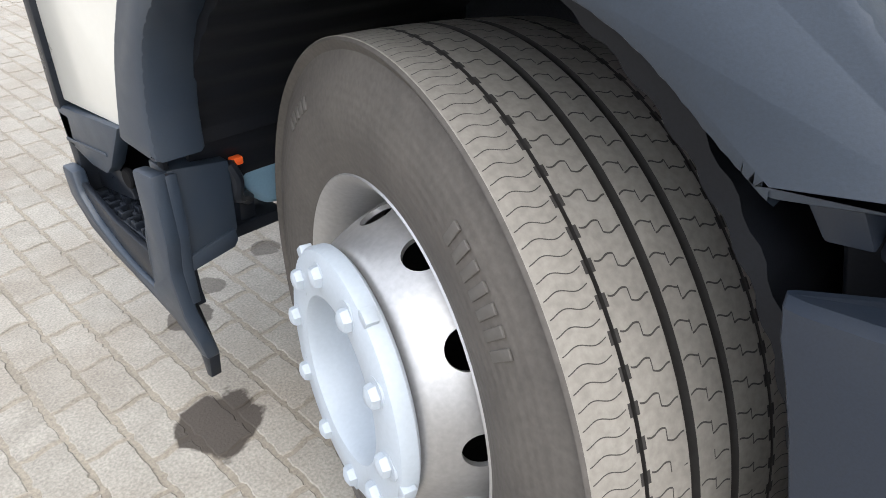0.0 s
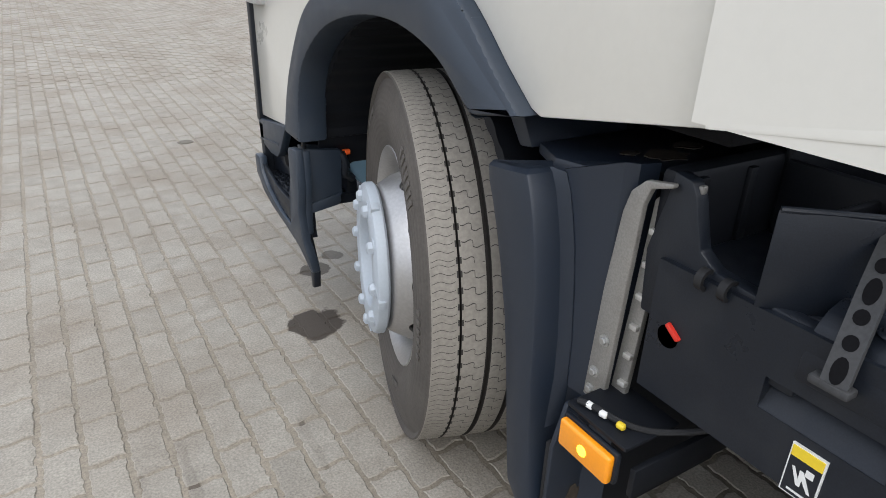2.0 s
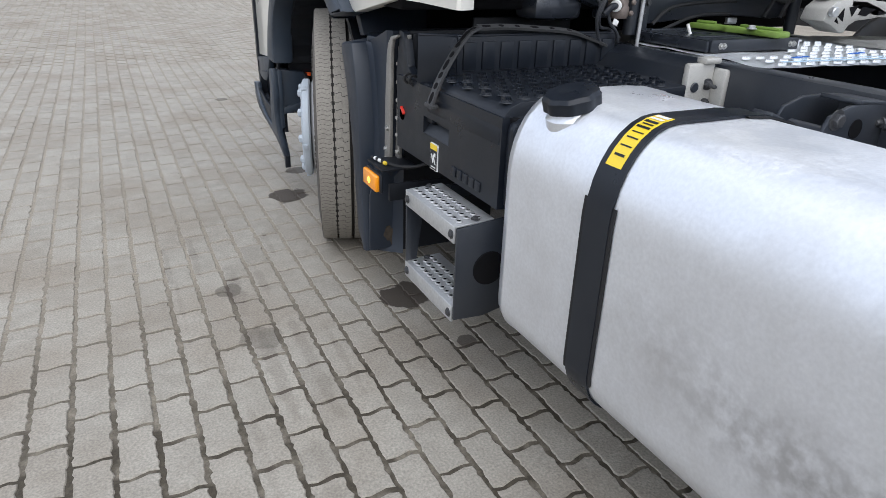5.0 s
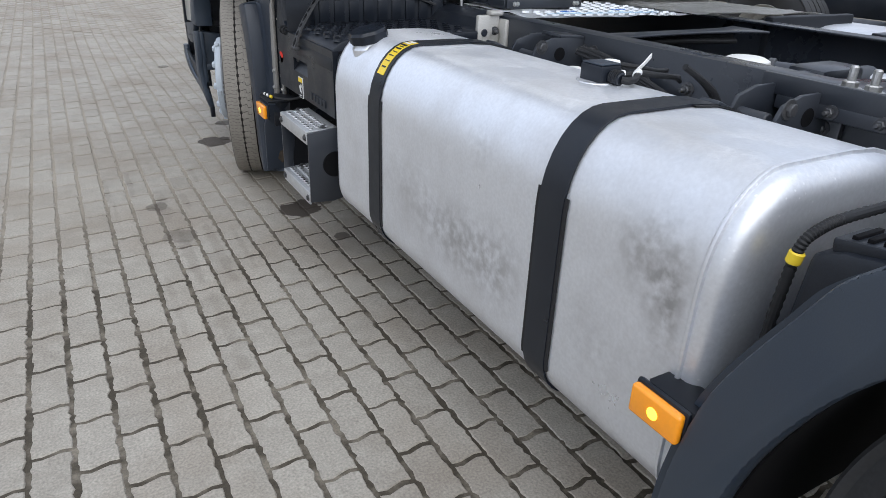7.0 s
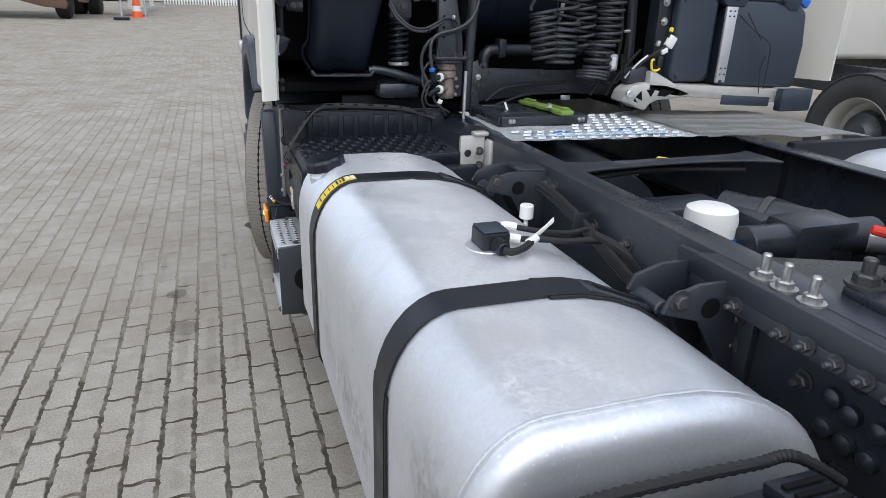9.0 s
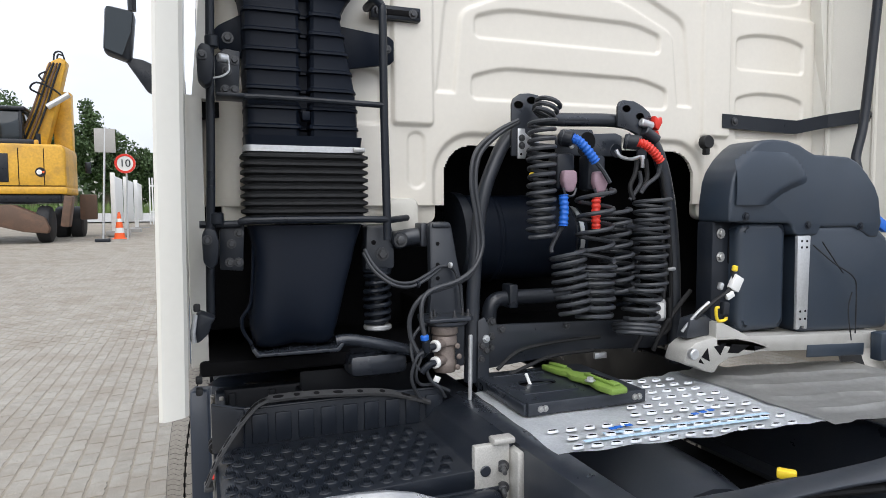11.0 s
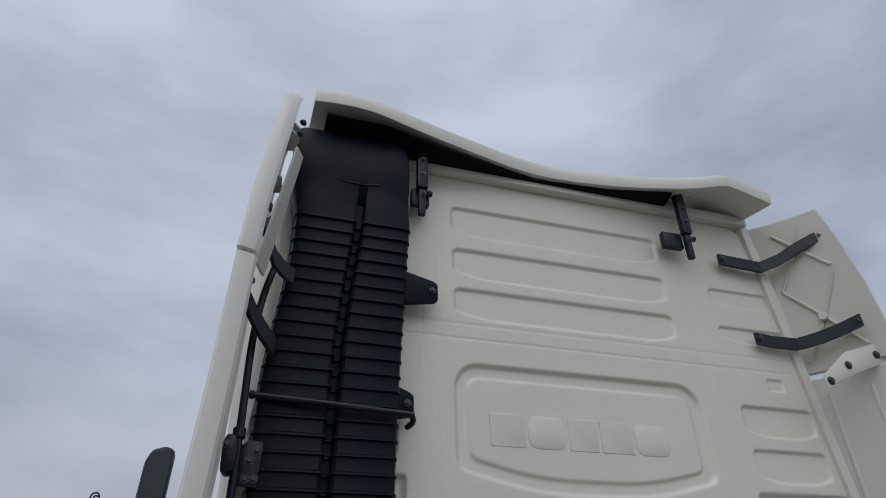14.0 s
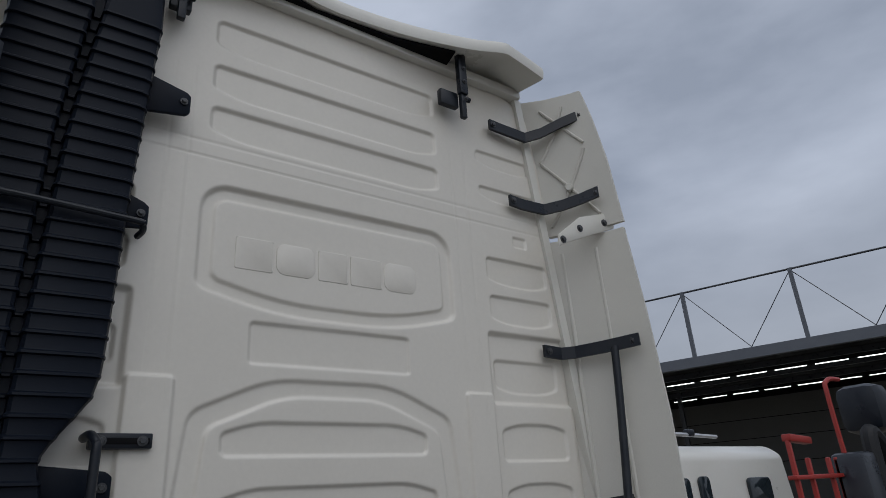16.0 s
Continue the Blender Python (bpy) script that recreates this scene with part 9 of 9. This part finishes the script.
for k in range(4):
    dx = 0.14 * k
    part("boom_pipe", tube(curve([(-5.75 + dx, EY + 1.85, 2.95), (-5.25 + dx * 0.9, EY + 1.82, 4.1), (-4.85 + dx * 0.8, EY + 1.82, 5.2), (-4.62 + dx * 0.7, EY + 1.85, 5.75)], 5), 0.035, 6), BLACK if k % 2 else RUST, exc)
for pts in ([(-4.9, EY + 1.8, 4.7), (-5.2, EY + 1.6, 4.85), (-5.0, EY + 1.6, 5.05), (-4.5, EY + 1.7, 4.85), (-4.25, EY + 1.8, 4.6)], [(-4.75, EY + 1.8, 5.45), (-4.95, EY + 1.7, 5.3), (-4.8, EY + 1.7, 5.1)],
            [(-4.55, EY + 2, 5.85), (-4.5, EY + 2, 6.1), (-4.3, EY + 2, 6.12), (-4.2, EY + 2, 5.8)], [(-4.45, EY + 2, 5.9), (-4.4, EY + 2, 6.05), (-4.25, EY + 2, 6.02)]):
    part("boom_hose", tube(curve(pts, 6), 0.03, 6), BLACK, exc)
part("boom_ram", cylinder((-4.75, EY + 1.7, 4.3), (-4.1, EY + 1.8, 4.75), 0.10, 12), GALV, exc)
section((1, 0.27), (1, 0), (1.0, 0.46))
part("exhaust", cylinder((-5.15, EY + 1.4, 3.1), (-5.15, EY + 1.4, 3.6), 0.08, 12), BLACK, exc)
part("side_door", box(-4.9, -4.16, EY + 0.1, EY + 0.14, 2.0, 2.9, 0.02), GLASS, exc)
part("mirror", box(-3.95, -3.75, EY + 2.5, EY + 2.56, 2.35, 2.75, 0.03), BLACK, exc)
part("slew_ring", cylinder((-6.2, EY + 1.1, 1.25), (-6.2, EY + 1.1, 1.56), 1.0, 32), BLACK, exc)
und = [(-9.0, 1.20), (-5.62, 1.22), (-4.72, 0.80), (-4.60, 0.45), (-4.66, 0.30), (-5.3, 0.36), (-6.0, 0.55), (-8.0, 0.52), (-9.0, 0.4)]
undercarriage = part("undercarriage", prism(und, "y", EY - 0.4, EY + 0.3, 0.03), RUST, exc, "rusty brown axle frame and blade")
part("frame_hole", cylinder((-7.2, EY - 0.42, 0.86), (-7.2, EY - 0.39, 0.86), 0.15, 20), DARK, undercarriage)
part("frame_rim", revolve([(0.15, 0.0), (0.20, 0.0), (0.20, 0.03), (0.15, 0.03)], axis_to((-7.2, EY - 0.40, 0.86), (0, -1, 0)), 24, closed=True), RUST, undercarriage)
part("blade_arm", box(-4.25, -4.0, EY - 0.3, EY + 0.2, 0.5, 1.5, 0.04, turn=(0, 8, 0)), RUST, exc)
for x in (-8.3, -5.05, -4.55):
    for y in (EY + 0.35, EY + 3.2):
        if x < -4.6 or y > EY + 1:
            w_ = part("wheel", revolve([(0.25, 0.0), (0.45, 0.0), (0.56, 0.05), (0.60, 0.12), (0.60, 0.32), (0.56, 0.40), (0.45, 0.45), (0.25, 0.45)], axis_to((x, y, 0.58), (1, 0, 0)), 28), RUBBER, exc)
part("dozer_blade_end", box(-4.15, -3.6, EY + 2.4, EY + 2.6, 0.7, 1.6, 0.05), RUST, exc)

section((1, 0.74), (1, 0), (1, 0.45))
sign = thing("sign_panel", (-2.88, EY, 0.45), "grey back of a rectangular sign on a steel post", "road sign")
part("post", cylinder((-3.62, EY, 0), (-3.45, EY, 3.75), 0.035, 12), GALV, sign)
part("board", box(-3.77, -3.15, EY - 0.03, EY - 0.005, 2.92, 3.70, 0.01), CONCRETE, sign)
part("foot", box(-3.85, -3.4, EY - 0.2, EY + 0.2, 0.0, 0.10, 0.02), BLACK, sign)
limit = thing("speed_sign", (-2.24, 23.0, 0.45), "round white speed limit sign with a red rim", "road sign")
part("post", cylinder((-2.98, 23.05, 0), (-2.94, 23.05, 3.1), 0.03, 10), GALV, limit)
disc_ = part("disc", cylinder((-2.98, 23.0, 2.64), (-2.98, 23.03, 2.64), 0.335, 40), WHITEP, limit)
part("rim", revolve([(0.255, 0.0), (0.333, 0.0), (0.333, 0.012), (0.255, 0.012)], axis_to((-2.98, 23.0, 2.64), (0, -1, 0)), 40, closed=True), REDP, disc_)
tx = bpy.data.curves.new("numerals", "FONT")
tx.body, tx.size, tx.align_x, tx.align_y, tx.extrude = "10", 0.36, "CENTER", "CENTER", 0.004
tx.materials.append(BLACK)
nob = new("numerals", tx)
nob.parent = limit
nob.matrix_local = Matrix.Translation((0, -0.02, 2.64)) @ Euler((radians(90), 0, 0)).to_matrix().to_4x4()
cone = thing("traffic_cone", (-2.54, 23.5, 0.45), "orange traffic cone with white bands", "traffic cone")
for k, (r0, r1, z0, z1, m_) in enumerate(((0.19, 0.155, 0.04, 0.24, ORANGE), (0.155, 0.128, 0.24, 0.42, WHITEP), (0.128, 0.095, 0.42, 0.62, ORANGE), (0.095, 0.075, 0.62, 0.74, WHITEP), (0.075, 0.04, 0.74, 0.97, ORANGE))):
    part("band", revolve([(r0, z0), (r1, z1)], Matrix.Translation((-3.28, 23.5, 0)), 20), m_, cone)
part("base", box(-3.52, -3.04, 23.26, 23.74, 0, 0.05, 0.01), ORANGE, cone)
section((1, 0.9), (1, 0), (1, 0.56))
barrier = thing("site_barrier", (-2.7, 27, 0.56), "white plastic site barrier panels on block feet", "barrier")
for k in range(3):
    y0 = 24.6 + 3.0 * k
    x0 = -3.72 + 0.14 * k
    part("panel", box(x0 - 0.05, x0 + 0.05, y0, y0 + 2.9, 0.45, 2.2, 0.03), WHITEP, barrier)
    part("post", box(x0 - 0.08, x0 + 0.08, y0 - 0.06, y0 + 0.06, 0.15, 2.3, 0.02), WHITEP, barrier)
    part("foot", box(x0 - 0.25, x0 + 0.55, y0 - 0.2, y0 + 0.15, 0.0, 0.18, 0.03), CONCRETE, barrier)
section((1, 1.2), (1, 0), (1, 0.78))
pick = thing("picket_fence", (-0.3, 34, 0.78), "white picket fence along the road", "fence")
for k in range(44):
    x = -3.4 + 0.13 * k
    part("picket", box(x, x + 0.06, 34.0, 34.04, 0.0, 2.35, 0.0), WHITEP, pick)
for z in (0.6, 1.9):
    part("rail", box(-3.4, 2.4, 34.04, 34.09, z, z + 0.09), WHITEP, pick)
section((1, 1.0), (1, 0), (1, 0.9))
lamp_post = thing("street_lamp", (-11.6, 38, 0.9), "grey steel street lamp", "street lamp")
part("pole", tube([(-12.6, 38, 0), (-12.5, 38, 6.2)], 0.07, 8), GALV, lamp_post)
part("head", box(-13.2, -12.4, 37.9, 38.1, 6.2, 6.32, 0.04), GALV, lamp_post)

# meadow, road and trees beyond
gm = bmesh.new()
for x0, x1, y0, y1, z in ((-160, 5, 44, 400, 1.35),):
    gm.faces.new([gm.verts.new(p) for p in ((x0, y0, z), (x1, y0, z), (x1, y1, z + 1.2), (x0, y1, z + 1.2))])
solid("meadow", gm, GRASS, "rough green meadow beyond the yard", "grass", kind="structure")
gm = bmesh.new()
gm.faces.new([gm.verts.new(p) for p in ((-160, 36, 0.90), (5, 36, 0.90), (5, 44.2, 1.34), (-160, 44.2, 1.34))])
solid("road", gm, CONCRETE, "pale grey road along the yard", "road", kind="structure")
gb = bmesh.new()
rr = random.Random(3)
for k in range(5000):
    x, y, h = rr.uniform(-26, 4), rr.uniform(44.2, 52), rr.uniform(0.25, 0.9)
    a = rr.uniform(0, 6.28)
    w = 0.05
    gb.faces.new([gb.verts.new(p) for p in ((x - w * math.cos(a), y - w * math.sin(a), 1.33), (x + w * math.cos(a), y + w * math.sin(a), 1.33), (x + rr.uniform(-0.2, 0.2), y, 1.33 + h))])
solid("tall_grass", gb, GRASS, "tall grass along the road verge", "grass", kind="stuff", smooth=0)


section((1, 2.0), (1, 0), (1, 1.35))


def leaf_cloud(at, r, n, rr, size):
    """Many small leaf faces in clumps round a middle."""
    own = bmesh.new()
    clumps = []
    for k in range(40):
        v = Vector((rr.gauss(0, 1), rr.gauss(0, 1), rr.gauss(0, 1))).normalized() * rr.uniform(0.25, 0.95)
        clumps.append((Vector(at) + Vector((v.x * r[0], v.y * r[1], v.z * r[2])), rr.uniform(0.22, 0.4) * min(r)))
    for k in range(n):
        c, cr = clumps[rr.randrange(40)]
        p = c + Vector((rr.gauss(0, 1), rr.gauss(0, 1), rr.gauss(0, 1))).normalized() * cr * rr.uniform(0.5, 1.0)
        u = Vector((rr.gauss(0, 1), rr.gauss(0, 1), rr.gauss(0, 1))).normalized() * size * rr.uniform(0.6, 1.3)
        w = u.cross(Vector((rr.gauss(0, 1), rr.gauss(0, 1), rr.gauss(0, 1)))).normalized() * size * 0.6
        own.faces.new([own.verts.new(q) for q in (p - u, p + w, p + u, p - w)])
    return own


def tree(x, y, h, w, seed):
    rr = random.Random(seed)
    t = thing("tree", (x + 2.0, y, 1.35), "dense dark green broadleaf tree", "tree", group="trees beyond the road")
    trunk = tube([(x, y, 0), (x + 0.1, y, h * 0.3), (x, y, h * 0.7)], 0.2, 8, radii=[0.28, 0.2, 0.07])
    for k in range(5):
        a = rr.uniform(0, 6.28)
        z = h * rr.uniform(0.3, 0.55)
        tube([(x, y, z), (x + w * 0.35 * math.cos(a), y + w * 0.35 * math.sin(a), z + h * 0.22)], 0.07, 6, trunk, radii=[0.09, 0.03])
    part("trunk", trunk, BARK, t)
    part("crown", leaf_cloud((x, y, h * 0.60), (w * 0.5, w * 0.5, h * 0.38), 7000, rr, 0.15), LEAF, t, "", 0)


for k, (x, y, h, w) in enumerate(((-31, 62, 11.5, 9), (-24.5, 60, 11.8, 7.5), (-20.8, 61, 10.6, 6), (-17.6, 58, 9.6, 5), (-14.6, 60, 10.4, 6.5), (-11.6, 60, 10.2, 5), (-9.4, 62, 8.0, 4), (-7.0, 66, 6.6, 5),
                                 (-3.6, 68, 6.2, 5), (0.5, 70, 6.5, 6), (-27.5, 66, 12, 8), (-38, 64, 11, 9))):
    tree(x, y, h, w, 40 + k)
hb_ = bmesh.new()
rr = random.Random(9)
for k in range(7000):
    x = rr.uniform(-60, 30)
    p = Vector((x, rr.uniform(70, 76), 1.3 + rr.uniform(0.2, 4.2 + 0.9 * math.sin(x * 0.5))))
    u = Vector((rr.gauss(0, 1), rr.gauss(0, 1), rr.gauss(0, 1))).normalized() * 0.4
    w = u.cross(Vector((rr.gauss(0, 1), rr.gauss(0, 1), rr.gauss(0, 1)))).normalized() * 0.28
    hb_.faces.new([hb_.verts.new(q) for q in (p - u, p + w, p + u, p - w)])
solid("hedge", hb_, LEAF, "far green hedge along the meadow", "hedge", kind="stuff", smooth=0)
section((1, 0), (1, 0), (1, 1.6))
farhall = thing("distant_hall", (-10, 160, 1.6), "pale low hall far beyond the trees", "building")
part("wall", box(-60, 40, 160, 190, 0, 12, 0.1), CONCRETE, farhall)
part("roof", box(-60, 40, 159, 191, 12, 13, 0.1), WHITEP, farhall)
# parked trailers at the far end of the yard
for k, x in enumerate((-1.0, 4.6, 10.0)):
    section((1, 0), (1, 0), (1, rise(x, 46)))
    tr = thing("parked_trailer", (x, 46, rise(x, 46)), "dark parked trailer at the end of the yard", "trailer", group="trailers")
    part("body", box(x - 1.25, x + 1.25, 45, 57, 1.0, 3.6, 0.05), CONCRETE, tr)
    for dx in (-0.9, 0.9):
        part("wheel", cylinder((x + dx - 0.25, 46, 0.5), (x + dx + 0.25, 46, 0.5), 0.5, 20), RUBBER, tr)

# ---- canopy hall to the right ----
section()
HO, HD = Vector((33.8, 22.8, 0.45)), Vector((0.324, -0.946, 0)).normalized()
HN = Vector((0.946, 0.324, 0))
hall = thing("loading_hall", HO, "long dark loading hall with a steel canopy and strip lights", "building")


def hall_box(s0, s1, n0, n1, z0, z1, bm=None):
    own = bm or bmesh.new()
    vs = [own.verts.new(HO + HD * s + HN * n_ + Vector((0, 0, z))) for z in (z0, z1) for s, n_ in ((s0, n0), (s1, n0), (s1, n1), (s0, n1))]
    for f in ((0, 1, 2, 3), (4, 5, 6, 7), (0, 1, 5, 4), (1, 2, 6, 5), (2, 3, 7, 6), (3, 0, 4, 7)):
        own.faces.new([vs[i] for i in f])
    return own


HALL_STEEL = material("hall_steel", (0.095, 0.105, 0.125), 0.5, grain=0.05, grain_scale=30, wear=0.3, wear_scale=1.0, wear_color=(0.14, 0.15, 0.165))
part("canopy_edge", hall_box(-40, 60, 0, 0.4, 8.15, 8.75), HALL_STEEL, hall, "grey steel canopy edge beam")
# roof coloured near black, so the canopy's underside carries its shade in the colour
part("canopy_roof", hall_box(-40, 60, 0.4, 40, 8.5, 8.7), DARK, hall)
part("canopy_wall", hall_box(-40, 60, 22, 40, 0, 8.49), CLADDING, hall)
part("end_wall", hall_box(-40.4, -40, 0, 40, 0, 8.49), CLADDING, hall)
for n_ in (3.9, 8.0, 12.4):
    part("purlin", hall_box(-40, 60, n_, n_ + 0.25, 8.15, 8.5), CHASSIS, hall)
for z in (3.2, 5.2, 6.8):
    part("panel_joint", hall_box(-40, 60, 21.97, 22.0, z, z + 0.05), DARK, hall)
for n_ in (4.1, 12.6):
    for k in range(22):
        part("strip_light", hall_box(-18 + 2.2 * k, -18 + 2.2 * k + 1.75, n_, n_ + 0.10, 7.87, 7.92), TUBE_LIGHT, hall, "lit fluorescent strip light")
for k in range(7):
    s = -9.5 + 6.1 * k
    post = hall_box(s - 0.11, s + 0.11, 0.1, 0.32, 8.7, 12.8)
    part("mast", post, HALL_STEEL, hall)
    if k < 6:
        for s2 in (s + 3.2,):
            part("guy_rod", tube([HO + HD * s + HN * 0.2 + Vector((0, 0, 12.7)), HO + HD * s2 + HN * 0.2 + Vector((0, 0, 8.8))], 0.025, 6), CHASSIS, hall)
        part("guy_rod", tube([HO + HD * (s + 6.1) + HN * 0.2 + Vector((0, 0, 12.7)), HO + HD * (s + 3.2) + HN * 0.2 + Vector((0, 0, 8.8))], 0.025, 6), CHASSIS, hall)
part("top_cable", tube([HO + HD * -40 + HN * 0.2 + Vector((0, 0, 12.75)), HO + HD * 60 + HN * 0.2 + Vector((0, 0, 12.75))], 0.06, 8), CHASSIS, hall)
for k in range(6):
    s = -30 + 14 * k
    part("column", hall_box(s - 0.15, s + 0.15, 12, 12.3, 0, 8.5), CHASSIS, hall)

# ---- white truck with a red crane alongside ----
CRANE = material("crane_red", (0.33, 0.028, 0.02), 0.45, grain=0.06, grain_scale=40, wear=0.35, wear_scale=5, wear_color=(0.16, 0.03, 0.025))
nb_ = thing("crane_truck", (6.0, 2.5, 0), "white truck with a red loading crane, parked alongside", "truck")
cabn = part("cab", prism([(1.9, 0.95), (1.86, 1.6), (1.9, 2.12), (2.05, 2.22), (3.6, 2.24), (4.1, 1.6), (4.2, 0.95)], "x", 5.05, 7.4, 0.06, seg=3), WHITE, nb_, "white painted cab")
for x0, x1, z0, z1 in ((5.38, 5.62, 1.50, 1.92), (5.76, 5.92, 1.53, 1.93), (6.55, 6.95, 1.6, 1.9)):
    part("window", prism(rounded(x0, x1, z0, z1, 0.05), "y", 1.845, 1.875, 0.008), GLASS, cabn)
part("roof_rack", tube(curve([(5.2, 1.95, 2.26), (5.6, 2.0, 2.32), (6.4, 2.0, 2.30)], 4), 0.02, 6), GALV, nb_)
part("work_lamp", box(5.92, 6.04, 1.98, 2.04, 2.30, 2.37, 0.02), BLACK, nb_)
part("frame_rail", box(5.2, 5.3, -4.0, 4.0, 0.65, 0.9, 0.01), CHASSIS, nb_)
part("frame_rail", box(6.9, 7.0, -4.0, 4.0, 0.65, 0.9, 0.01), CHASSIS, nb_)
part("mudguard", box(4.5, 5.0, 1.9, 2.6, 0.95, 1.05, 0.03), WHITE, nb_)
part("flank", box(4.5, 4.6, 2.2, 4.2, 0.75, 1.2, 0.03), WHITE, nb_)
part("marker", box(4.47, 4.5, 2.3, 2.42, 0.92, 0.97, 0.01), AMBER, nb_)
for y in (1.15, -2.4):
    nm = axis_to((4.68, y, 0.44), (-1, 0, 0))
    wn_ = wheel_tyre(nb_, nm, "black truck tyre on a worn steel rim", DRIVE_RUBBER)
    put("rim", revolve([(0.29, 0.13), (0.285, 0.14), (0.255, 0.09), (0.245, 0.0), (0.18, -0.03), (0.14, 0.02), (0.0, 0.03)], Matrix.Identity(4), 48, cap=False), CAST, wn_, nm)
    put("hub", revolve([(0.19, 0.0), (0.17, 0.05), (0.12, 0.08), (0.09, 0.12), (0.0, 0.13)], Matrix.Identity(4), 24), CHASSIS, wn_, nm)
part("air_tank", cylinder((4.7, 0.0, 0.55), (4.7, 0.55, 0.55), 0.14, 20), CHASSIS, nb_)
part("bed", box(4.6, 7.3, -4.2, 0.4, 0.9, 1.05, 0.02), CHASSIS, nb_)
section((1, 0.2), (1, 0), (1, 0.06))
for z in (1.25, 1.55, 1.78):
    part("crane_frame", box(5.55, 6.6, 0.95, 1.03, z, z + 0.035, 0.008), CRANE, nb_, "red painted crane frame")
for x in (5.6, 5.85, 6.2, 6.35):
    part("crane_post", box(x, x + 0.035, 0.97, 1.01, 1.05, 2.12 if x < 5.8 else 1.95, 0.01), CRANE, nb_)
part("crane_frame", box(5.60, 5.95, 0.95, 1.03, 2.07, 2.13, 0.01, turn=(0, 4, 0)), CRANE, nb_)
part("crane_rail", tube(curve([(6.5, 0.95, 1.0), (6.45, 0.95, 2.4), (6.5, 0.95, 2.62), (6.75, 0.95, 2.65)], 5), 0.022, 8), CRANE, nb_)
part("crane_column", box(6.35, 6.62, 0.75, 1.05, 1.0, 1.98, 0.05), CHASSIS, nb_)
part("crane_hose", tube(curve([(6.62, 0.8, 1.2), (6.66, 0.8, 1.9), (6.72, 0.8, 2.15), (6.95, 0.8, 1.95), (7.1, 0.8, 1.5)], 6), 0.07, 10), RUBBER, nb_)
part("crane_knuckle", box(6.85, 7.2, 0.7, 1.1, 2.15, 2.6, 0.10), BLACK, nb_)

lay_pavers()

# full size
for ob in list(scene.objects):
    if ob.parent is None and ob.type in ("EMPTY", "MESH"):
        ob.matrix_basis = Matrix.Scale(SIZE, 4) @ ob.matrix_basis
